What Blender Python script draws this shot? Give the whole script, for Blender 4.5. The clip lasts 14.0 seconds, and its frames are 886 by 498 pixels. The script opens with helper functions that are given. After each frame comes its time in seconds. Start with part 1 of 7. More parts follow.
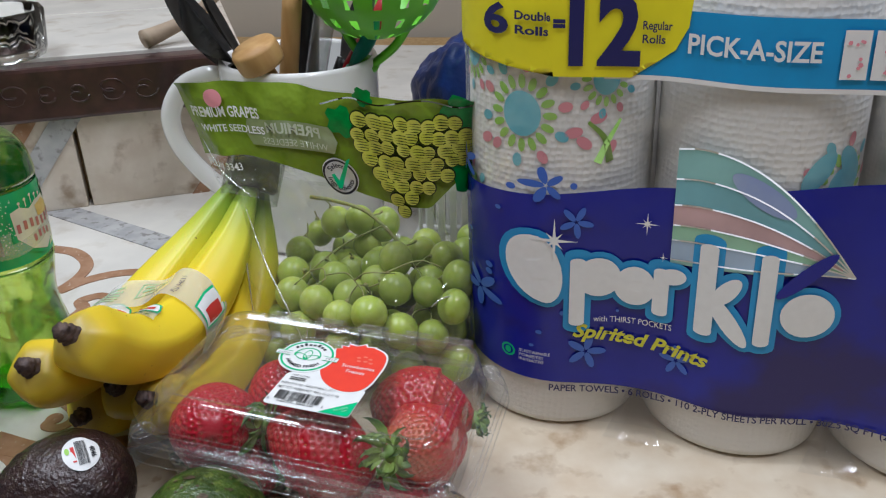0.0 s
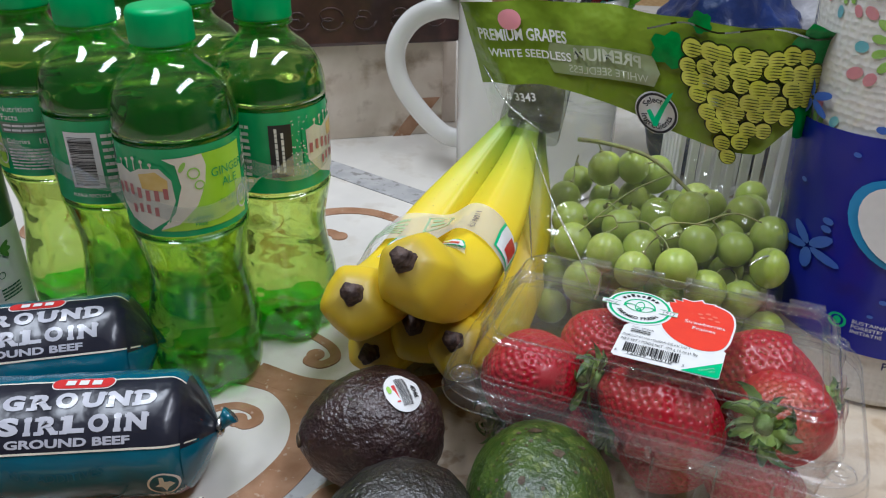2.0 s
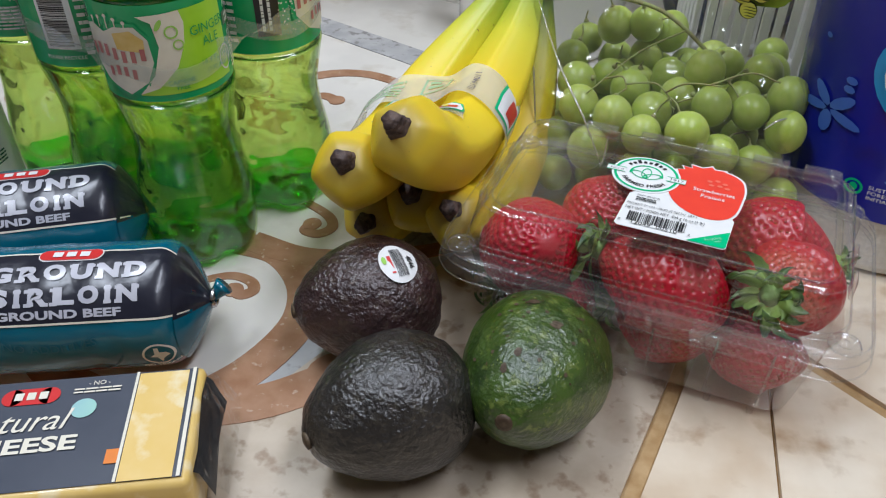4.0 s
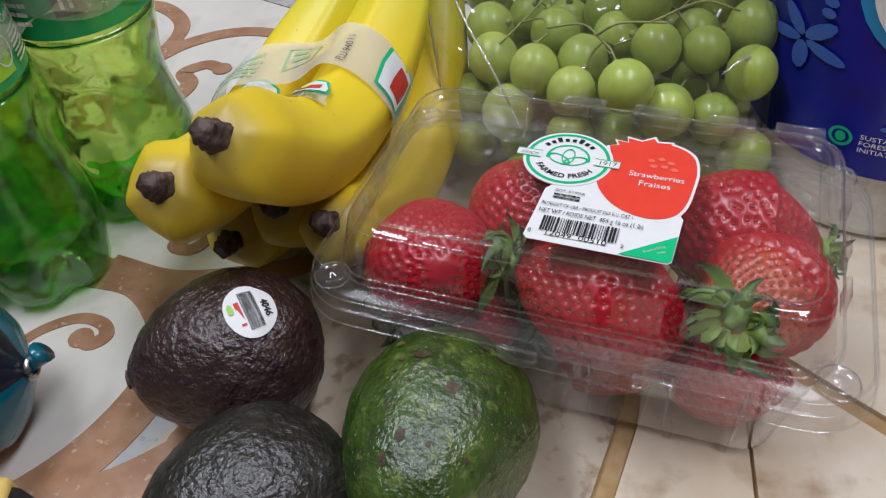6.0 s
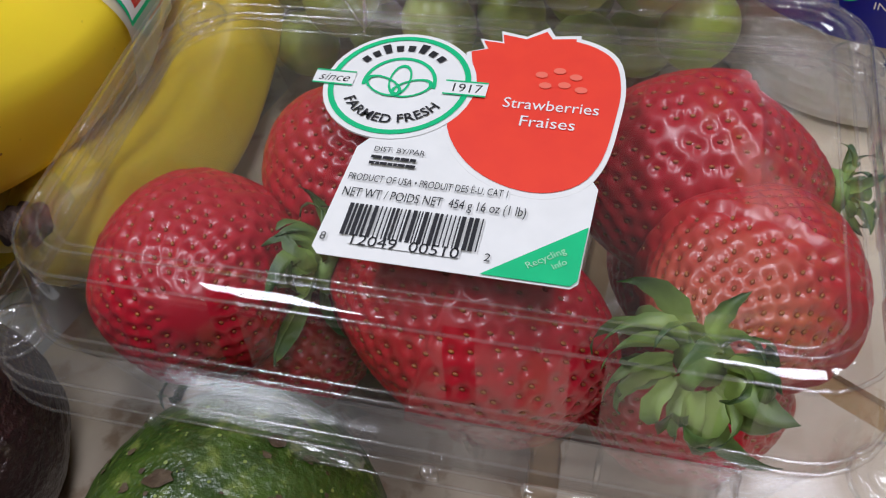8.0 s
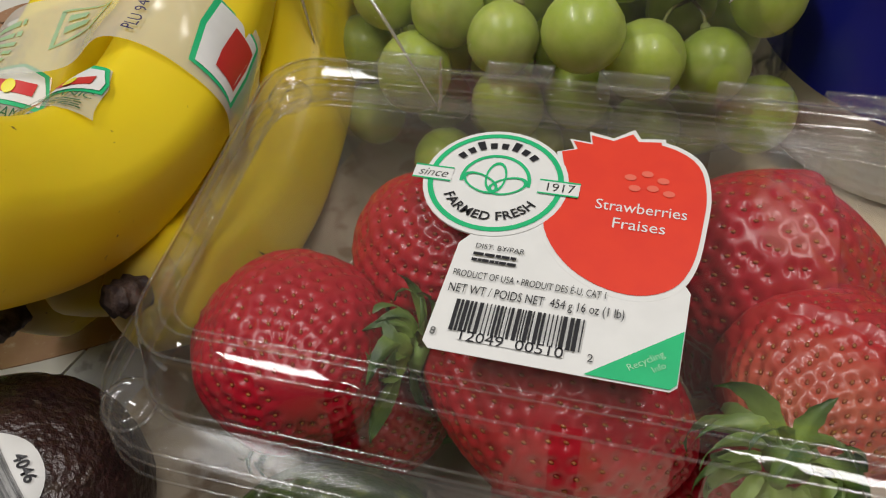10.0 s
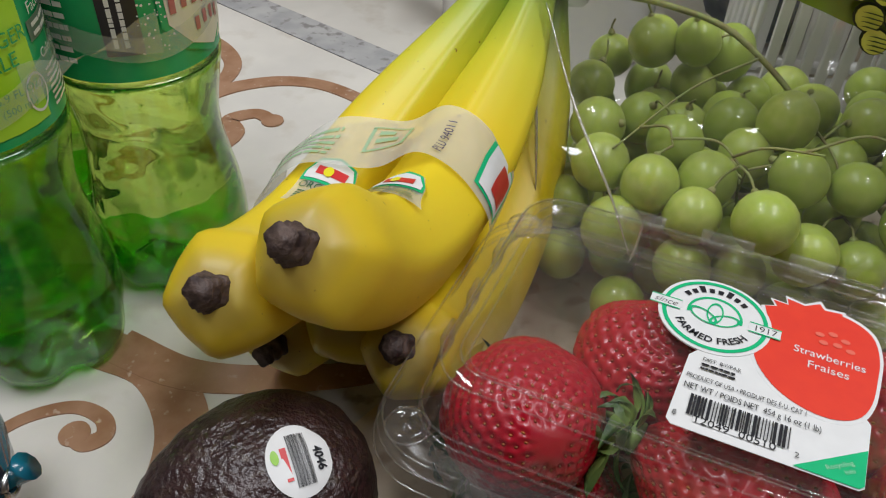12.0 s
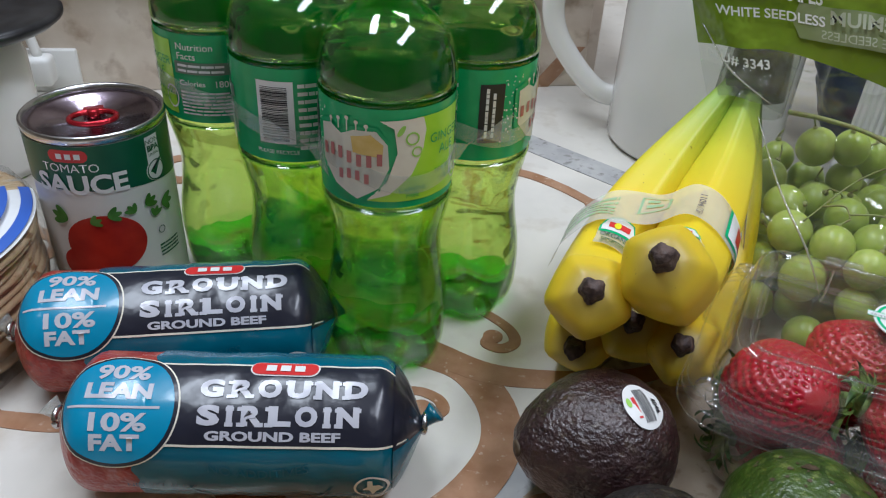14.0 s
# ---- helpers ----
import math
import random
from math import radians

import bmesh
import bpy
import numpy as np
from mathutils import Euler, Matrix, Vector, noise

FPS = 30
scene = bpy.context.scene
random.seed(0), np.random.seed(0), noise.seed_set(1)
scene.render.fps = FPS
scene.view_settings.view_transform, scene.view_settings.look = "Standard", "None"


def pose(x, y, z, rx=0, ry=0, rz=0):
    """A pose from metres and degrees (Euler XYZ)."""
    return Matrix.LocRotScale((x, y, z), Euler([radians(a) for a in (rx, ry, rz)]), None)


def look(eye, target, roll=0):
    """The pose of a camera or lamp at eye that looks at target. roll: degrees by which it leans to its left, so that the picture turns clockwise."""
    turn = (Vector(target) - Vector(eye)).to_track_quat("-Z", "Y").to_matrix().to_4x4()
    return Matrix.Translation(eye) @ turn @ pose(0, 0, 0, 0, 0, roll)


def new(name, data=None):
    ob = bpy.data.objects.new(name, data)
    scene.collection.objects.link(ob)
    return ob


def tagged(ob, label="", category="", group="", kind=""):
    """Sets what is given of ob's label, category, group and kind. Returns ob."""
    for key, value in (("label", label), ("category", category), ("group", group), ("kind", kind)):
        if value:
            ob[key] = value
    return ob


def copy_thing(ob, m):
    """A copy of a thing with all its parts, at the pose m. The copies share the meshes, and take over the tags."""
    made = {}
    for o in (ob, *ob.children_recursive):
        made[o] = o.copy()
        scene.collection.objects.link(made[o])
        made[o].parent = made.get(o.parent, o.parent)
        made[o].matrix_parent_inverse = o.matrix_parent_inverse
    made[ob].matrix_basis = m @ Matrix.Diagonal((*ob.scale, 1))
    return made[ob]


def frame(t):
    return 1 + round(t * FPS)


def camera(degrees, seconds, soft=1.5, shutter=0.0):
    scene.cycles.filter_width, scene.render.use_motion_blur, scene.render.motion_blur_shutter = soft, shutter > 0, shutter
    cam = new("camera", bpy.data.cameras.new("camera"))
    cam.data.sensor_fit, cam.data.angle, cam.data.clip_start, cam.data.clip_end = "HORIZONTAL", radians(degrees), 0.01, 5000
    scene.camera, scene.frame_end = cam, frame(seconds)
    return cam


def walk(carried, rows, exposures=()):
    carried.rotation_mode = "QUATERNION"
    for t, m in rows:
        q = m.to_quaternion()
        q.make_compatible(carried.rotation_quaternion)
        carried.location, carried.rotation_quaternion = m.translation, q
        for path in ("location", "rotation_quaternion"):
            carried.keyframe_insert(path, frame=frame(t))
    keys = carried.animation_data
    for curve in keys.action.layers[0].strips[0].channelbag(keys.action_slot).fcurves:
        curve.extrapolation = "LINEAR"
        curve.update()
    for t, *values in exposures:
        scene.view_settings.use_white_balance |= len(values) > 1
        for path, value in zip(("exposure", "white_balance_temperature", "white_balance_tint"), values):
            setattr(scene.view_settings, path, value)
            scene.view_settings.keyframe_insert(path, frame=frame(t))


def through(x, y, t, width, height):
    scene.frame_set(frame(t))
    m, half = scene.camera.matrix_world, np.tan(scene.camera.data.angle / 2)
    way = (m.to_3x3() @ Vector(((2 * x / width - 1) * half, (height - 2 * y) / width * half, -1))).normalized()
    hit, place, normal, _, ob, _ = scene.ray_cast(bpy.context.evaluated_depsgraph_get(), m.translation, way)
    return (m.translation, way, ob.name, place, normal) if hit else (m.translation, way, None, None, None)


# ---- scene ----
cam = camera(58.3, 14.0, soft=1.15)
PATH = [
    (0, (0.023, 0.0837, 0.3422), (-0.0929, 1.7176, -0.495), -0.7),
    (0.5, (0.0028, 0.081, 0.3358), (-0.1205, 1.7158, -0.4986), 1.8),
    (1, (-0.08, 0.0837, 0.3275), (-0.2456, 1.7103, -0.5161), 2.1),
    (1.5, (-0.1279, 0.0938, 0.3054), (-0.3533, 1.7048, -0.5557), 1.3),
    (2, (-0.1214, 0.1021, 0.3027), (-0.3956, 1.6891, -0.5879), 0.8),
    (2.5, (-0.1242, 0.104, 0.3008), (-0.4011, 1.6762, -0.6146), 0.9),
    (3, (-0.1242, 0.104, 0.2953), (-0.4011, 1.6431, -0.6744), 0.8),
    (3.2, (-0.1224, 0.104, 0.2972), (-0.3965, 1.6137, -0.7194), 0.8),
    (5.3, (-0.1067, 0.172, 0.2778), (-0.3616, 1.5051, -0.9651), -1.4),
    (5.5, (-0.1003, 0.1812, 0.2742), (-0.3579, 1.5024, -0.9807), -2.1),
    (6, (-0.0865, 0.218, 0.2659), (-0.3294, 1.5143, -1.0166), -5.5),
    (6.5, (-0.0754, 0.2576, 0.2438), (-0.2815, 1.5456, -1.0534), -7.6),
    (7, (-0.0653, 0.2834, 0.2199), (-0.2383, 1.5373, -1.115), -8.0),
    (7.5, (-0.0589, 0.3064, 0.2042), (-0.2162, 1.5005, -1.1859), -8.8),
    (7.7, (-0.058, 0.3174, 0.1987), (-0.2199, 1.4278, -1.2595), -9.7),
    (9.8, (-0.0635, 0.3422, 0.2024), (-0.2806, 1.3101, -1.3469), -13.7),
    (10, (-0.0754, 0.3312, 0.2171), (-0.2558, 1.438, -1.2411), -9.2),
    (10.5, (-0.0828, 0.3275, 0.2364), (-0.2567, 1.541, -1.1362), -4.1),
    (11, (-0.0846, 0.3257, 0.242), (-0.2567, 1.5898, -1.0838), -1.0),
    (11.5, (-0.0984, 0.3119, 0.242), (-0.3266, 1.6321, -1.0194), -0.3),
    (12, (-0.1316, 0.2732, 0.2493), (-0.3698, 1.645, -0.954), 2.5),
    (12.5, (-0.1776, 0.207, 0.2769), (-0.4572, 1.6302, -0.8547), 2.7),
    (13, (-0.1996, 0.1601, 0.2953), (-0.518, 1.6422, -0.747), 3.0),
    (13.5, (-0.2144, 0.1444, 0.2962), (-0.5483, 1.6404, -0.7222), 3.0),
    (14, (-0.2208, 0.1362, 0.2944), (-0.5612, 1.6312, -0.7231), 3.0),
]
walk(cam, [(t, look(eye, target, roll)) for t, eye, target, roll in PATH],
     [(0, -0.07, 6150, 9), (3, 0.0, 6050, 9), (5.5, -0.17, 6300, 11), (7.5, -0.22, 6250, 14), (10, -0.47, 7400, 9), (11.5, -0.43, 7050, 9), (12.5, -0.21, 6350, 9), (14, -0.10, 6050, 8)])

# ---- world and lamps ----
world = bpy.data.worlds.new("room_air")
scene.world = world
world.use_nodes = True
world.node_tree.nodes["Background"].inputs["Color"].default_value = (0.95, 0.98, 1.0, 1)
world.node_tree.nodes["Background"].inputs["Strength"].default_value = 0.015
scene.cycles.transparent_max_bounces = 24


def area_lamp(name, at, target, sx, sy, power, colour):
    data = bpy.data.lights.new(name, "AREA")
    data.shape, data.size, data.size_y, data.energy, data.color = "RECTANGLE", sx, sy, power, colour
    ob = new(name, data)
    ob.matrix_world = look(at, target)
    return ob


area_lamp("ceiling_lamp", (-0.70, 0.54, 1.42), (-0.70, 0.54, 0), 0.24, 1.1, 18.0, (0.865, 0.915, 1.0))
area_lamp("ceiling_lamp", (0.35, 0.30, 1.42), (0.35, 0.30, 0), 0.24, 1.1, 15.8, (0.88, 0.905, 1.0))


# ---- materials ----
def nodes_of(name):
    m = bpy.data.materials.new(name)
    m.use_nodes = True
    t = m.node_tree
    return m, t, t.nodes, t.links, t.nodes["Principled BSDF"]


def mat(name, base, rough=0.5, metal=0.0, second=None, amount=0.5, scale=40.0, bump=0.0, bscale=300.0, coat=0.0, sss=0.0,
        third=None, tscale=8.0, tcut=(0.55, 0.65), detail=4.0, dist=0.0005, sheen=0.0, transmission=0.0, ior=1.45, stretch=(1, 1, 1)):
    """A surface with colour variation at two scales and fine relief; scales are per metre."""
    m, t, N, L, p = nodes_of(name)
    co = N.new("ShaderNodeTexCoord")
    mp = N.new("ShaderNodeMapping")
    mp.inputs["Scale"].default_value = stretch
    L.new(co.outputs["Object"], mp.inputs["Vector"])
    colour = None
    p.inputs["Base Color"].default_value = (*base, 1)
    if second:
        n = N.new("ShaderNodeTexNoise")
        n.inputs["Scale"].default_value, n.inputs["Detail"].default_value = scale, detail
        L.new(mp.outputs[0], n.inputs["Vector"])
        r = N.new("ShaderNodeMapRange")
        r.inputs["From Min"].default_value, r.inputs["From Max"].default_value = 0.35, 0.65
        r.inputs["To Max"].default_value = amount * 2
        r.inputs["To Max"].default_value = min(1.0, r.inputs["To Max"].default_value)
        L.new(n.outputs["Fac"], r.inputs["Value"])
        x = N.new("ShaderNodeMix")
        x.data_type = "RGBA"
        x.inputs["A"].default_value, x.inputs["B"].default_value = (*base, 1), (*second, 1)
        L.new(r.outputs[0], x.inputs["Factor"])
        colour = x.outputs["Result"]
        if third:
            n2 = N.new("ShaderNodeTexNoise")
            n2.inputs["Scale"].default_value, n2.inputs["Detail"].default_value = tscale, 6
            L.new(mp.outputs[0], n2.inputs["Vector"])
            r2 = N.new("ShaderNodeMapRange")
            r2.inputs["From Min"].default_value, r2.inputs["From Max"].default_value = tcut
            L.new(n2.outputs["Fac"], r2.inputs["Value"])
            y = N.new("ShaderNodeMix")
            y.data_type = "RGBA"
            L.new(r2.outputs[0], y.inputs["Factor"])
            L.new(colour, y.inputs["A"])
            y.inputs["B"].default_value = (*third, 1)
            colour = y.outputs["Result"]
        L.new(colour, p.inputs["Base Color"])
    p.inputs["Roughness"].default_value, p.inputs["Metallic"].default_value = rough, metal
    p.inputs["Coat Weight"].default_value = coat
    p.inputs["Coat Roughness"].default_value = 0.08
    p.inputs["Subsurface Weight"].default_value = sss
    p.inputs["Subsurface Radius"].default_value = (0.006, 0.006, 0.002)
    p.inputs["Subsurface Scale"].default_value = 1.0
    p.inputs["Transmission Weight"].default_value, p.inputs["IOR"].default_value = transmission, ior
    if bump:
        n3 = N.new("ShaderNodeTexNoise")
        n3.inputs["Scale"].default_value, n3.inputs["Detail"].default_value = bscale, 3
        L.new(mp.outputs[0], n3.inputs["Vector"])
        b = N.new("ShaderNodeBump")
        b.inputs["Strength"].default_value, b.inputs["Distance"].default_value = bump, dist
        L.new(n3.outputs["Fac"], b.inputs["Height"])
        L.new(b.outputs[0], p.inputs["Normal"])
    return m


def clear(name, tint=(1, 1, 1), rough=0.05, ior=1.45, bump=0.0, bscale=60.0, dist=0.002, haze=0.0, haze_colour=(0.9, 0.9, 0.9), gain=1.0):
    """Thin clear plastic: see-through with a glossy skin, and a little haze."""
    m, t, N, L, p = nodes_of(name)
    N.remove(p)
    tr, gl, fr, mx = (N.new("ShaderNodeBsdfTransparent"), N.new("ShaderNodeBsdfGlossy"), N.new("ShaderNodeLayerWeight"), N.new("ShaderNodeMixShader"))
    tr.inputs["Color"].default_value = (*tint, 1)
    gl.inputs["Roughness"].default_value = rough
    fr.inputs["Blend"].default_value = 0.5
    po, ad = N.new("ShaderNodeMath"), N.new("ShaderNodeMath")
    po.operation, po.inputs[1].default_value = "POWER", 4.0
    ad.operation, ad.inputs[1].default_value, ad.inputs[2].default_value = "MULTIPLY_ADD", 0.75, 2 * ((ior - 1) / (ior + 1)) ** 2
    L.new(fr.outputs["Facing"], po.inputs[0])
    L.new(po.outputs[0], ad.inputs[0])
    fac = ad.outputs[0]
    if gain != 1.0:
        mu = N.new("ShaderNodeMath")
        mu.operation, mu.use_clamp = "MULTIPLY", True
        mu.inputs[1].default_value = gain
        L.new(fac, mu.inputs[0])
        fac = mu.outputs[0]
    L.new(fac, mx.inputs[0])
    under = tr.outputs[0]
    if haze:
        df, m2 = N.new("ShaderNodeBsdfDiffuse"), N.new("ShaderNodeMixShader")
        df.inputs["Color"].default_value = (*haze_colour, 1)
        m2.inputs[0].default_value = haze
        L.new(under, m2.inputs[1])
        L.new(df.outputs[0], m2.inputs[2])
        under = m2.outputs[0]
    L.new(under, mx.inputs[1])
    L.new(gl.outputs[0], mx.inputs[2])
    L.new(mx.outputs[0], N["Material Output"].inputs["Surface"])
    if bump:
        co, n, b = N.new("ShaderNodeTexCoord"), N.new("ShaderNodeTexNoise"), N.new("ShaderNodeBump")
        n.inputs["Scale"].default_value, n.inputs["Detail"].default_value = bscale, 2
        n.inputs["Distortion"].default_value = 1.0
        L.new(co.outputs["Object"], n.inputs["Vector"])
        b.inputs["Strength"].default_value, b.inputs["Distance"].default_value = bump, dist
        L.new(n.outputs["Fac"], b.inputs["Height"])
        L.new(b.outputs[0], gl.inputs["Normal"])
        L.new(b.outputs[0], fr.inputs["Normal"])
    return m


CREAM = mat("cream_marble_tile", (0.60, 0.48, 0.34), 0.28, second=(0.74, 0.65, 0.51), amount=0.5, scale=22, third=(0.38, 0.25, 0.14), tscale=42, tcut=(0.55, 0.75), bump=0.1, bscale=120, detail=8)
RISER = mat("beige_marble_tile", (0.56, 0.47, 0.38), 0.35, second=(0.68, 0.60, 0.51), amount=0.5, scale=26, third=(0.28, 0.19, 0.12), tscale=34, tcut=(0.54, 0.74), bump=0.1, bscale=120, detail=8)
WHITE_TILE = mat("white_marble_tile", (0.70, 0.665, 0.60), 0.2, second=(0.60, 0.57, 0.52), amount=0.4, scale=18, third=(0.50, 0.44, 0.36), tscale=30, tcut=(0.55, 0.8), bump=0.05, bscale=150, detail=8)
GREY_TILE = mat("grey_marble_inlay", (0.36, 0.36, 0.36), 0.25, second=(0.47, 0.46, 0.45), amount=0.5, scale=45, third=(0.26, 0.25, 0.24), tscale=120, bump=0.05)
TAUPE_TILE = mat("taupe_marble_inlay", (0.42, 0.34, 0.25), 0.28, second=(0.52, 0.44, 0.34), amount=0.5, scale=50, third=(0.30, 0.22, 0.15), tscale=90, bump=0.05)
BROWN_INLAY = mat("brown_marble_inlay", (0.30, 0.155, 0.085), 0.25, second=(0.40, 0.23, 0.14), amount=0.5, scale=60, third=(0.55, 0.42, 0.32), tscale=220, tcut=(0.62, 0.75), bump=0.1, bscale=500)
GROUT = mat("ochre_grout", (0.36, 0.22, 0.09), 0.8, second=(0.46, 0.31, 0.15), amount=0.5, scale=120, bump=0.4, bscale=700)
DARK_WOOD = mat("dark_carved_wood", (0.035, 0.016, 0.014), 0.35, second=(0.07, 0.03, 0.025), amount=0.5, scale=60, bump=0.3, bscale=200, coat=0.3)
PAINT = mat("room_paint", (0.42, 0.37, 0.30), 0.8, second=(0.37, 0.32, 0.26), amount=0.4, scale=3, bump=0.1, bscale=300)
CEIL = mat("ceiling_paint", (0.66, 0.64, 0.60), 0.9, second=(0.60, 0.58, 0.54), amount=0.4, scale=3, bump=0.1, bscale=300)
CERAMIC = mat("white_glazed_ceramic", (0.85, 0.83, 0.80), 0.12, second=(0.74, 0.72, 0.69), amount=0.3, scale=9, coat=0.4)
BLACK_PLASTIC = mat("black_plastic", (0.012, 0.012, 0.013), 0.32, second=(0.03, 0.03, 0.032), amount=0.4, scale=90)
STEEL = mat("brushed_steel", (0.62, 0.62, 0.63), 0.25, 1.0, second=(0.5, 0.5, 0.51), amount=0.4, scale=200)
WHITE_PLASTIC = mat("white_plastic", (0.78, 0.77, 0.74), 0.35, second=(0.7, 0.69, 0.66), amount=0.3, scale=30)
LIME_PLASTIC = mat("lime_green_plastic", (0.16, 0.55, 0.03), 0.35, second=(0.12, 0.46, 0.03), amount=0.4, scale=30)
TEAL_PLASTIC = mat("teal_plastic", (0.01, 0.22, 0.16), 0.35, second=(0.01, 0.17, 0.13), amount=0.4, scale=30)
BLUE_FILM = mat("blue_plastic_bag", (0.012, 0.035, 0.16), 0.3, second=(0.012, 0.025, 0.10), amount=0.5, scale=40, bump=0.6, bscale=60, dist=0.004)
RED_PLASTIC = mat("red_plastic", (0.45, 0.02, 0.03), 0.35, second=(0.35, 0.02, 0.03), amount=0.4, scale=30)
BEECH = mat("beech_wood", (0.52, 0.31, 0.12), 0.55, second=(0.42, 0.23, 0.08), amount=0.5, scale=90, bump=0.3, bscale=500, stretch=(1, 1, 0.15))
GLASS = mat("clear_glass", (0.95, 0.97, 0.97), 0.02, transmission=1.0, ior=1.45)
INK_WHITE = mat("white_print", (0.77, 0.77, 0.755), 0.4, second=(0.72, 0.72, 0.705), amount=0.3, scale=200)
INK_CREAM = mat("cream_print", (0.78, 0.74, 0.62), 0.35, second=(0.72, 0.67, 0.55), amount=0.3, scale=200)
INK_BLACK = mat("black_print", (0.02, 0.02, 0.025), 0.35)
INK_NAVY = mat("navy_print", (0.02, 0.02, 0.11), 0.35)
INK_RED = mat("red_print", (0.62, 0.03, 0.03), 0.35, second=(0.55, 0.03, 0.03), amount=0.3, scale=150)
INK_BERRY = mat("bright_red_print", (0.80, 0.055, 0.03), 0.4, second=(0.74, 0.045, 0.03), amount=0.3, scale=150)
INK_GREEN = mat("green_print", (0.0, 0.48, 0.19), 0.4, second=(0.0, 0.42, 0.17), amount=0.3, scale=150)
INK_GOLD = mat("gold_print", (0.62, 0.42, 0.10), 0.35, second=(0.7, 0.52, 0.2), amount=0.4, scale=150)
INK_YELLOW = mat("yellow_print", (0.80, 0.72, 0.02), 0.3, second=(0.74, 0.66, 0.02), amount=0.3, scale=60, bump=0.25, bscale=40, dist=0.002)
INK_CYAN = mat("cyan_print", (0.02, 0.30, 0.62), 0.3, second=(0.02, 0.26, 0.55), amount=0.3, scale=60, bump=0.25, bscale=40, dist=0.002)
INK_AQUA = mat("aqua_print", (0.10, 0.44, 0.56), 0.4, second=(0.20, 0.56, 0.64), amount=0.5, scale=60)
INK_MINT = mat("mint_print", (0.36, 0.62, 0.50), 0.35, second=(0.30, 0.52, 0.55), amount=0.5, scale=30)
INK_PINK = mat("pink_print", (0.75, 0.28, 0.33), 0.5)
INK_LEAF = mat("leaf_green_print", (0.28, 0.56, 0.07), 0.45, second=(0.36, 0.64, 0.12), amount=0.5, scale=90)
INK_BLUE = mat("mid_blue_print", (0.05, 0.13, 0.50), 0.3)


# ---- mesh helpers ----
def thing(name, label, category, m, group="", kind=""):
    ob = new(name)
    ob.empty_display_size = 0.02
    ob.matrix_world = m
    return tagged(ob, label, category, group, kind)


def part(name, bm, material, parent, label="", smooth=True, m=None, kind=""):
    me = bpy.data.meshes.new(name)
    bm.to_mesh(me)
    bm.free()
    me.materials.append(material)
    if smooth:
        me.polygons.foreach_set("use_smooth", [True] * len(me.polygons))
    ob = new(name, me)
    if parent:
        ob.parent = parent
    if m is not None:
        ob.matrix_basis = m
    if label:
        ob["label"] = label
    if kind:
        ob["kind"] = kind
    return ob


def share(ob, parent, m):
    """Another object on the mesh of ob."""
    o = new(ob.name.split(".")[0], ob.data)
    o.parent, o.matrix_basis = parent, m
    return o


def rings(bm, loops, closed=True, cap=(False, False)):
    """Skin between loops of points."""
    made = [[bm.verts.new(p) for p in lp] for lp in loops]
    for a, b in zip(made, made[1:]):
        n = len(a)
        for i in range(n if closed else n - 1):
            j = (i + 1) % n
            bm.faces.new((a[i], a[j], b[j], b[i]))
    if cap[0]:
        bm.faces.new(made[0][::-1])
    if cap[1]:
        bm.faces.new(made[-1])
    return made


def lathe(prof, seg=48, cap=(True, True), mod=None, bm=None):
    bm = bm or bmesh.new()
    loops = []
    for r, z in prof:
        lp = []
        for i in range(seg):
            a = 2 * math.pi * i / seg
            k = mod(a, z) if mod else 1
            lp.append((r * k * math.cos(a), r * k * math.sin(a), z))
        loops.append(lp)
    rings(bm, loops, True, cap)
    return bm


def smooth_path(pts, n):
    """Catmull-Rom through the points."""
    P = [Vector(p) for p in pts]
    P = [2 * P[0] - P[1], *P, 2 * P[-1] - P[-2]]
    out = []
    segs = len(P) - 3
    for k in range(n + 1):
        s = min(segs - 1e-6, segs * k / n)
        i, u = int(s), s - int(s)
        a, b, c, d = P[i:i + 4]
        out.append(0.5 * (2 * b + (c - a) * u + (2 * a - 5 * b + 4 * c - d) * u * u + (3 * b - a - 3 * c + d) * u ** 3))
    return out


def tube(pts, radius, seg=12, n=0, bm=None, cap=(True, True), shape=None, up=Vector((0, 0, 1))):
    """A tube along points; radius is a number or a function of 0..1; shape(a) scales the section."""
    bm = bm or bmesh.new()
    P = smooth_path(pts, n) if n else [Vector(p) for p in pts]
    loops = []
    for i, p in enumerate(P):
        t = (P[min(i + 1, len(P) - 1)] - P[max(i - 1, 0)]).normalized()
        side = t.cross(up)
        side = side.normalized() if side.length > 1e-4 else Vector((1, 0, 0))
        top = side.cross(t)
        r = radius(i / (len(P) - 1)) if callable(radius) else radius
        lp = []
        for k in range(seg):
            a = 2 * math.pi * k / seg
            f = r * (shape(a) if shape else 1)
            lp.append(p + side * (f * math.cos(a)) + top * (f * math.sin(a)))
        loops.append(lp)
    rings(bm, loops, True, cap)
    return bm


def block(sx, sy, sz, at=(0, 0, 0), bevel=0.0, seg=2, bm=None):
    bm = bm or bmesh.new()
    g = bmesh.ops.create_cube(bm, size=1)
    bmesh.ops.scale(bm, vec=(sx, sy, sz), verts=g["verts"])
    bmesh.ops.translate(bm, vec=at, verts=g["verts"])
    if bevel:
        es = list({e for v in g["verts"] for e in v.link_edges})
        bmesh.ops.bevel(bm, geom=es, offset=bevel, segments=seg, affect="EDGES", profile=0.5)
    return bm


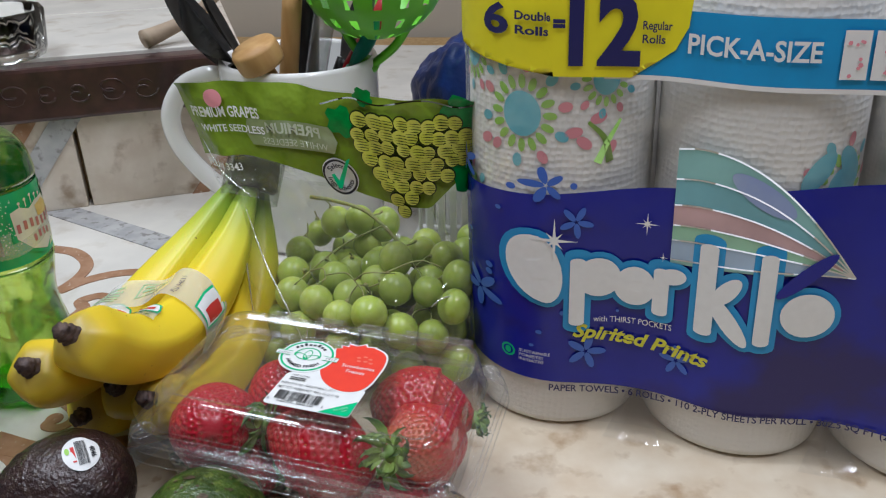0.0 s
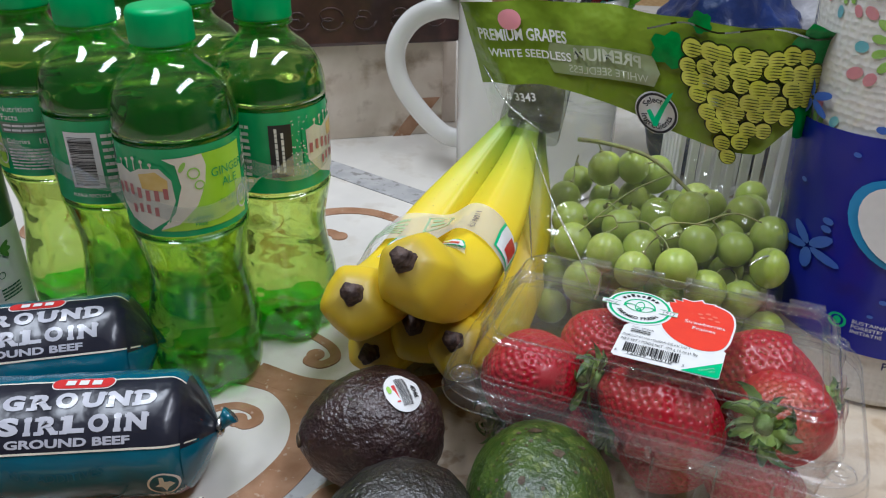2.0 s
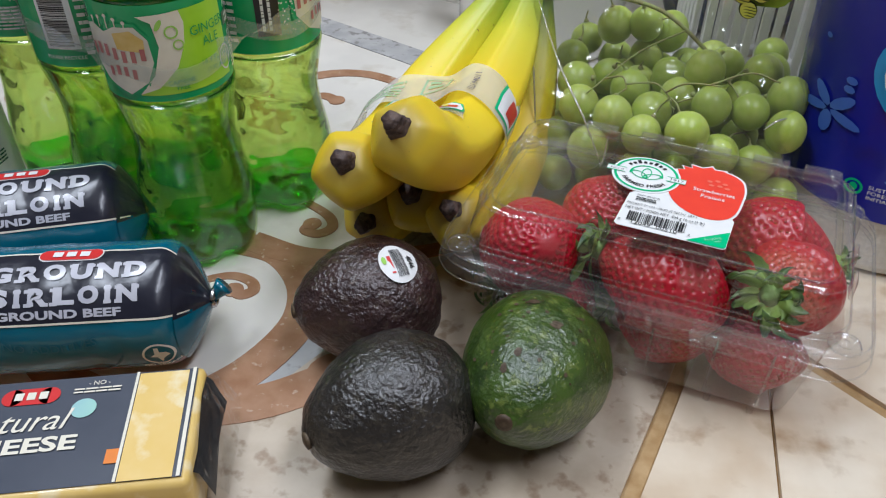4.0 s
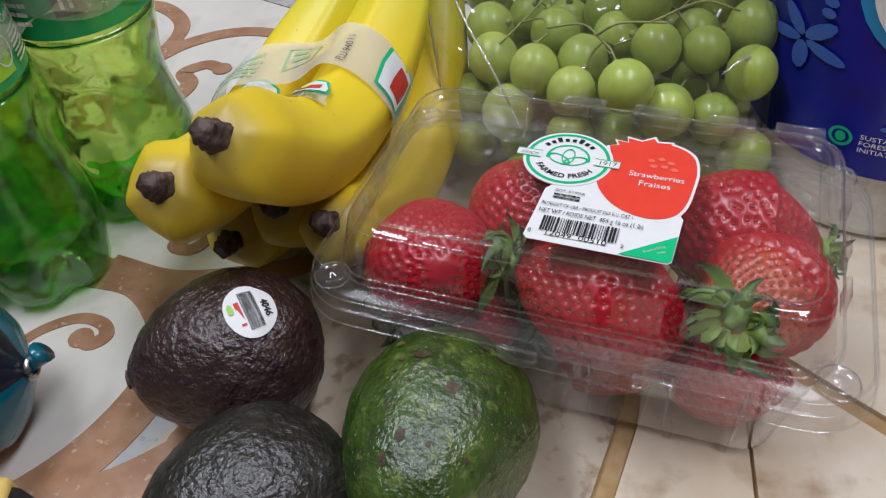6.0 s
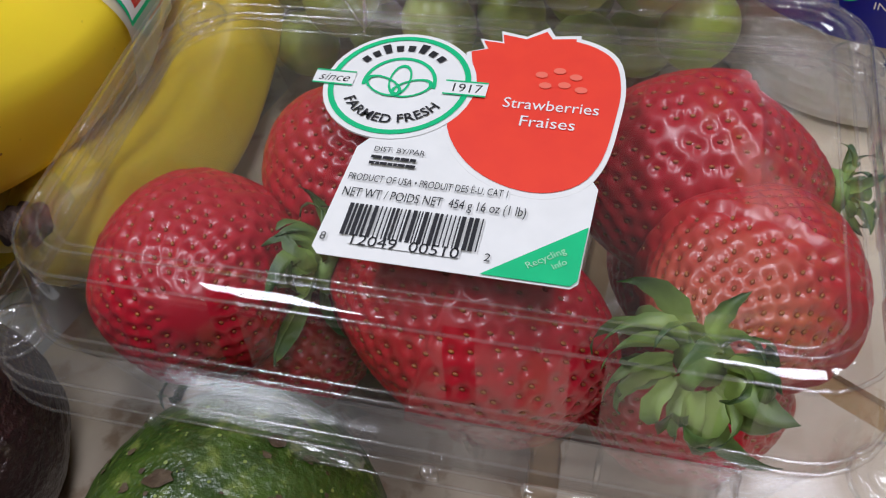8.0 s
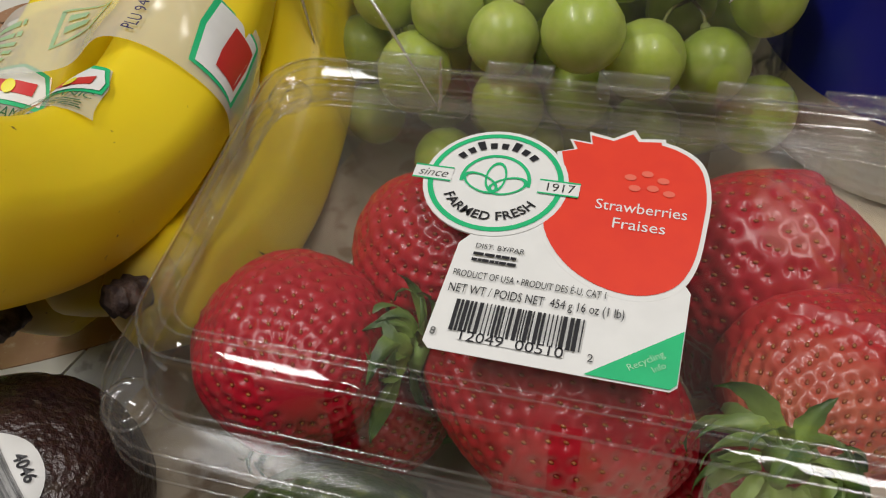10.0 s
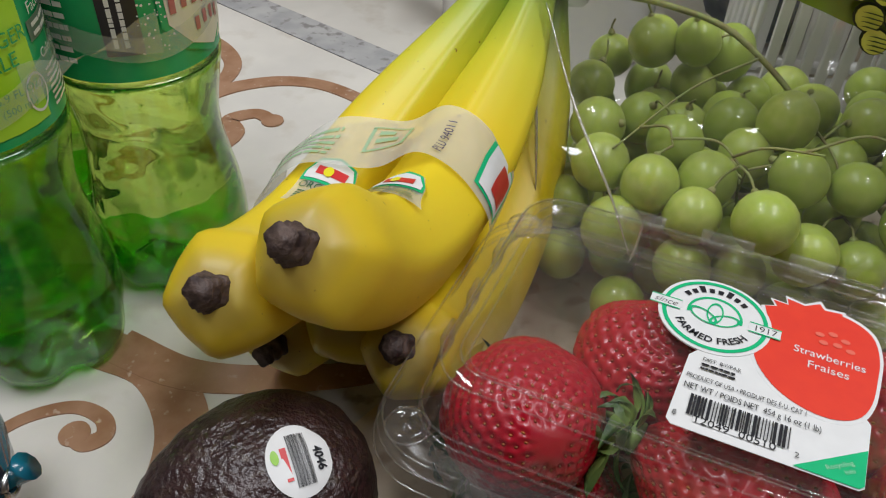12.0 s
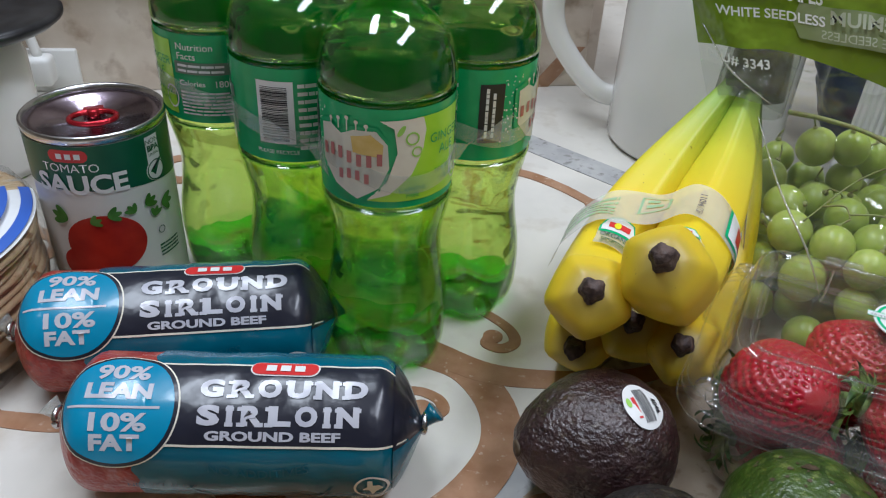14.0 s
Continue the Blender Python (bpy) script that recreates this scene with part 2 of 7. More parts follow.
def slab(pts, z0, z1, bm=None):
    """An upright prism over a flat outline."""
    bm = bm or bmesh.new()
    lo, hi = [bm.verts.new((x, y, z0)) for x, y in pts], [bm.verts.new((x, y, z1)) for x, y in pts]
    n = len(pts)
    bm.faces.new(hi)
    bm.faces.new(lo[::-1])
    for i in range(n):
        j = (i + 1) % n
        bm.faces.new((lo[i], lo[j], hi[j], hi[i]))
    bmesh.ops.recalc_face_normals(bm, faces=bm.faces)
    return bm


def ribbon(pts, width, z0, z1, n=40, bm=None):
    """A flat strip along a path in the plane; width is a number or a function of 0..1."""
    bm = bm or bmesh.new()
    P = smooth_path([(x, y, 0) for x, y in pts], n)
    loops = []
    for i, p in enumerate(P):
        t = (P[min(i + 1, n)] - P[max(i - 1, 0)]).normalized()
        s = Vector((-t.y, t.x, 0)) * ((width(i / n) if callable(width) else width) / 2)
        loops.append([(p + s + Vector((0, 0, z1))), (p - s + Vector((0, 0, z1))), (p - s + Vector((0, 0, z0))), (p + s + Vector((0, 0, z0)))])
    rings(bm, loops, True, (True, True))
    bmesh.ops.recalc_face_normals(bm, faces=bm.faces)
    return bm


def patch(u0, u1, v0, v1, nu, nv, bm=None):
    """A flat grid in u, v, to be laid on a surface."""
    bm = bm or bmesh.new()
    vs = [[bm.verts.new((u0 + (u1 - u0) * i / nu, v0 + (v1 - v0) * j / nv, 0)) for j in range(nv + 1)] for i in range(nu + 1)]
    for i in range(nu):
        for j in range(nv):
            bm.faces.new((vs[i][j], vs[i + 1][j], vs[i + 1][j + 1], vs[i][j + 1]))
    return bm


def disc(cx, cy, rx, ry=None, n=32, bm=None, inner=0.0, turn=0.0, a0=0.0, a1=2 * math.pi):
    """A flat disc, ring or arc in u, v."""
    bm = bm or bmesh.new()
    ry = ry or rx
    full = abs(a1 - a0 - 2 * math.pi) < 1e-6
    c, s = math.cos(turn), math.sin(turn)

    def at(a, k):
        x, y = rx * k * math.cos(a), ry * k * math.sin(a)
        return bm.verts.new((cx + x * c - y * s, cy + x * s + y * c, 0))
    m = n if full else n + 1
    outer = [at(a0 + (a1 - a0) * i / n, 1) for i in range(m)]
    if inner:
        inn = [at(a0 + (a1 - a0) * i / n, inner) for i in range(m)]
        for i in range(m if full else m - 1):
            j = (i + 1) % m
            bm.faces.new((outer[i], outer[j], inn[j], inn[i]))
    else:
        mid = [at(a0 + (a1 - a0) * i / n, 0.5) for i in range(m)]
        for i in range(m if full else m - 1):
            j = (i + 1) % m
            bm.faces.new((outer[i], outer[j], mid[j], mid[i]))
        bm.faces.new(mid)
    return bm


def shape2(pts, bm=None):
    bm = bm or bmesh.new()
    f = bm.faces.new([bm.verts.new((x, y, 0)) for x, y in pts])
    bmesh.ops.triangulate(bm, faces=[f])
    return bm


def bar(u0, v0, u1, v1, bm=None):
    return patch(min(u0, u1), max(u0, u1), min(v0, v1), max(v0, v1), max(1, int(abs(u1 - u0) / 0.005)), 1, bm)


def words(text, size, u=0.0, v=0.0, align="CENTER", bold=0.0, bm=None, width=None, slant=0.0):
    """Letters as flat meshes in u, v, centred in height on v; width squeezes or widens the line."""
    cu = bpy.data.curves.new("letters", "FONT")
    cu.body, cu.size, cu.align_x, cu.align_y, cu.offset, cu.shear = text, size, align, "CENTER", bold, slant
    cu.resolution_u = 3
    ob = bpy.data.objects.new("letters", cu)
    me = bpy.data.meshes.new_from_object(ob)
    own = bmesh.new()
    own.from_mesh(me)
    bpy.data.objects.remove(ob)
    bpy.data.curves.remove(cu)
    bpy.data.meshes.remove(me)
    if width and own.verts:
        xs = [q.co.x for q in own.verts]
        k = width / max(1e-6, max(xs) - min(xs))
        for q in own.verts:
            q.co.x *= k
    for q in own.verts:
        q.co.x, q.co.y, q.co.z = q.co.x + u, q.co.y + v, 0
    if bm is None:
        return own
    tmp = bpy.data.meshes.new("letters")
    own.to_mesh(tmp)
    own.free()
    bm.from_mesh(tmp)
    bpy.data.meshes.remove(tmp)
    return bm


def lines_of_bars(u0, u1, v0, v1, rows, bm=None, seed=1):
    """Small print that nobody can read: thin bars."""
    rnd = random.Random(seed)
    bm = bm or bmesh.new()
    h = (v1 - v0) / rows
    for i in range(rows):
        u = u0
        while u < u1 - 0.001:
            w = min(u1 - u, rnd.uniform(0.08, 0.3) * (u1 - u0))
            bar(u, v0 + h * (i + 0.25), u + w * 0.9, v0 + h * (i + 0.72), bm)
            u += w
    return bm


def barcode(u0, u1, v0, v1, bm=None, seed=3, upright=True):
    rnd = random.Random(seed)
    bm = bm or bmesh.new()
    a, b = (u0, u1) if upright else (v0, v1)
    while a < b:
        w = rnd.choice((1, 1, 2, 3)) * (u1 - u0 if upright else v1 - v0) / 95
        if upright:
            bar(a, v0, min(a + w, b), v1, bm)
        else:
            bar(u0, a, u1, min(a + w, b), bm)
        a += w + rnd.choice((1, 1, 2)) * (u1 - u0 if upright else v1 - v0) / 95
    return bm


def lay(bm, fn, cut=0.0):
    """Lay flat geometry in u, v on a surface given as fn(u, v)."""
    if cut:
        for _ in range(3):
            es = [e for e in bm.edges if e.calc_length() > cut]
            if not es:
                break
            bmesh.ops.subdivide_edges(bm, edges=es, cuts=1)
            bmesh.ops.triangulate(bm, faces=[f for f in bm.faces if len(f.verts) > 3])
    for q in bm.verts:
        q.co = fn(q.co.x, q.co.y)
    bmesh.ops.recalc_face_normals(bm, faces=bm.faces)
    return bm


def around(r, z0=0.0, turn=0.0, lift=0.0):
    """The skin of an upright cylinder; u runs to the viewer's right, u = 0 faces -y turned by turn."""
    def fn(u, v):
        a = -math.pi / 2 + turn + u / r
        return Vector(((r + lift) * math.cos(a), (r + lift) * math.sin(a), z0 + v))
    return fn


# ---- the room and the counter ----
def room():
    for name, sx, sy, sz, at, m in (
            ("wall_back", 4.2, 0.1, 2.6, (-0.2, 1.75, 0.2), PAINT), ("wall_front", 4.2, 0.1, 2.6, (-0.2, -2.4, 0.2), PAINT),
            ("wall_left", 0.1, 4.05, 2.6, (-2.25, -0.325, 0.2), PAINT), ("wall_right", 0.1, 4.05, 2.6, (1.85, -0.325, 0.2), PAINT),
            ("floor", 4.0, 4.05, 0.1, (-0.2, -0.325, -0.95), CREAM), ("ceiling", 4.0, 4.05, 0.08, (-0.2, -0.325, 1.48), CEIL)):
        tagged(part(name, block(sx, sy, sz, at), m, None, smooth=False), name.replace("_", " ") + " of a plain painted kitchen", "wall" if "wall" in name else name, kind="structure")


room()

counter = tagged(new("counter"), "tiled kitchen counter with cream marble tiles and brown scroll inlay", "counter", kind="structure")
part("counter_slab", block(3.6, 2.2, 0.05, (-0.3, 0.58, -0.0275)), GROUT, counter, smooth=False)


def clip_poly(poly, px, py, nx, ny):
    """The piece of a flat outline on the side that the normal points to."""
    out = []
    for i, (x, y) in enumerate(poly):
        a, b = poly[i - 1]
        da, db = (a - px) * nx + (b - py) * ny, (x - px) * nx + (y - py) * ny
        if (da >= 0) != (db >= 0):
            k = da / (da - db)
            out.append((a + (x - a) * k, b + (y - b) * k))
        if db >= 0:
            out.append((x, y))
    return out


AX, BX = Vector((0.5, 0.866)), Vector((-0.89, 0.455))  # the two edges of the inlaid square
CORNER = Vector((-0.075, 0.655))


def square_at(a, b):
    p = CORNER - AX * a + BX * b
    return (p.x, p.y)


SIDE = 0.62
big = [(-2.1, -0.5), (1.5, -0.5), (1.5, 1.6), (-2.1, 1.6)]
# cream tiles on either side of the square
right_tiles = clip_poly(big, CORNER.x, CORNER.y, 0.866, -0.5)
far_tiles = clip_poly(clip_poly(big, CORNER.x, CORNER.y, -0.866, 0.5), CORNER.x, CORNER.y, 0.455, 0.89)
J1 = (Vector((-0.055, 0.393)), Vector((0.30, 0.954)))
J2 = (Vector((0.012, 0.425)), Vector((0.76, -0.65)))
G = 0.004


def tile(name, poly, m, z=0.0, label=""):
    if len(poly) > 2:
        part(name, slab(poly, -0.006, z), m, counter, label, smooth=False)


n1 = Vector((J1[1].y, -J1[1].x))
n2 = Vector((-J2[1].y, J2[1].x))
tile("tile", clip_poly(right_tiles, *(J1[0] - n1 * G), -n1.x, -n1.y), TAUPE_TILE)
east = clip_poly(right_tiles, *(J1[0] + n1 * G), n1.x, n1.y)
tile("tile", clip_poly(clip_poly(east, *(J2[0] - n2 * G), -n2.x, -n2.y), -0.011, 0.38, -1, 0.05), CREAM)
tile("tile", clip_poly(clip_poly(east, *(J2[0] - n2 * G), -n2.x, -n2.y), -0.0095, 0.38, 1, -0.05), CREAM)
tile("tile", clip_poly(east, *(J2[0] + n2 * G), n2.x, n2.y), CREAM)
tile("tile", far_tiles, WHITE_TILE)
# the square: a grey border round a white field
inner = 0.027
tile("border_strip", [square_at(-0.0, 0), square_at(SIDE, 0), square_at(SIDE, inner), square_at(-0.0, inner)], GREY_TILE)
tile("border_strip", [square_at(0, inner + 0.001), square_at(inner, inner + 0.001), square_at(inner, SIDE), square_at(0, SIDE)], GREY_TILE)
tile("field_tile", [square_at(inner + 0.001, inner + 0.001), square_at(SIDE, inner + 0.001), square_at(SIDE, 1.6), square_at(inner + 0.001, 1.6)], WHITE_TILE)
tile("tile", [square_at(SIDE + 0.004, 0), square_at(1.3, 0), square_at(1.3, 1.6), square_at(SIDE + 0.004, 1.6)], CREAM)


strips = [0]


def scroll(pts, w0, w1=None, n=44):
    strips[0] += 1
    w1 = w0 if w1 is None else w1
    z = 0.0003 + 0.00006 * strips[0]
    part("scroll", ribbon(pts, lambda s: w0 + (w1 - w0) * s, -0.001, z, n), BROWN_INLAY, counter, smooth=False)
    x, y = pts[-1]
    part("scroll_end", slab([(x + w1 * 0.72 * math.cos(a), y + w1 * 0.72 * math.sin(a)) for a in (2 * math.pi * i / 20 for i in range(20))], -0.001, z + 0.00003), BROWN_INLAY, counter, smooth=False)


def mirrored(pts, c=(-0.362, 0.505), d=(-0.40, 0.917)):
    """The scroll's twin across the square's middle line."""
    out = []
    for x, y in pts:
        k = (x - c[0]) * d[0] + (y - c[1]) * d[1]
        out.append((2 * (c[0] + d[0] * k) - x, 2 * (c[1] + d[1] * k) - y))
    return out


MAIN = [(-0.305, 0.463), (-0.278, 0.457), (-0.257, 0.436), (-0.249, 0.410), (-0.254, 0.384), (-0.268, 0.358), (-0.292, 0.334), (-0.325, 0.316), (-0.362, 0.309)]
SIDEWAYS = [(-0.300, 0.466), (-0.265, 0.458), (-0.228, 0.464), (-0.190, 0.478), (-0.160, 0.500)]
HOOK = [(-0.325, 0.408), (-0.315, 0.424), (-0.300, 0.433), (-0.287, 0.431), (-0.282, 0.424), (-0.287, 0.419), (-0.293, 0.422)]
HOOK2 = [(-0.300, 0.516), (-0.280, 0.510), (-0.262, 0.499), (-0.256, 0.488), (-0.262, 0.480), (-0.271, 0.482), (-0.269, 0.489)]
for pts, a, b in ((MAIN, 0.020, 0.022), (SIDEWAYS, 0.018, 0.010), (HOOK, 0.005, 0.008), (HOOK2, 0.006, 0.008)):
    scroll(pts, a, b)
    scroll(mirrored(pts), a, b)
FAR = [(-0.400, 0.735), (-0.372, 0.728), (-0.350, 0.706), (-0.346, 0.680), (-0.356, 0.650), (-0.378, 0.625)]
FAR2 = [(-0.352, 0.656), (-0.336, 0.676), (-0.312, 0.690), (-0.285, 0.692), (-0.255, 0.680), (-0.228, 0.662)]
FAR3 = [(-0.352, 0.612), (-0.335, 0.606), (-0.320, 0.612), (-0.316, 0.628), (-0.324, 0.640), (-0.312, 0.650), (-0.300, 0.645)]
for pts in (FAR, FAR2, FAR3):
    scroll(pts, 0.013, 0.009)
scroll([(-0.530, 0.640), (-0.552, 0.622), (-0.548, 0.600), (-0.530, 0.596), (-0.522, 0.608)], 0.010)
scroll([(-0.60, 0.520), (-0.585, 0.505), (-0.565, 0.500), (-0.556, 0.486), (-0.566, 0.474), (-0.580, 0.478)], 0.010)

# the raised ledge behind, with its wooden lip
LEDGE = pose(-0.352, 0.858, 0, 0, 0, 22)
ledge = tagged(new("ledge"), "raised tiled ledge with a dark carved wooden lip", "ledge", kind="structure")
ledge.matrix_world = LEDGE
END = 0.098
for x0, x1 in ((-1.25, -0.86), (-0.855, -0.46), (-0.455, -0.062), (-0.057, END)):
    part("riser_tile", block(x1 - x0, 0.02, 0.098, ((x0 + x1) / 2, 0.01, 0.049), 0.001), RISER, ledge, smooth=False)
part("riser_core", block(1.36, 0.5, 0.15, (END - 0.68, 0.272, 0.075)), GROUT, ledge, smooth=False)
part("side_tile", block(0.02, 0.48, 0.15, (END + 0.011, 0.27, 0.075), 0.001), RISER, ledge, smooth=False)
for a, b, m in ((-0.155, 0.03, GREY_TILE), (-0.185, 0.018, BROWN_INLAY)):
    part("diagonal_strip", slab([(a, 0.0), (a + b, 0.0), (a + b + 0.075, 0.097), (a + 0.075, 0.097)], 0, 0.0012), m, ledge, smooth=False, m=pose(0, -0.0005, 0, 90, 0, 0))
part("diagonal_strip", slab([(0.075, 0.0), (0.093, 0.0), (0.125, 0.04), (0.107, 0.04)], 0, 0.0012), BROWN_INLAY, ledge, smooth=False, m=pose(-0.03, -0.0005, 0, 90, 0, 0))


def wooden_lip():
    bm = block(1.38, 0.03, 0.054, (END - 0.675, 0.004, 0.126), 0.004)
    part("wooden_lip", bm, DARK_WOOD, ledge, "dark carved wooden lip", smooth=False)
    bm = bmesh.new()
    rnd = random.Random(4)
    x = -0.9
    while x < END - 0.01:
        for s in (1, -1):
            g = rnd.uniform(0.5, 1.0)
            c = [(x + 0.014 * math.cos(a) * k * g + 0.012, -0.0115, 0.126 + s * (0.003 + 0.010 * math.sin(a) * k * g)) for a, k in ((i * 0.55, 1 - i * 0.06) for i in range(11))]
            tube(c, rnd.uniform(0.0004, 0.0010), 5, bm=bm)
        x += rnd.uniform(0.028, 0.036)
    part("carving", bm, DARK_WOOD, ledge)


wooden_lip()
for i in range(6):
    x0 = END - 0.004 - i * 0.232
    for j in range(2):
        part("shelf_tile", block(0.228, 0.236, 0.006, (x0 - 0.115, 0.136 + j * 0.241, 0.1535), 0.001), WHITE_TILE, ledge, smooth=False)
part("diagonal_strip", slab([(-0.45, 0.05), (-0.42, 0.05), (-0.2, 0.3), (-0.23, 0.3)], 0.1567, 0.1574), GREY_TILE, ledge, smooth=False)


# ---- six bottles of ginger ale ----
PET = clear("green_clear_bottle", (0.88, 1.0, 0.56), 0.03, 1.5, 0.12, 30, 0.003, gain=1.15, haze=0.06, haze_colour=(0.05, 0.74, 0.10))

PET_THICK = clear("thick_green_plastic", (0.36, 0.97, 0.28), 0.05, 1.5, gain=0.9)


def liquid(name, colour, through, share_clear):
    """A clear drink: it bends light, and lets part of it pass straight on to the counter."""
    m, t, N, L, p = nodes_of(name)
    N.remove(p)
    rf, tr, gl, fr, a, b = (N.new("ShaderNodeBsdfRefraction"), N.new("ShaderNodeBsdfTransparent"), N.new("ShaderNodeBsdfGlossy"), N.new("ShaderNodeFresnel"), N.new("ShaderNodeMixShader"), N.new("ShaderNodeMixShader"))
    rf.inputs["Color"].default_value, rf.inputs["IOR"].default_value, rf.inputs["Roughness"].default_value = (*colour, 1), 1.333, 0.0
    tr.inputs["Color"].default_value = (*through, 1)
    gl.inputs["Roughness"].default_value = 0.02
    fr.inputs["IOR"].default_value = 1.08
    co, n, bu = N.new("ShaderNodeTexCoord"), N.new("ShaderNodeTexNoise"), N.new("ShaderNodeBump")
    n.inputs["Scale"].default_value, n.inputs["Detail"].default_value = 46, 1
    bu.inputs["Strength"].default_value, bu.inputs["Distance"].default_value = 0.7, 0.010
    L.new(co.outputs["Object"], n.inputs["Vector"])
    L.new(n.outputs["Fac"], bu.inputs["Height"])
    L.new(bu.outputs[0], rf.inputs["Normal"])
    a.inputs[0].default_value = share_clear
    L.new(rf.outputs[0], a.inputs[1])
    L.new(tr.outputs[0], a.inputs[2])
    L.new(fr.outputs[0], b.inputs[0])
    L.new(a.outputs[0], b.inputs[1])
    L.new(gl.outputs[0], b.inputs[2])
    L.new(b.outputs[0], N["Material Output"].inputs["Surface"])
    return m


ALE = liquid("pale_ale_liquid", (0.99, 1.0, 0.82), (0.99, 1.0, 0.82), 0.24)
CAP = mat("green_cap_plastic", (0.0, 0.42, 0.12), 0.35, second=(0.0, 0.35, 0.10), amount=0.4, scale=90)
LABEL_GREEN = mat("dark_green_label_film", (0.012, 0.33, 0.11), 0.24, second=(0.018, 0.39, 0.14), amount=0.5, scale=60, bump=0.2, bscale=50, dist=0.002)
LABEL_LIME = mat("lime_label_film", (0.33, 0.66, 0.03), 0.28, second=(0.40, 0.72, 0.06), amount=0.5, scale=60)
RING = clear("six_pack_film", (0.96, 0.97, 0.96), 0.15, 1.45, 0.5, 70, haze=0.22, haze_colour=(0.75, 0.8, 0.75))


def bottle_profile(k=1.0):
    return [(0.020 * k, 0.004), (0.0265 * k, 0.0025), (0.0300 * k, 0.008), (0.0318 * k, 0.018), (0.0320 * k, 0.032), (0.0310 * k, 0.046), (0.0286 * k, 0.060), (0.0272 * k, 0.072),
            (0.0276 * k, 0.083), (0.0300 * k, 0.096), (0.0318 * k, 0.106), (0.0312 * k, 0.109), (0.0312 * k, 0.157), (0.0320 * k, 0.160), (0.0319 * k, 0.165), (0.0304 * k, 0.1735), (0.0272 * k, 0.1810),
            (0.0226 * k, 0.1868), (0.0176 * k, 0.1908), (0.0144 * k, 0.1940), (0.0131 * k, 0.198)]


def foot(a, z):
    """Five feet at the base of the bottle, and soft facets round its waist."""
    k = max(0.0, 1 - z / 0.034)
    w = math.exp(-((z - 0.070) / 0.022) ** 2)
    return 1 - 0.20 * k * (0.5 - 0.5 * math.cos(5 * a)) ** 3 + 0.012 * w * math.cos(6 * a + 60 * z)


def refine(prof, n=3):
    P = smooth_path([(r, 0, z) for r, z in prof], (len(prof) - 1) * n)
    return [(p.x, p.z) for p in P]


def make_bottle():
    b = thing("soda_bottle", "green plastic bottle of ginger ale with a green screw cap", "bottle", pose(0, 0, 0), "six-pack of bottles")
    shell = refine(bottle_profile()) + [(0.0128, 0.203), (0.0128, 0.211)]
    part("bottle", lathe([(0.004, 0.008)] + shell, 60, mod=foot), PET, b)
    liquid = [(r * 0.965, z) for r, z in refine(bottle_profile()) if z < 0.179]
    part("ginger_ale", lathe([(0.004, 0.0095)] + [(r, max(z, 0.006)) for r, z in liquid], 60, mod=foot), ALE, b, "pale ginger ale")
    part("base", lathe([(0.004, 0.010)] + [(r * 0.93, max(z, 0.0075)) for r, z in refine(bottle_profile()) if z < 0.020], 60, mod=foot), PET_THICK, b, "thick moulded base")
    part("neck", lathe([(r * 0.9, z) for r, z in refine(bottle_profile()) if z > 0.1890], 40), PET_THICK, b)
    cap = part("screw_cap", lathe([(0.0152, 0.2022), (0.0154, 0.2032), (0.0154, 0.2165), (0.0145, 0.2188), (0.010, 0.2192)], 90, mod=lambda a, z: 1 + (0.022 if z < 0.2175 else 0) * math.cos(45 * a)), CAP, b, "ribbed green cap")
    part("neck_ring", lathe([(0.0132, 0.1990), (0.0160, 0.1994), (0.0160, 0.2006), (0.0132, 0.2010)], 40), PET_THICK, b)
    # the label and its print
    r = 0.0316
    band = part("label", lay(patch(-math.pi * r, math.pi * r, 0.109, 0.157, 90, 2), around(r)), LABEL_GREEN, b, "dark green printed label")
    up, up2, up3 = around(r, 0.133, 0, 0.0004), around(r, 0.133, 0, 0.0007), around(r, 0.133, 0, 0.0010)
    part("lime_panel", lay(shape2([(0.004, -0.0205), (0.054, -0.0205), (0.054, 0.020), (0.026, 0.020), (0.021, 0.012), (0.020, 0.0), (0.014, -0.012)]), up, 0.004), LABEL_LIME, band)
    part("swoosh", lay(shape2([(0.004, -0.0200), (0.014, -0.0165), (0.024, -0.007), (0.029, 0.004), (0.0305, 0.014), (0.029, 0.0200), (0.010, 0.0190), (0.016, 0.0155), (0.0175, 0.004), (0.013, -0.010)]), up2, 0.004), INK_CREAM, band)
    crest = [(-0.017, 0.009), (-0.012, 0.0105), (-0.007, 0.008), (-0.002, 0.0105), (0.006, 0.011), (0.010, 0.006), (0.0105, -0.003), (0.007, -0.011), (-0.001, -0.0165), (-0.010, -0.0125), (-0.0165, -0.005)]
    crest = [(-0.003 + (x + 0.003) * 1.25, -0.002 + (y + 0.002) * 1.25) for x, y in crest]
    part("crest_edge", lay(shape2([(x * 1.1 - 0.0005, y * 1.12) for x, y in crest]), up2, 0.004), LABEL_GREEN, band)
    part("crest", lay(shape2(crest), up3, 0.004), mat_silver, band, "silver and gold crest")
    part("crest_panel", lay(shape2([(-0.003, 0.0105), (0.006, 0.0125), (0.0115, 0.008), (0.011, 0.002), (-0.002, 0.003)]), around(r, 0.133, 0, 0.0012), 0.004), INK_GOLD, band)
    bm = bmesh.new()
    for u0, u1, v0, v1, count in ((-0.0195, 0.0125, -0.0030, 0.0040, 7), (-0.0100, 0.0065, -0.0120, -0.0060, 4)):
        w = (u1 - u0) / count
        for k in range(count):
            u, rise = u0 + w * k, 0.0012 * math.sin(1.1 * k)
            bar(u + 0.16 * w, v0 + rise + 0.0006, u + 0.66 * w, v1 + rise - 0.0006, bm)
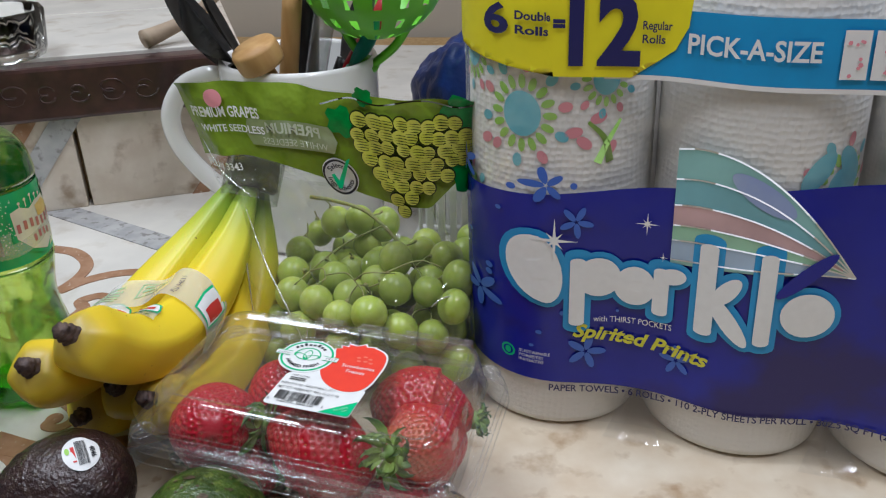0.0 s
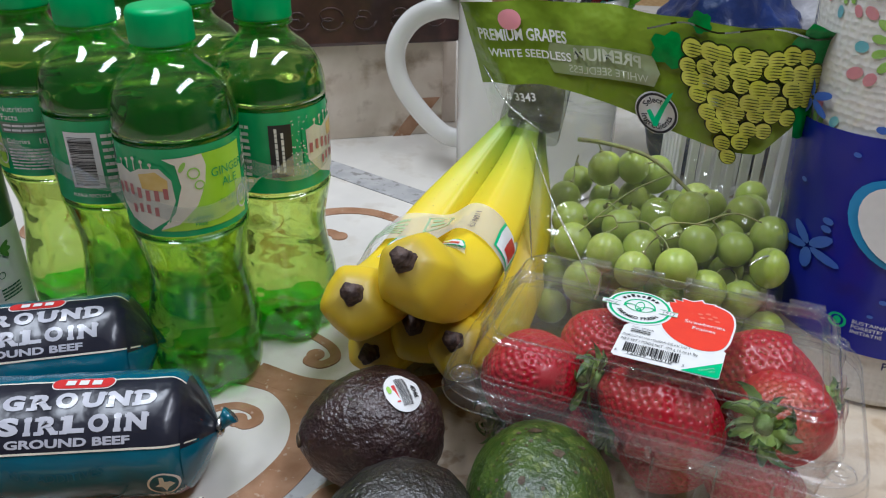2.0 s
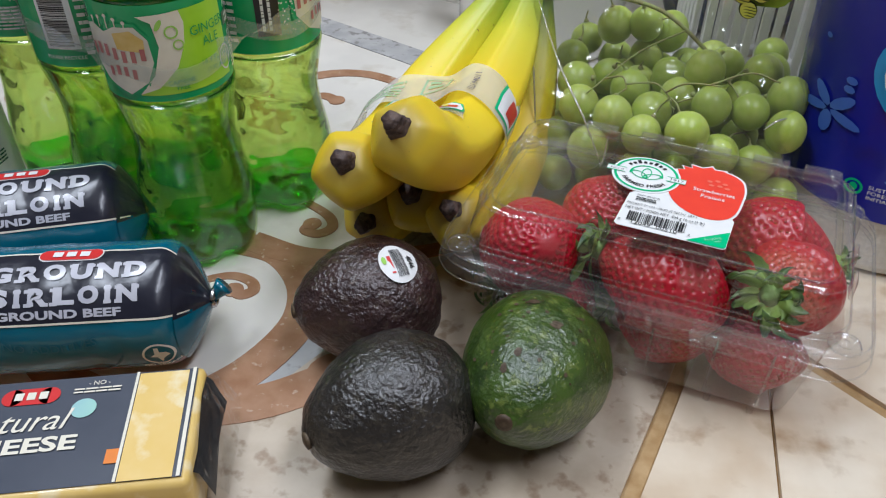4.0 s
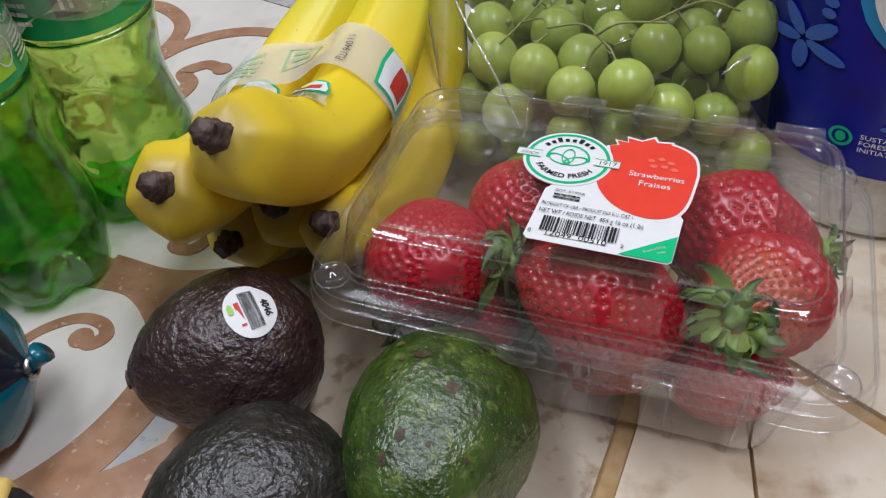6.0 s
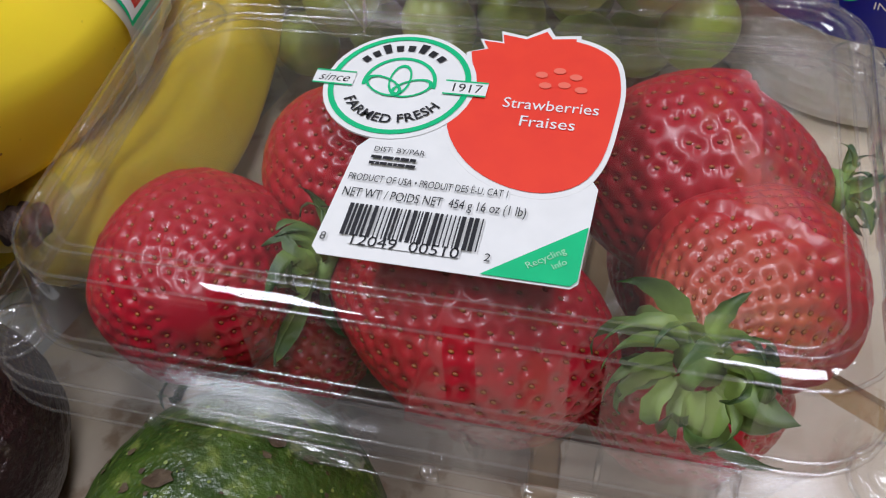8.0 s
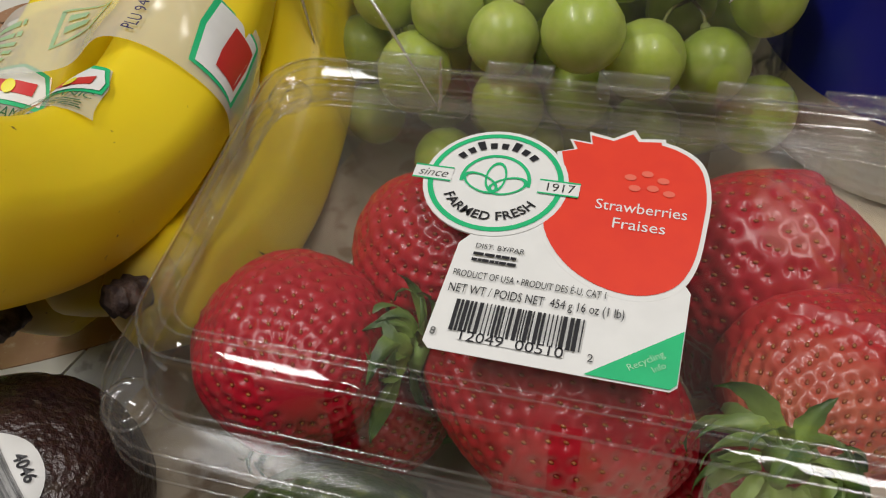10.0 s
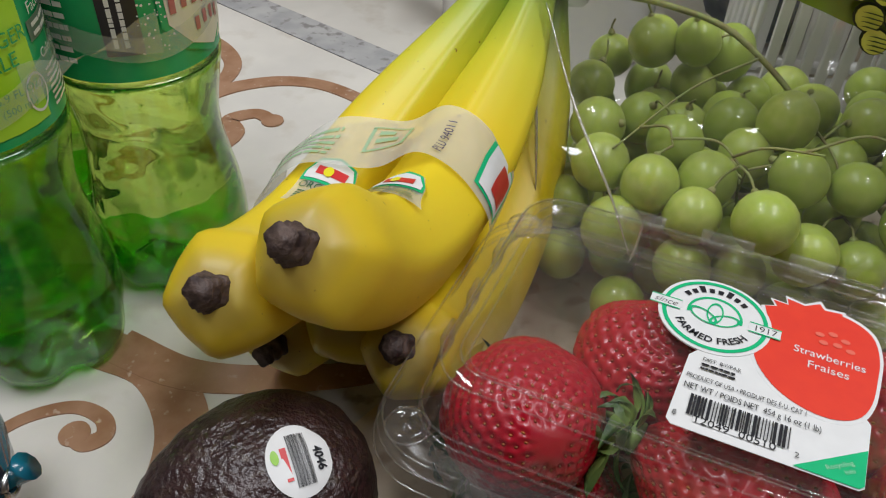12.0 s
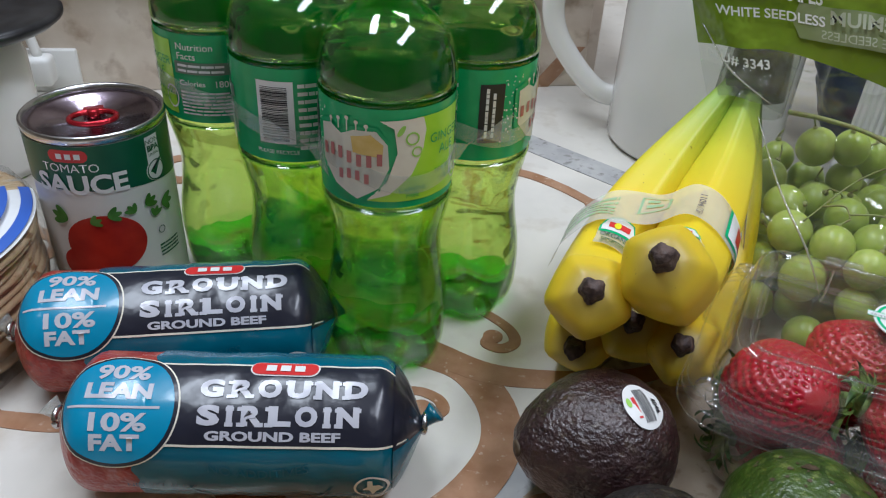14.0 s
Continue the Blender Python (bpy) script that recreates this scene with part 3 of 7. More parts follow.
    part("brand_bar", lay(bm, around(r, 0.133, 0, 0.0013), 0.004), mat_brand, band, "faded red brand mark on the crest", kind="stuff")
    bm = bmesh.new()
    for i in range(5):
        disc(-0.014 + i * 0.0045, 0.0185 - abs(i - 2) * 0.0012, 0.0010, n=8, bm=bm)
        bar(-0.0143 + i * 0.0045, 0.0125, -0.0137 + i * 0.0045, 0.018 - abs(i - 2) * 0.0012, bm)
    part("crown", lay(bm, up3), mat_silver, band)
    bm = words("GINGER", 0.0066, 0.0430, 0.0085, width=0.021)
    words("ALE", 0.0066, 0.0430, 0.0020, width=0.010, bm=bm)
    words("CAFFEINE", 0.0030, 0.0245, -0.0145, bm=bm)
    words("FREE", 0.0030, 0.0245, -0.0175, bm=bm)
    words("16.9 FL OZ", 0.0038, 0.0440, -0.008, bm=bm)
    words("(500 mL)", 0.0034, 0.0440, -0.0125, bm=bm)
    part("lettering", lay(bm, up3), LABEL_GREEN, band)
    bm = disc(0.019, 0.0145, 0.0030, 0.0012, 12, turn=1.0)
    disc(0.0240, 0.0105, 0.0032, n=14, inner=0.75, bm=bm)
    disc(0.0262, 0.0040, 0.0026, n=14, inner=0.72, bm=bm)
    part("leaf_print", lay(bm, up3), INK_LEAF, band)
    # facts panel, bar code and small print further round
    bm = words("Nutrition", 0.0052, 0.058, 0.0175, "LEFT")
    words("Facts", 0.0052, 0.058, 0.0125, "LEFT", bm=bm)
    lines_of_bars(0.058, 0.083, 0.0035, 0.009, 2, bm, 5)
    words("Calories", 0.0042, 0.058, -0.002, "LEFT", 0.00005, bm=bm)
    words("180", 0.0050, 0.084, -0.002, "RIGHT", 0.00005, bm=bm)
    lines_of_bars(0.058, 0.085, -0.020, -0.006, 7, bm, 8)
    disc(0.0515, -0.011, 0.0045, 0.0065, inner=0.86, bm=bm)
    words("180", 0.0038, 0.0515, -0.009, bm=bm)
    part("facts_panel", lay(bm, up2), INK_WHITE, band, "small white nutrition print")
    part("grey_band", lay(patch(0.056, 0.086, 0.0030, 0.0095, 10, 1), up), mat_greyfilm, band)
    part("code_ground", lay(patch(-0.094, -0.076, -0.014, 0.018, 8, 1), up), INK_WHITE, band)
    part("bar_code", lay(barcode(-0.092, -0.079, -0.0125, 0.0155, seed=6, upright=False), up2), INK_BLACK, band, kind="stuff")
    bm = lines_of_bars(-0.074, -0.052, -0.018, 0.018, 9, seed=11)
    words("PLEASE RECYCLE", 0.0028, -0.085, -0.0185, bm=bm)
    part("small_print", lay(bm, up2), INK_WHITE, band)
    part("dark_panel", lay(patch(-0.0415, -0.029, -0.014, 0.017, 6, 1), up), INK_BLACK, band)
    bm = bmesh.new()
    rnd = random.Random(2)
    for k in range(2):
        v = -0.011
        while v < 0.013:
            h = rnd.uniform(0.0015, 0.004)
            bar(-0.0385 + k * 0.0035, v, -0.0370 + k * 0.0035, v + h * 0.85, bm)
            v += h
    part("contact_bars", lay(bm, up2), INK_WHITE, band)
    bm = bmesh.new()
    for k in range(60):
        disc(-0.024 + rnd.uniform(-0.006, 0.006), rnd.uniform(-0.015, 0.02), rnd.uniform(0.0002, 0.0005), n=6, bm=bm)
    part("bubble_print", lay(bm, up2), INK_WHITE, band)
    # bubbles that cling to the inside
    bm = bmesh.new()
    rnd = random.Random(9)
    prof = refine(bottle_profile())
    for k in range(300):
        z = rnd.uniform(0.012, 0.108) if k % 3 else rnd.uniform(0.080, 0.107)
        rr = min(prof, key=lambda q: abs(q[1] - z))[0] * 0.955
        a = rnd.uniform(0, 6.28)
        bmesh.ops.create_icosphere(bm, subdivisions=1, radius=rnd.uniform(0.0003, 0.0010), matrix=Matrix.Translation((rr * foot(a, z) * math.cos(a), rr * foot(a, z) * math.sin(a), z)))
    part("bubbles", bm, mat_bubble, b, kind="stuff")
    return b


mat_silver = mat("silver_print", (0.60, 0.58, 0.50), 0.32, 0.1, second=(0.68, 0.66, 0.56), amount=0.5, scale=100)
mat_brand = mat("faded_red_print", (0.44, 0.17, 0.15), 0.35, second=(0.42, 0.12, 0.12), amount=0.5, scale=150)
mat_greyfilm = mat("grey_green_film", (0.13, 0.2, 0.14), 0.35)
mat_bubble = mat("gas_bubble", (0.9, 0.98, 0.85), 0.02, transmission=1.0, ior=1.1)

U, V = Vector((0.0285, 0.0595)), Vector((-0.0580, 0.0275))
FRONT = Vector((-0.325, 0.463))
first = make_bottle()
# the turn of each bottle shows another side of its label
SIX = [(FRONT, -6), (FRONT + V, 160), (FRONT + V * 2, -115), (FRONT + U, 92), (FRONT + U + V, 40), (FRONT + U + V * 2, 150)]
for i, (p, turn) in enumerate(SIX):
    m = pose(p.x, p.y, 0, 0, 0, turn)
    if i == 0:
        first.matrix_world = m
    else:
        copy_thing(first, m)


def carrier():
    """The clear plastic band that holds the six bottles."""
    c = thing("six_pack_ring", "clear plastic carrier band stretched between the bottles", "packaging", pose(0, 0, 0))
    r = 0.0327
    for p, turn in SIX:
        loops = []
        for z in (0.121, 0.126, 0.130):
            loops.append([(p.x + r * math.cos(2 * math.pi * i / 40), p.y + r * math.sin(2 * math.pi * i / 40), z + 0.005 * math.sin(2 * math.pi * i / 20)) for i in range(40)])
        bm = bmesh.new()
        rings(bm, loops)
        part("loop", bm, RING, c)
    for a, b in ((0, 3), (1, 4), (2, 5), (0, 1), (1, 2), (3, 4), (4, 5)):
        P, Q = SIX[a][0], SIX[b][0]
        d = (Q - P).normalized()
        n = Vector((-d.y, d.x))
        for s in (1, -1):
            A, B = P + n * (s * r * 0.95) + d * 0.008, Q + n * (s * r * 0.95) - d * 0.008
            bm = bmesh.new()
            rings(bm, [[(A.x + (B.x - A.x) * k / 8 - n.x * s * 0.004 * math.sin(math.pi * k / 8), A.y + (B.y - A.y) * k / 8 - n.y * s * 0.004 * math.sin(math.pi * k / 8), z + (0.004 if z > 0.125 else -0.004) * math.cos(math.pi * k / 4)) for k in range(9)] for z in (0.122, 0.129)], closed=False)
            part("web", bm, RING, c)


carrier()

# ---- tin of tomato sauce ----
TIN_GREEN = mat("dark_green_paper_label", (0.005, 0.085, 0.04), 0.35, second=(0.008, 0.11, 0.05), amount=0.4, scale=60)
TIN_WHITE = mat("white_paper_label", (0.76, 0.75, 0.70), 0.35, second=(0.70, 0.69, 0.64), amount=0.4, scale=40)
TOMATO = mat("printed_tomato_red", (0.50, 0.03, 0.015), 0.3, second=(0.36, 0.015, 0.01), amount=0.5, scale=55)
# plum tint: the dark reflection in the lid is put into the metal's colour
TIN_LID = mat("tin_lid_metal", (0.36, 0.30, 0.35), 0.20, 1.0, second=(0.28, 0.22, 0.27), amount=0.5, scale=120, bump=0.1)


def tomato_tin():
    c = thing("food_tin", "tin of tomato sauce, green and white label, red pull tab", "tin", pose(-0.497, 0.478, 0, 0, 0, 34))
    R = 0.0365
    bm = lathe([(R - 0.002, 0.0), (R + 0.0008, 0.0006), (R + 0.0008, 0.003), (R, 0.0045), (R, 0.107), (R + 0.0009, 0.1085), (R + 0.0009, 0.1115), (R, 0.1122), (R - 0.0014, 0.1115), (R - 0.0018, 0.1085)], 64, (True, False))
    part("tin_body", bm, STEEL, c)
    prof = [(R - 0.0018, 0.1085), (R - 0.003, 0.1082), (R - 0.0045, 0.1096), (R - 0.006, 0.1082), (R - 0.012, 0.1080), (R - 0.0125, 0.1073), (R - 0.020, 0.1073), (R - 0.0205, 0.1067), (0.002, 0.1067)]
    part("tin_lid", lathe(prof, 64, (False, True)), TIN_LID, c, "ribbed shiny metal lid")
    tab = bmesh.new()
    ringpts = [(0.012 * math.cos(a) * 1.0, 0.0085 * math.sin(a) - 0.008, 0.1100) for a in (2 * math.pi * i / 28 for i in range(29))]
    tube(ringpts, 0.0016, 8, bm=tab)
    block(0.011, 0.010, 0.0018, (0, 0.003, 0.1095), 0.0008, bm=tab)
    lathe([(0.0035, 0.107), (0.0035, 0.1112), (0.002, 0.1116)], 16, bm=tab)
    part("pull_tab", tab, mat("red_lacquered_tab", (0.42, 0.02, 0.03), 0.22, 0.7), c, "red pull tab")
    lab = part("label", lay(patch(-math.pi * R, math.pi * R, 0.0048, 0.1068, 80, 1), around(R, 0, 0, 0.0003)), TIN_WHITE, c, "white paper label")
    a1, a2, a3, a4 = (around(R, 0, 0, k) for k in (0.0006, 0.0009, 0.0012, 0.0015))
    bm = bmesh.new()
    top = [(-math.pi * R + 2 * math.pi * R * i / 80) for i in range(81)]
    vs = [(bm.verts.new((u, 0.1068, 0)), bm.verts.new((u, 0.0770 + 0.0045 * math.cos(u / R * 1.0 + 0.6), 0))) for u in top]
    for p, q in zip(vs, vs[1:]):
        bm.faces.new((p[0], q[0], q[1], p[1]))
    part("green_band", lay(bm, a1), TIN_GREEN, lab, "dark green band")
    bm = bmesh.new()
    for cx in (-0.0205, -0.0075):
        disc(cx, 0.1015, 0.0035, n=20, bm=bm)
    bar(-0.0205, 0.0980, -0.0075, 0.1050, bm)
    part("red_badge", lay(bm, a2), INK_RED, lab, "red pill-shaped brand badge")
    bm = bmesh.new()
    for k in range(3):
        bar(-0.0195 + k * 0.0045, 0.1000, -0.0165 + k * 0.0045, 0.1030, bm)
    words("TOMATO", 0.0068, -0.014, 0.0945, bm=bm)
    words("SAUCE", 0.0150, -0.0105, 0.0845, bold=0.0005, width=0.047, bm=bm)
    part("lettering", lay(bm, a3, 0.006), INK_WHITE, lab)
    part("claim_panel", lay(patch(0.0255, 0.0345, 0.089, 0.1045, 4, 1), a2), INK_WHITE, lab)
    bm = words("NON", 0.0040, 0.030, 0.1015)
    words("BPA", 0.0046, 0.030, 0.0975, bold=0.0002, bm=bm)
    words("LINING", 0.0022, 0.030, 0.0940, bm=bm)
    part("claim_print", lay(bm, a3), TIN_GREEN, lab)
    part("round_seal", lay(disc(0.030, 0.0845, 0.0064, n=28), a2), INK_WHITE, lab)
    bm = disc(0.030, 0.0845, 0.0060, n=28, inner=0.88)
    shape2([(0.026, 0.0845), (0.0275, 0.0835), (0.0290, 0.0815), (0.0345, 0.0900), (0.0335, 0.0905), (0.029, 0.0843), (0.0272, 0.0857)], bm)
    part("seal_print", lay(bm, a3), TIN_GREEN, lab)
    part("tomato", lay(disc(-0.004, 0.0475, 0.0210, 0.0185, 40), a2, 0.006), TOMATO, lab, "printed red tomato")
    part("tomato", lay(disc(-0.017, 0.0345, 0.0130, 0.0110, 32), a3, 0.006), TOMATO, lab, "printed red tomato")
    bm = bmesh.new()
    for cx, cy, s, t in ((0.020, 0.067, 0.006, 0.5), (0.030, 0.064, 0.007, -0.2), (0.013, 0.065, 0.005, 2.2), (-0.022, 0.064, 0.008, 2.8), (-0.009, 0.062, 0.005, 0.4), (0.024, 0.0585, 0.005, 1.2), (0.0, 0.0655, 0.006, 0.2)):
        for d in (-0.7, 0, 0.7):
            disc(cx + 0.5 * s * math.cos(t + d), cy + 0.5 * s * math.sin(t + d), s * 0.62, s * 0.27, 12, bm, turn=t + d)
    part("herb_leaves", lay(bm, a4), mat("printed_herb_green", (0.05, 0.17, 0.02), 0.35, second=(0.1, 0.26, 0.05), amount=0.5, scale=150), lab, "printed green herb leaves")
    bm = lines_of_bars(0.024, 0.039, 0.030, 0.039, 4, seed=4)
    disc(0.027, 0.0475, 0.0024, n=16, inner=0.8, bm=bm)
    part("small_print", lay(bm, a2), TIN_GREEN, lab)


tomato_tin()

# ---- two chubs of ground beef ----
MEAT = mat("red_minced_beef", (0.30, 0.018, 0.014), 0.4, second=(0.40, 0.075, 0.05), amount=0.5, scale=110, third=(0.16, 0.015, 0.012), tscale=40, bump=1.0, bscale=95, dist=0.008, coat=0.3)
TEAL_FILM = mat("teal_casing_film", (0.003, 0.095, 0.155), 0.24, second=(0.005, 0.125, 0.19), amount=0.5, scale=20, bump=0.35, bscale=55, dist=0.0015, coat=0.4)
SKY_FILM = mat("sky_blue_casing_film", (0.010, 0.25, 0.43), 0.25, second=(0.009, 0.22, 0.38), amount=0.3, scale=30, bump=0.2, bscale=55, dist=0.0015, coat=0.3)
CASING_WHITE = mat("greyish_white_casing_print", (0.52, 0.52, 0.56), 0.28, second=(0.44, 0.44, 0.50), amount=0.5, scale=60, coat=0.3)
BLACK_FILM = mat("black_casing_film", (0.013, 0.014, 0.024), 0.28, second=(0.022, 0.023, 0.036), amount=0.4, scale=40, bump=0.6, bscale=45, dist=0.003, coat=0.2)


SERIFS = {"R": ((0, 0), (0, 1), (1, 0)), "U": ((0, 1), (1, 1)), "N": ((0, 0), (0, 1), (1, 1)), "D": ((0, 0), (0, 1)), "I": ((0.5, 0), (0.5, 1)), "L": ((0, 0), (0, 1))}


def slab_words(text, size, u0, u1, v, bm):
    """Bold capitals with square slab feet, set between u0 and u1."""
    cells = [0.5 if ch == "I" else 1.0 for ch in text]
    unit, u, h = (u1 - u0) / sum(cells), u0, size * 0.36
    for ch, cell in zip(text, cells):
        w = unit * cell
        wide = w * (0.44 if ch == "I" else 0.82)
        words(ch, size, u + w / 2, v, bold=0.0006, width=wide, bm=bm)
        for x, y in SERIFS.get(ch, ()):
            c, t = u + w / 2 + (x - 0.5) * wide * 0.80, v + (h - 0.0005 if y else -h + 0.0005)
            bar(c - unit * 0.15, t - 0.0008, c + unit * 0.15, t + 0.0008, bm)
        u += w


def make_chub():
    c = thing("ground_beef_chub", "sausage-shaped chub of ground sirloin in teal and black film", "packaged meat", pose(0, 0, 0), "beef chubs")
    LEN, R = 0.0745, 0.031

    def rad(s):
        e = min(1.0, abs(s) / LEN)
        return R * (1 - max(0.0, e - 0.80) ** 2 * 13.5) * (1 + 0.012 * noise.noise(Vector((s * 60, 0, 3))))

    def skin(lift=0.0):
        def fn(s, v):
            a = v / R
            wr = 0.0006 * noise.noise(Vector((s * 90, math.cos(a) * 2, math.sin(a) * 2)))
            r = rad(s) + lift + wr
            return Vector((s, -r * math.cos(a), r * math.sin(a) * 0.97))
        return fn

    def strip(s0, s1, d0, d1, lift, n=60, k=24):
        bm = patch(s0, s1, math.radians(d0) * R, math.radians(d1) * R, n, k)
        return lay(bm, skin(lift))
    loops = []
    for i in range(57):
        s = LEN * math.sin(math.pi / 2 * (-1 + 2 * i / 56))
        loops.append([skin()(s, 2 * math.pi * R * k / 48) for k in range(48)])
    ends = [[Vector((x, 0.25 * p.y, 0.25 * p.z)) for p in loops[j]] for x, j in ((-LEN - 0.003, 0), (LEN + 0.003, -1))]
    bm = bmesh.new()
    rings(bm, [ends[0], *loops, ends[1]], True, (True, True))
    casing = part("casing", bm, MEAT, c, "clear casing with red beef showing")
    # coloured film, ragged where it lets the meat show
    bm = patch(-0.048, LEN * 0.985, math.radians(-34) * R, math.radians(200) * R, 60, 60)
    for q in bm.verts:
        edge = -0.048 + 0.006 * noise.noise(Vector((q.co.y * 160, 1, 2))) + (0.010 if q.co.y < 0.016 else 0.002 if q.co.y < 0.046 else 0.012)
        q.co.x = edge + (q.co.x + 0.048) * (LEN * 0.985 - edge) / (LEN * 0.985 + 0.048)
    part("teal_film", lay(bm, skin(0.0004)), TEAL_FILM, casing, "teal printed film")
    bm = patch(-0.050, LEN * 0.985, math.radians(27) * R, math.radians(94) * R, 60, 26)
    part("black_band", lay(bm, skin(0.0008)), BLACK_FILM, casing, "black printed band")
    for d in (27, 94):
        bm = patch(-0.045, LEN * 0.975, math.radians(d - 0.9) * R, math.radians(d + 0.9) * R, 60, 1)
        part("pale_rule", lay(bm, skin(0.0010)), INK_CREAM, casing)
    # the gathered end: black and teal film drawn in towards the clip
    for d0, d1, m in ((22, 118, BLACK_FILM), (118, 382, TEAL_FILM)):
        bm = bmesh.new()
        loops = []
        for i in range(17):
            k = i / 16
            row = []
            for j in range(25):
                a = math.radians(d0 + (d1 - d0) * j / 24)
                pleat = 1 + 0.07 * k * math.sin(a * 11) + 0.04 * k * math.sin(a * 23 + 1)
                x = LEN * 0.90 + (LEN * 0.10 + 0.0045) * k
                over = max(0.0, (x - LEN) / 0.0045)
                r = (rad(min(x, LEN)) + 0.0013) * (1 - over) * pleat + 0.0042 * over
                row.append((x, -r * math.cos(a), r * math.sin(a) * 0.97))
            loops.append(row)
        rings(bm, loops, False)
        part("gathered_end", bm, m, casing, "film gathered into pleats")
    v = lambda d: math.radians(d) * R
    part("badge_rim", lay(disc(-0.0455, v(55), 0.0255, 0.0255, 48), skin(0.0011), 0.005), INK_CREAM, casing)
    part("badge_shadow", lay(disc(-0.0455, v(55), 0.0248, 0.0248, 48), skin(0.0013), 0.005), BLACK_FILM, casing)
    part("badge", lay(disc(-0.0455, v(55), 0.0232, 0.0232, 48), skin(0.0015), 0.005), SKY_FILM, casing, "sky blue round badge")
    bm = words("90%", 0.0095, -0.0455, v(55) + 0.0145, bold=0.0003, width=0.022)
    words("LEAN", 0.0085, -0.0455, v(55) + 0.0060, bold=0.0004, width=0.027, bm=bm)
    bar(-0.066, v(55) - 0.0008, -0.028, v(55) + 0.0002, bm)
    words("10%", 0.0095, -0.0455, v(55) - 0.0065, bold=0.0003, width=0.023, bm=bm)
    words("FAT", 0.0085, -0.0455, v(55) - 0.0145, bold=0.0004, width=0.020, bm=bm)
    part("badge_lettering", lay(bm, skin(0.0018), 0.005), CASING_WHITE, casing)
    bm = bmesh.new()
    slab_words("GROUND", 0.0100, -0.0140, 0.0570, v(70), bm)
    slab_words("SIRLOIN", 0.0100, -0.0140, 0.0540, v(49), bm)
    part("lettering", lay(bm, skin(0.0013), 0.004), CASING_WHITE, casing, "bold white lettering")
    part("lettering", lay(words("GROUND BEEF", 0.0050, 0.0180, v(34.5), bold=0.0002, width=0.055), skin(0.0013), 0.005), CASING_WHITE, casing)
    bm = bmesh.new()
    for cx in (0.010, 0.031):
        disc(cx, v(90), 0.0042, n=20, bm=bm)
    bar(0.010, v(90) - 0.0042, 0.031, v(90) + 0.0042, bm)
    part("badge_edge", lay(bm, skin(0.0012)), INK_WHITE, casing)
    bm = bmesh.new()
    for cx in (0.010, 0.031):
        disc(cx, v(90), 0.0036, n=20, bm=bm)
    bar(0.010, v(90) - 0.0036, 0.031, v(90) + 0.0036, bm)
    part("red_badge", lay(bm, skin(0.0015)), INK_RED, casing, "red pill-shaped brand badge")
    bm = bmesh.new()
    for k in range(3):
        bar(0.0125 + k * 0.0060, v(90) - 0.0018, 0.0168 + k * 0.0060, v(90) + 0.0018, bm)
    part("brand_bar", lay(bm, skin(0.0018)), INK_WHITE, casing)
    bm = disc(0.0585, v(-11), 0.0075, n=30, inner=0.86)
    shape2([(0.0545, v(-11) - 0.001), (0.0575, v(-11) - 0.0015), (0.059, v(-11) - 0.0055), (0.0605, v(-11) - 0.002), (0.0635, v(-11) - 0.0003), (0.062, v(-11) + 0.002), (0.0590, v(-11) + 0.0022), (0.0588, v(-11) + 0.005), (0.0568, v(-11) + 0.005), (0.0566, v(-11) + 0.0008)], bm)
    words("GO TEXAN.", 0.0034, 0.0585, v(-28), bold=0.0001, bm=bm)
    part("state_seal", lay(bm, skin(0.0010), 0.005), INK_WHITE, casing, "round white seal with a state outline")
    bm = bmesh.new()
    disc(0.012, v(-2), 0.031, 0.022, 40, bm, inner=0.97, a0=0.25 - math.pi, a1=-0.25)
    part("tone_ring", lay(bm, skin(0.0008)), mat("dark_teal_print", (0.004, 0.10, 0.16), 0.3), casing)
    bm = words("NO ADDITIVES", 0.0062, 0.012, v(3))
    for q in bm.verts:
        q.co.y += 60 * (q.co.x - 0.012) ** 2 * 0.12
    part("tone_lettering", lay(bm, skin(0.0009)), mat("dim_teal_print", (0.005, 0.11, 0.17), 0.3), casing)
    bm = words("NET WT 16 OZ", 0.0042, -0.028, v(-12))
    part("weight_line", lay(bm, skin(0.0009)), mat("dim_navy_print", (0.004, 0.06, 0.12), 0.3), casing)
    for s in (-1, 1):
        bm = tube([(s * (LEN + 0.001), 0, 0), (s * (LEN + 0.005), 0.001, 0.001), (s * (LEN + 0.011), 0.003, 0.006)], lambda t: 0.0042 - 0.002 * math.sin(math.pi * t) + 0.001 * t, 10, 10)
        part("twisted_end", bm, TEAL_FILM if s > 0 else RING, c)
        part("metal_clip", tube([(s * (LEN + 0.006) + 0.0004 * math.cos(a), 0.0040 * math.cos(a), 0.0015 + 0.0040 * math.sin(a)) for a in (2 * math.pi * i / 16 for i in range(17))], 0.0014, 7), STEEL, c, "small metal clip")
    return c


chub = make_chub()
chub.matrix_world = pose(-0.3585, 0.3605, 0.0310, -2, 0, 15.5)
copy_thing(chub, pose(-0.4200, 0.4135, 0.0310, -4, 0, 23))

# ---- three avocados ----
def avocado_skin(name, base, second, third, lump, relief=1.0, gloss=0.27, coat=0.25):
    m = mat(name, base, gloss, coat=coat, second=second, amount=0.5, scale=90, third=third, tscale=240, tcut=(0.56, 0.68), bump=relief, bscale=lump, dist=0.0026)
    m.node_tree.nodes["Principled BSDF"].inputs["Specular IOR Level"].default_value = 1.0
    return m


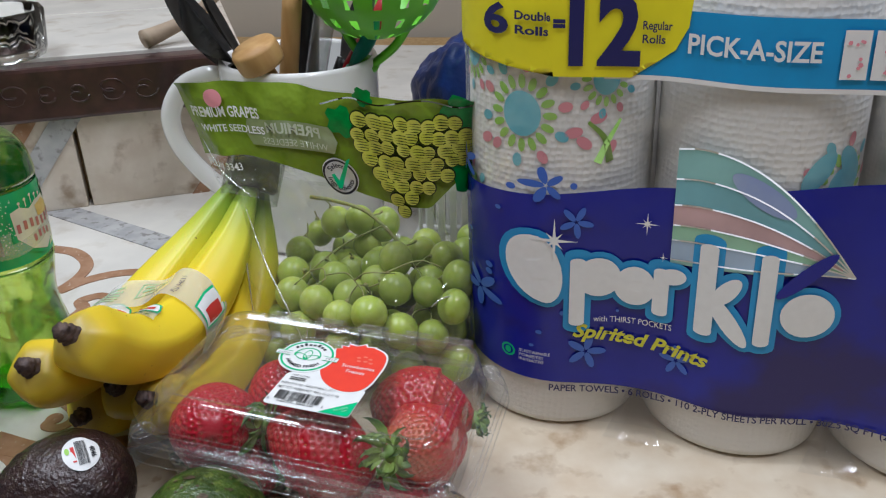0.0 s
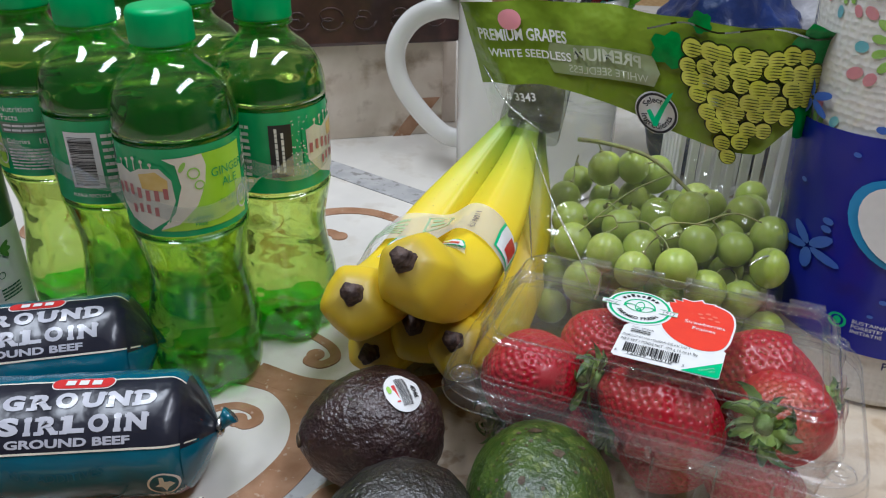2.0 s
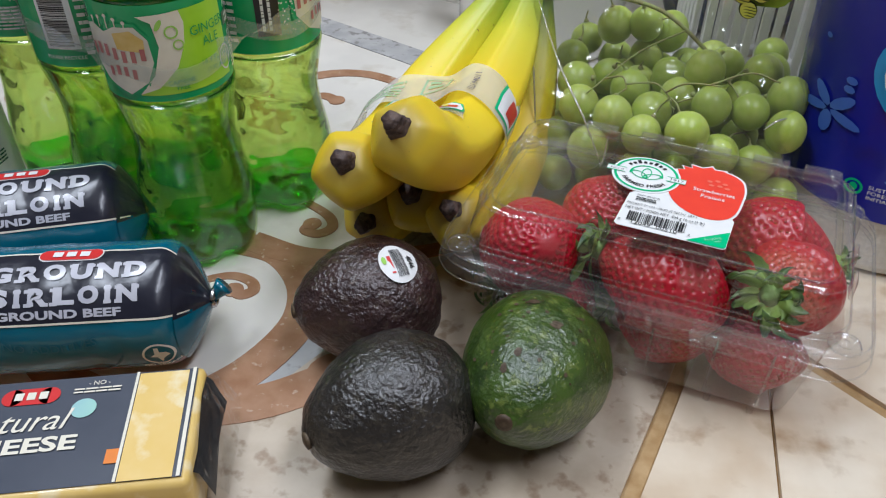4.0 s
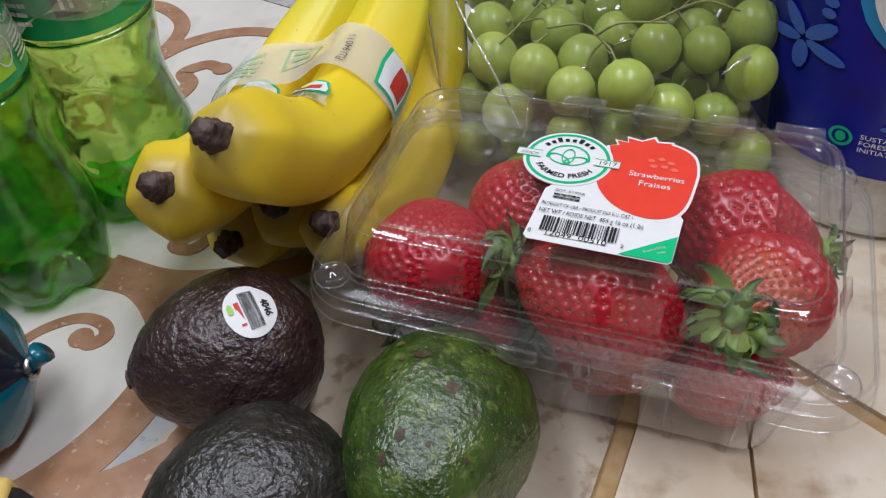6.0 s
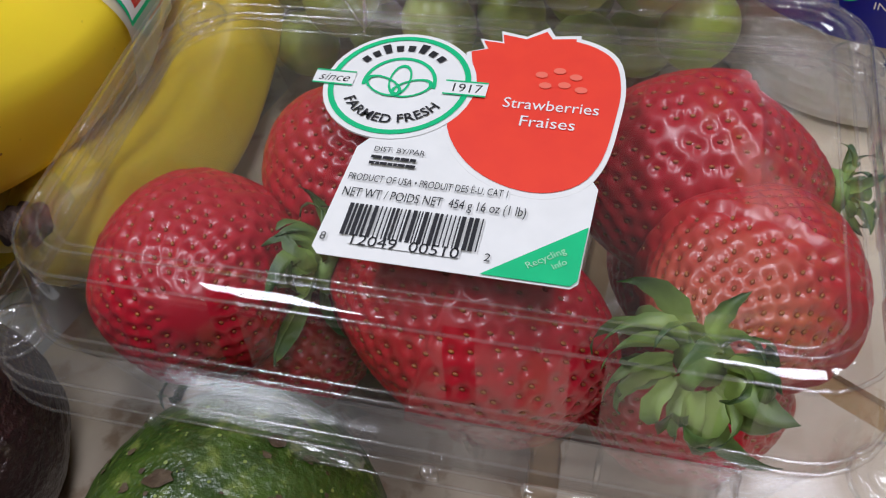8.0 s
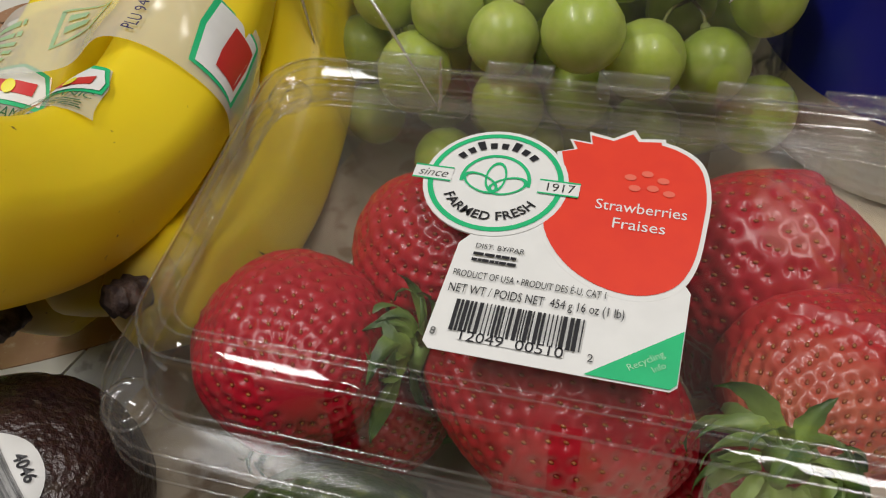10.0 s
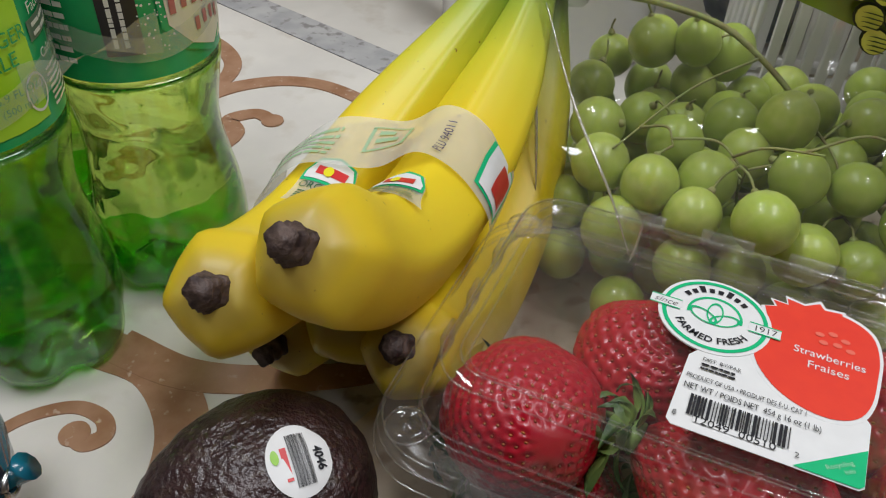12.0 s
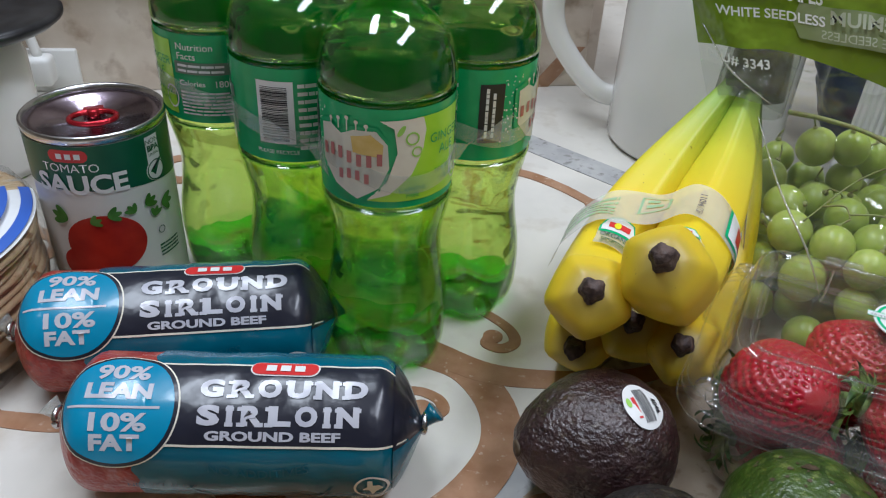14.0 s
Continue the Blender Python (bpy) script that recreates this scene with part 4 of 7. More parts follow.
DARK_SKIN = avocado_skin("dark_avocado_skin", (0.024, 0.010, 0.011), (0.042, 0.018, 0.017), (0.058, 0.036, 0.026), 430, 0.62, 0.32, 0.0)
GREY_SKIN = avocado_skin("greyish_avocado_skin", (0.012, 0.010, 0.009), (0.022, 0.018, 0.015), (0.046, 0.040, 0.030), 420, 0.5, 0.34, 0.0)
GREEN_SKIN = avocado_skin("green_avocado_skin", (0.016, 0.040, 0.005), (0.048, 0.092, 0.010), (0.12, 0.16, 0.03), 460, 0.36, 0.31, 0.0)
SPECK = mat("pale_skin_speck", (0.20, 0.25, 0.06), 0.5)
SCAR = mat("brown_skin_scar", (0.045, 0.025, 0.012), 0.6, second=(0.10, 0.07, 0.04), amount=0.5, scale=300, bump=0.5, bscale=600)


def avocado(label, skin, at, rx, rz, length, turn, tilt, lump, scars=0, sticker=None, seed=1):
    """An egg shape along its own z, laid on its side by tilt."""
    M = pose(*at, tilt, 0, turn)
    c = thing("avocado", label, "avocado", M, "avocados")
    rnd = random.Random(seed)

    def fn(a, h, lift=0.0):
        r = rx * math.sqrt(max(0.0, 1 - h * h)) * (1 - 0.17 * h - 0.03 * h * h)
        p = Vector((r * math.cos(a), r * math.sin(a) * rz / rx, length / 2 * h))
        d = lump * (noise.noise(p * 140 + Vector((seed, 0, 0))) + 0.5 * noise.noise(p * 300)) + 0.0012 * noise.noise(p * 35)
        n = Vector((p.x, p.y, p.z * 0.7)).normalized()
        return p + n * (d + lift)
    loops = []
    for i in range(1, 64):
        h = -math.cos(math.pi * i / 64)
        loops.append([fn(2 * math.pi * k / 96, h) for k in range(96)])
    bm = bmesh.new()
    rings(bm, loops, True, (True, True))
    part("fruit", bm, skin, c)
    part("stem_button", lathe([(0.0035, length / 2 - 0.001), (0.0038, length / 2 + 0.0004), (0.002, length / 2 + 0.001)], 12), SCAR, c)
    for k in range(scars):
        a, h, s = rnd.uniform(-2.6, -0.5), rnd.uniform(-0.6, 0.75), rnd.uniform(0.0003, 0.0011) * (1 if k % 6 else 2.4)
        bm = disc(0, 0, 1, n=12)
        for q in bm.verts:
            x, y = q.co.x * s * (1 + 1.1 * noise.noise(Vector((q.co.x * 2, q.co.y * 2, k * 0.37)))), q.co.y * s * 0.8
            q.co = fn(a + x / rx, max(-0.98, min(0.98, h + y / (length / 2))), 0.0004)
        part("scar", bm, SCAR, c)
    if scars:
        bm = bmesh.new()
        for k in range(650):
            a, h, s = rnd.uniform(0, 6.28), rnd.uniform(-0.95, 0.95), rnd.uniform(0.0002, 0.00045)
            tmp = disc(0, 0, 1, n=6)
            pts = [fn(a + q.co.x * s / rx, max(-0.99, min(0.99, h + q.co.y * s / (length / 2))), 0.00035) for q in tmp.verts][:6]
            tmp.free()
            bm.faces.new([bm.verts.new(q) for q in pts])
        part("speck", bm, SPECK, c, kind="stuff")
    if sticker:
        spot, spin = sticker
        q = M.inverted() @ Vector(spot)
        a, h = math.atan2(q.y * rx / rz, q.x), max(-0.8, min(0.8, q.z / (length / 2)))
        cs, sn = math.cos(spin), math.sin(spin)

        def on(lift):
            def g(u, v):
                u, v = u * cs - v * sn, u * sn + v * cs
                return fn(a + u / rx, max(-0.95, min(0.95, h + v / (length / 2))), 0.0012 + lift)
            return g
        st = part("sticker", lay(disc(0, 0, 0.0103, 0.0088, 30), on(0), 0.006), INK_WHITE, c, "round white fruit sticker with a bar code")
        bm = barcode(-0.0072, 0.0072, -0.0022, 0.0028, seed=8, upright=False)
        part("bar_code", lay(bm, on(0.0003), 0.004), INK_BLACK, st, kind="stuff")
        part("code_digits", lay(words("4046", 0.0034, 0.001, 0.0052, bold=0.0001), on(0.0003)), INK_BLACK, st)
        bm = bar(-0.004, -0.0045, 0.005, -0.0028)
        part("red_mark", lay(bm, on(0.0003)), INK_RED, st)
        part("green_mark", lay(disc(-0.002, -0.0062, 0.0020, 0.0011, 14), on(0.0003)), INK_LEAF, st)
    return c


avocado("nearly black ripe avocado with a white sticker", DARK_SKIN, (-0.2065, 0.3945, 0.0310), 0.0318, 0.0312, 0.073, -62, 84, 0.0008, sticker=((-0.1914, 0.3928, 0.0560), 3.3), seed=3)
avocado("dark greyish avocado lying on its side", GREY_SKIN, (-0.1810, 0.3325, 0.0300), 0.0322, 0.0304, 0.076, -48, 86, 0.0007, seed=5)
avocado("green avocado with brown scars on its skin", GREEN_SKIN, (-0.1225, 0.3630, 0.0315), 0.0328, 0.0320, 0.086, 168, -74, 0.0006, scars=60, seed=7)


# ---- the clear box of strawberries ----
def berry_skin():
    """Red flesh, paler towards the leaves."""
    m, t, N, L, p = nodes_of("strawberry_skin")
    co, n, at, ramp, mx = N.new("ShaderNodeTexCoord"), N.new("ShaderNodeTexNoise"), N.new("ShaderNodeAttribute"), N.new("ShaderNodeValToRGB"), N.new("ShaderNodeMix")
    n.inputs["Scale"].default_value, n.inputs["Detail"].default_value = 70, 4
    L.new(co.outputs["Object"], n.inputs["Vector"])
    at.attribute_name = "along"
    L.new(at.outputs["Fac"], ramp.inputs["Fac"])
    e = ramp.color_ramp.elements
    e[0].position, e[0].color = 0.0, (0.74, 0.42, 0.20, 1)
    e[1].position, e[1].color = 1.0, (0.43, 0.006, 0.022, 1)
    k = e.new(0.30)
    k.color = (0.50, 0.022, 0.022, 1)
    mx.data_type = "RGBA"
    L.new(n.outputs["Fac"], mx.inputs["Factor"])
    L.new(ramp.outputs["Color"], mx.inputs["A"])
    mx.inputs["B"].default_value = (0.40, 0.005, 0.020, 1)
    L.new(mx.outputs["Result"], p.inputs["Base Color"])
    p.inputs["Roughness"].default_value = 0.33
    p.inputs["Subsurface Weight"].default_value = 0.08
    p.inputs["Subsurface Scale"].default_value = 1.0
    p.inputs["Subsurface Radius"].default_value = (0.004, 0.001, 0.0008)
    p.inputs["Coat Weight"].default_value = 0.25
    p.inputs["Coat Roughness"].default_value = 0.12
    return m


BERRY = berry_skin()
SEED = mat("strawberry_seed", (0.36, 0.13, 0.03), 0.4, second=(0.24, 0.05, 0.018), amount=0.5, scale=200)
def calyx_skin():
    """Leaf green, pale where the leaf leaves the stalk."""
    m = mat("strawberry_leaf", (0.028, 0.066, 0.018), 0.42, second=(0.095, 0.160, 0.040), amount=0.5, scale=160, third=(0.03, 0.08, 0.02), tscale=60, bump=0.4, bscale=500)
    N, L = m.node_tree.nodes, m.node_tree.links
    p = N["Principled BSDF"]
    src = p.inputs["Base Color"].links[0].from_socket
    at, r, mx = N.new("ShaderNodeAttribute"), N.new("ShaderNodeMapRange"), N.new("ShaderNodeMix")
    at.attribute_name = "along"
    r.inputs["From Min"].default_value, r.inputs["From Max"].default_value = 0.10, 0.75
    L.new(at.outputs["Fac"], r.inputs["Value"])
    mx.data_type = "RGBA"
    L.new(r.outputs[0], mx.inputs["Factor"])
    mx.inputs["A"].default_value = (0.30, 0.42, 0.10, 1)
    L.new(src, mx.inputs["B"])
    L.new(mx.outputs["Result"], p.inputs["Base Color"])
    return m


CALYX = calyx_skin()
PALE_CALYX = mat("pale_leaf_base", (0.24, 0.36, 0.10), 0.55, second=(0.16, 0.27, 0.06), amount=0.5, scale=160, bump=0.3, bscale=500)
BOX = clear("clear_box_plastic", (0.99, 0.99, 0.99), 0.05, 1.46, 0.3, 40, 0.0015, haze=0.012, gain=1.2)
BOX_EDGE = clear("clear_box_edge", (0.985, 0.985, 0.985), 0.10, 1.46, 0.35, 90, 0.001, haze=0.022, haze_colour=(0.95, 0.95, 0.95), gain=1.0)
BOX_RIM = clear("clear_box_rim", (0.985, 0.985, 0.985), 0.12, 1.46, 0.3, 50, 0.001, haze=0.02, gain=0.28)
BOXM = pose(-0.068, 0.4325, 0, 0, 0, -12.5)


def strawberry(at, length, r, point, seed, calyx=True, leafy=1.0):
    """A berry whose tip lies in the direction point."""
    z = Vector(point).normalized()
    M = Matrix.Translation(at) @ z.to_track_quat("Z", "Y").to_matrix().to_4x4()
    c = thing("strawberry", "ripe red strawberry with green leaves in a clear box", "strawberry", BOXM @ M, "strawberries")
    rnd = random.Random(seed)
    w = rnd.uniform(0.92, 1.08)

    def skin(h, a):
        k = math.sin(math.pi * min(1, h / 0.62) / 2) ** 0.62 if h < 0.40 else 1.0
        k *= 1 if h < 0.40 else max(0.0, 1 - ((h - 0.40) / 0.60) ** 2.3) ** 0.62
        q = Vector((math.cos(a), math.sin(a) * w, h * 2)) * 1.3
        f = r * k * (1 + 0.07 * noise.noise(q + Vector((seed * 3.1, 0, 0))))
        return (f * math.cos(a), f * math.sin(a) * w, (h - 0.5) * length)
    # seeds in a spiral, each in its own dimple
    count = 520
    pips = np.array([skin(0.05 + 0.92 * (i + 0.5) / count + rnd.uniform(-0.008, 0.008), 2.39996 * i + rnd.uniform(-0.05, 0.05)) for i in range(count)])
    NR, NS = 104, 160
    grid = np.array([[skin((i + 1) / (NR + 1), 2 * math.pi * j / NS) for j in range(NS)] for i in range(NR)])
    flat = grid.reshape(-1, 3)
    d2 = ((flat[:, None, :] - pips[None, :, :]) ** 2).sum(2).min(1)
    out = flat * np.array((1, 1, 0.35))
    out /= np.maximum(1e-6, np.linalg.norm(out, axis=1))[:, None]
    flat = flat - out * (0.0013 * np.exp(-d2 / 0.00115 ** 2))[:, None]
    bm = bmesh.new()
    rings(bm, flat.reshape(NR, NS, 3).tolist(), True, (True, True))
    body = part("berry", bm, BERRY, c)
    att = body.data.attributes.new("along", "FLOAT", "POINT")
    pale, reach = (0.04, 0.72) if seed == 3 else (0.05, 0.9) if seed == 5 else (0.26, 1.0)
    att.data.foreach_set("value", [min(1.0, pale + reach * (i // NS) / NR) for i in range(NR * NS)])
    bm = bmesh.new()
    for p in pips:
        v = Vector(p)
        n = Vector((v.x, v.y, v.z * 0.35)).normalized()
        bmesh.ops.create_icosphere(bm, subdivisions=1, radius=1, matrix=Matrix.Translation(v - n * 0.0008) @ n.to_track_quat("Z", "Y").to_matrix().to_4x4() @ Matrix.Diagonal((0.00042, 0.00072, 0.0004, 1)))
    part("seed", bm, SEED, body, kind="stuff")
    if calyx:
        bm = lathe([(0.0055, -length / 2 + 0.0015), (0.005, -length / 2 - 0.0015), (0.0022, -length / 2 - 0.003), (0.0016, -length / 2 - 0.008)], 12)
        part("stalk", bm, PALE_CALYX, c)
        for k in range(26):
            a, ln, wd = 2 * math.pi * k / 13 + rnd.uniform(-0.25, 0.25), rnd.uniform(0.011, 0.019) * leafy, rnd.uniform(0.0014, 0.0030) * leafy
            rise, curl, sway, cup, twist = rnd.uniform(-0.2, 0.5) + 0.35 * (k // 13), rnd.choice((-1.6, -0.6, 1.2, 2.2, 2.8)) * rnd.uniform(0.7, 1.2), rnd.uniform(-0.9, 0.9), rnd.uniform(-0.003, 0.004), rnd.uniform(-1.2, 1.2)
            rr, zz, aa = 0.003, -length / 2 - 0.001 - 0.0006 * k / 8, a
            bm = bmesh.new()
            loops = []
            for i in range(9):
                s = i / 8
                ww = wd * math.sin(math.pi * min(1, 0.12 + s * 0.88)) ** 0.8 * (1 - 0.25 * s)
                ang = rise + curl * s * s
                rr, zz, aa = rr + math.cos(ang) * ln / 8, zz - math.sin(ang) * ln / 8, a + sway * s * s
                ct, sn = math.cos(twist * s), math.sin(twist * s)
                jag = 1 + (0.16 if i % 2 else -0.10)
                loops.append([(rr * math.cos(aa) - t * ww * jag * ct * math.sin(aa), rr * math.sin(aa) + t * ww * jag * ct * math.cos(aa), zz + t * ww * sn + cup * (t * t - 0.5) * math.sin(math.pi * s) + 0.0005 * (abs(t) < 0.1)) for t in (-1, -0.5, 0, 0.5, 1)])
            rings(bm, loops, False)
            leaf = part("leaf", bm, CALYX, c)
            leaf.data.attributes.new("along", "FLOAT", "POINT").data.foreach_set("value", [(i // 5) / 8 for i in range(45)])
    return c


def rounded(w, d, r, z, n=7, bulge=0.0):
    out = []
    for cx, cy, a0 in ((w / 2 - r, d / 2 - r, 0), (-w / 2 + r, d / 2 - r, 90), (-w / 2 + r, -d / 2 + r, 180), (w / 2 - r, -d / 2 + r, 270)):
        for i in range(n):
            a = math.radians(a0 + 90 * i / (n - 1))
            out.append((cx + r * math.cos(a), cy + r * math.sin(a), z))
    return out


def straight(lp, per):
    """More points along a loop of points."""
    out = []
    for i, p in enumerate(lp):
        q = lp[(i + 1) % len(lp)]
        out += [tuple(p[k] + (q[k] - p[k]) * s / per for k in range(3)) for s in range(per)]
    return out


def clamshell():
    c = thing("strawberry_box", "clear plastic clamshell box full of strawberries, lid closed", "food box", BOXM)
    ox, oy = -0.0035, 0.0050

    def ring(w, d, r, z):
        return [(x + ox, y + oy, h) for x, y, h in rounded(w, d, r, z)]
    base = bmesh.new()
    rings(base, [ring(0.146, 0.080, 0.010, 0.0045), ring(0.151, 0.085, 0.012, 0.0065), ring(0.164, 0.095, 0.015, 0.045), ring(0.168, 0.098, 0.016, 0.054), ring(0.170, 0.100, 0.016, 0.0565)], True, (True, False))
    part("tray", base, BOX, c, "clear tray")
    rim = bmesh.new()
    rings(rim, [ring(0.170, 0.100, 0.016, 0.0565), ring(0.187, 0.116, 0.020, 0.0565), ring(0.1935, 0.1205, 0.022, 0.0560), ring(0.1950, 0.1220, 0.022, 0.0535), ring(0.1955, 0.1225, 0.022, 0.0515)], True)
    part("rim", rim, BOX_RIM, c, "clear rim round the tray")
    rim = bmesh.new()
    rings(rim, [ring(0.1715, 0.1035, 0.017, 0.0630), ring(0.1860, 0.1150, 0.020, 0.0628), ring(0.1915, 0.1185, 0.021, 0.0615), ring(0.1935, 0.1205, 0.022, 0.0580)], True)
    part("rim", rim, BOX_RIM, c, "clear rim round the lid")
    slots = (-0.0555, -0.0350, 0.0085, 0.0300, 0.0540)

    def lid_loop(w, d, r, z):
        lp = ring(w, d, r, z)
        cut = [(x + e, oy - d / 2, z) for x in slots for e in (-0.0028, 0.0028)]
        return lp[:21] + cut + lp[21:]
    lid = bmesh.new()
    rings(lid, [lid_loop(0.1715, 0.1035, 0.017, 0.0630), lid_loop(0.1705, 0.1025, 0.017, 0.0650), lid_loop(0.1695, 0.1010, 0.016, 0.0662), lid_loop(0.1660, 0.0975, 0.015, 0.0740), lid_loop(0.1630, 0.0945, 0.014, 0.0805), lid_loop(0.1615, 0.0930, 0.0135, 0.0825),
                lid_loop(0.1580, 0.0900, 0.012, 0.0842), lid_loop(0.1510, 0.0830, 0.010, 0.0845), lid_loop(0.1490, 0.0810, 0.009, 0.0832), lid_loop(0.1460, 0.0780, 0.008, 0.0828)], True, (False, True))
    gone = [f for f in lid.faces if 0.067 < f.calc_center_median().z < 0.0835 and f.calc_center_median().y < oy - 0.044 and any(abs(f.calc_center_median().x - x) < 0.002 for x in slots)]
    bmesh.ops.delete(lid, geom=gone, context="FACES")
    part("lid", lid, BOX, c, "clear raised lid")
    # moulded ridges that catch the light
    for w, d, r, z, k in ((0.1610, 0.0925, 0.0135, 0.0832, 0.0004), (0.1510, 0.0830, 0.010, 0.0846, 0.0003), (0.1460, 0.0780, 0.008, 0.0830, 0.0003), (0.1700, 0.1015, 0.016, 0.0660, 0.0004), (0.1715, 0.1035, 0.017, 0.0634, 0.0005),
                          (0.1910, 0.1180, 0.021, 0.0620, 0.0004), (0.1938, 0.1208, 0.022, 0.0578, 0.0003), (0.1956, 0.1226, 0.022, 0.0515, 0.0004)):
        lp = ring(w, d, r, z)
        part("ridge", tube(lp + lp[:1], k, 6, cap=(False, False)), BOX_EDGE, c)
    # round snaps at the corners of the rim
    for sx in (-1, 1):
        for sy in (-1, 1):
            bx, by = ox + sx * 0.0838, oy + sy * 0.0500
            part("snap", lathe([(0.0066, 0.0628), (0.0060, 0.0650), (0.0044, 0.0658), (0.0036, 0.0646), (0.0020, 0.0644), (0.0012, 0.0656)], 28, (False, True)), BOX_EDGE, c, m=pose(bx, by, 0))
            part("snap", tube([(bx + 0.0064 * math.cos(a), by + 0.0064 * math.sin(a), 0.0634) for a in (2 * math.pi * i / 24 for i in range(25))], 0.0004, 6), BOX_EDGE, c)
    for x in (-0.047, -0.018, 0.010, 0.038, 0.062):
        part("hinge_tab", block(0.017, 0.0009, 0.009, (x, oy + 0.0492, 0.0800), 0.0004), BOX_EDGE, c)
        part("hinge_tab", block(0.017, 0.0070, 0.0009, (x, oy + 0.0458, 0.0848), 0.0004), BOX_EDGE, c)
    for y in (-0.024, -0.004, 0.018):
        for sx in (-1, 1):
            part("side_tab", block(0.0016, 0.009, 0.010, (ox + sx * 0.0832, y + oy, 0.0745), 0.0007), BOX_EDGE, c)
    for x in (-0.05, -0.022, 0.006, 0.034, 0.058):
        part("rib", tube([(x, oy - 0.0424, 0.007), (x, oy - 0.0478, 0.045)], 0.0007, 6), BOX, c)
    # small feet that keep the tray off the counter
    for i in range(7):
        for sy in (-1, 1):
            part("foot", block(0.0030, 0.004, 0.0070, (ox - 0.060 + i * 0.020, oy + sy * 0.0395, 0.0035), 0.0006), BOX_EDGE, c)
    # small catches along the front of the rim
    for x, w in ((-0.052, 0.002), (-0.016, 0.014), (0.004, 0.003), (0.028, 0.014), (0.062, 0.003)):
        part("latch", block(w, 0.0025, 0.0060, (x, oy - 0.0615, 0.0570), 0.0008), BOX_EDGE, c)
    return c


box = clamshell()
# berries, tips and leaves as they lie, in the frame of the box
strawberry((-0.060, -0.020, 0.052), 0.058, 0.0255, (0.25, -0.35, 0.35), 1)
strawberry((0.004, -0.020, 0.050), 0.066, 0.0240, (0.95, -0.10, -0.25), 2)
strawberry((0.0590, -0.006, 0.0560), 0.056, 0.0228, (0.30, 0.75, -0.35), 3, True, 1.08)
strawberry((0.048, 0.025, 0.052), 0.062, 0.0268, (-0.85, -0.1, 0.10), 4, True, 0.5)
strawberry((-0.030, 0.014, 0.052), 0.056, 0.0245, (0.30, -0.20, 0.45), 5)
strawberry((-0.048, -0.018, 0.023), 0.05, 0.0200, (1, 0.2, 0), 6)
strawberry((0.008, -0.016, 0.0225), 0.05, 0.0200, (1, -0.2, 0), 7)
strawberry((0.052, -0.017, 0.0225), 0.05, 0.0205, (-1, -0.2, 0.1), 8, False)
strawberry((0.050, 0.022, 0.0225), 0.05, 0.0200, (-0.6, 0.8, 0.1), 9, False)
strawberry((-0.040, 0.024, 0.0225), 0.05, 0.0200, (0.5, 0.8, 0.1), 10, False)


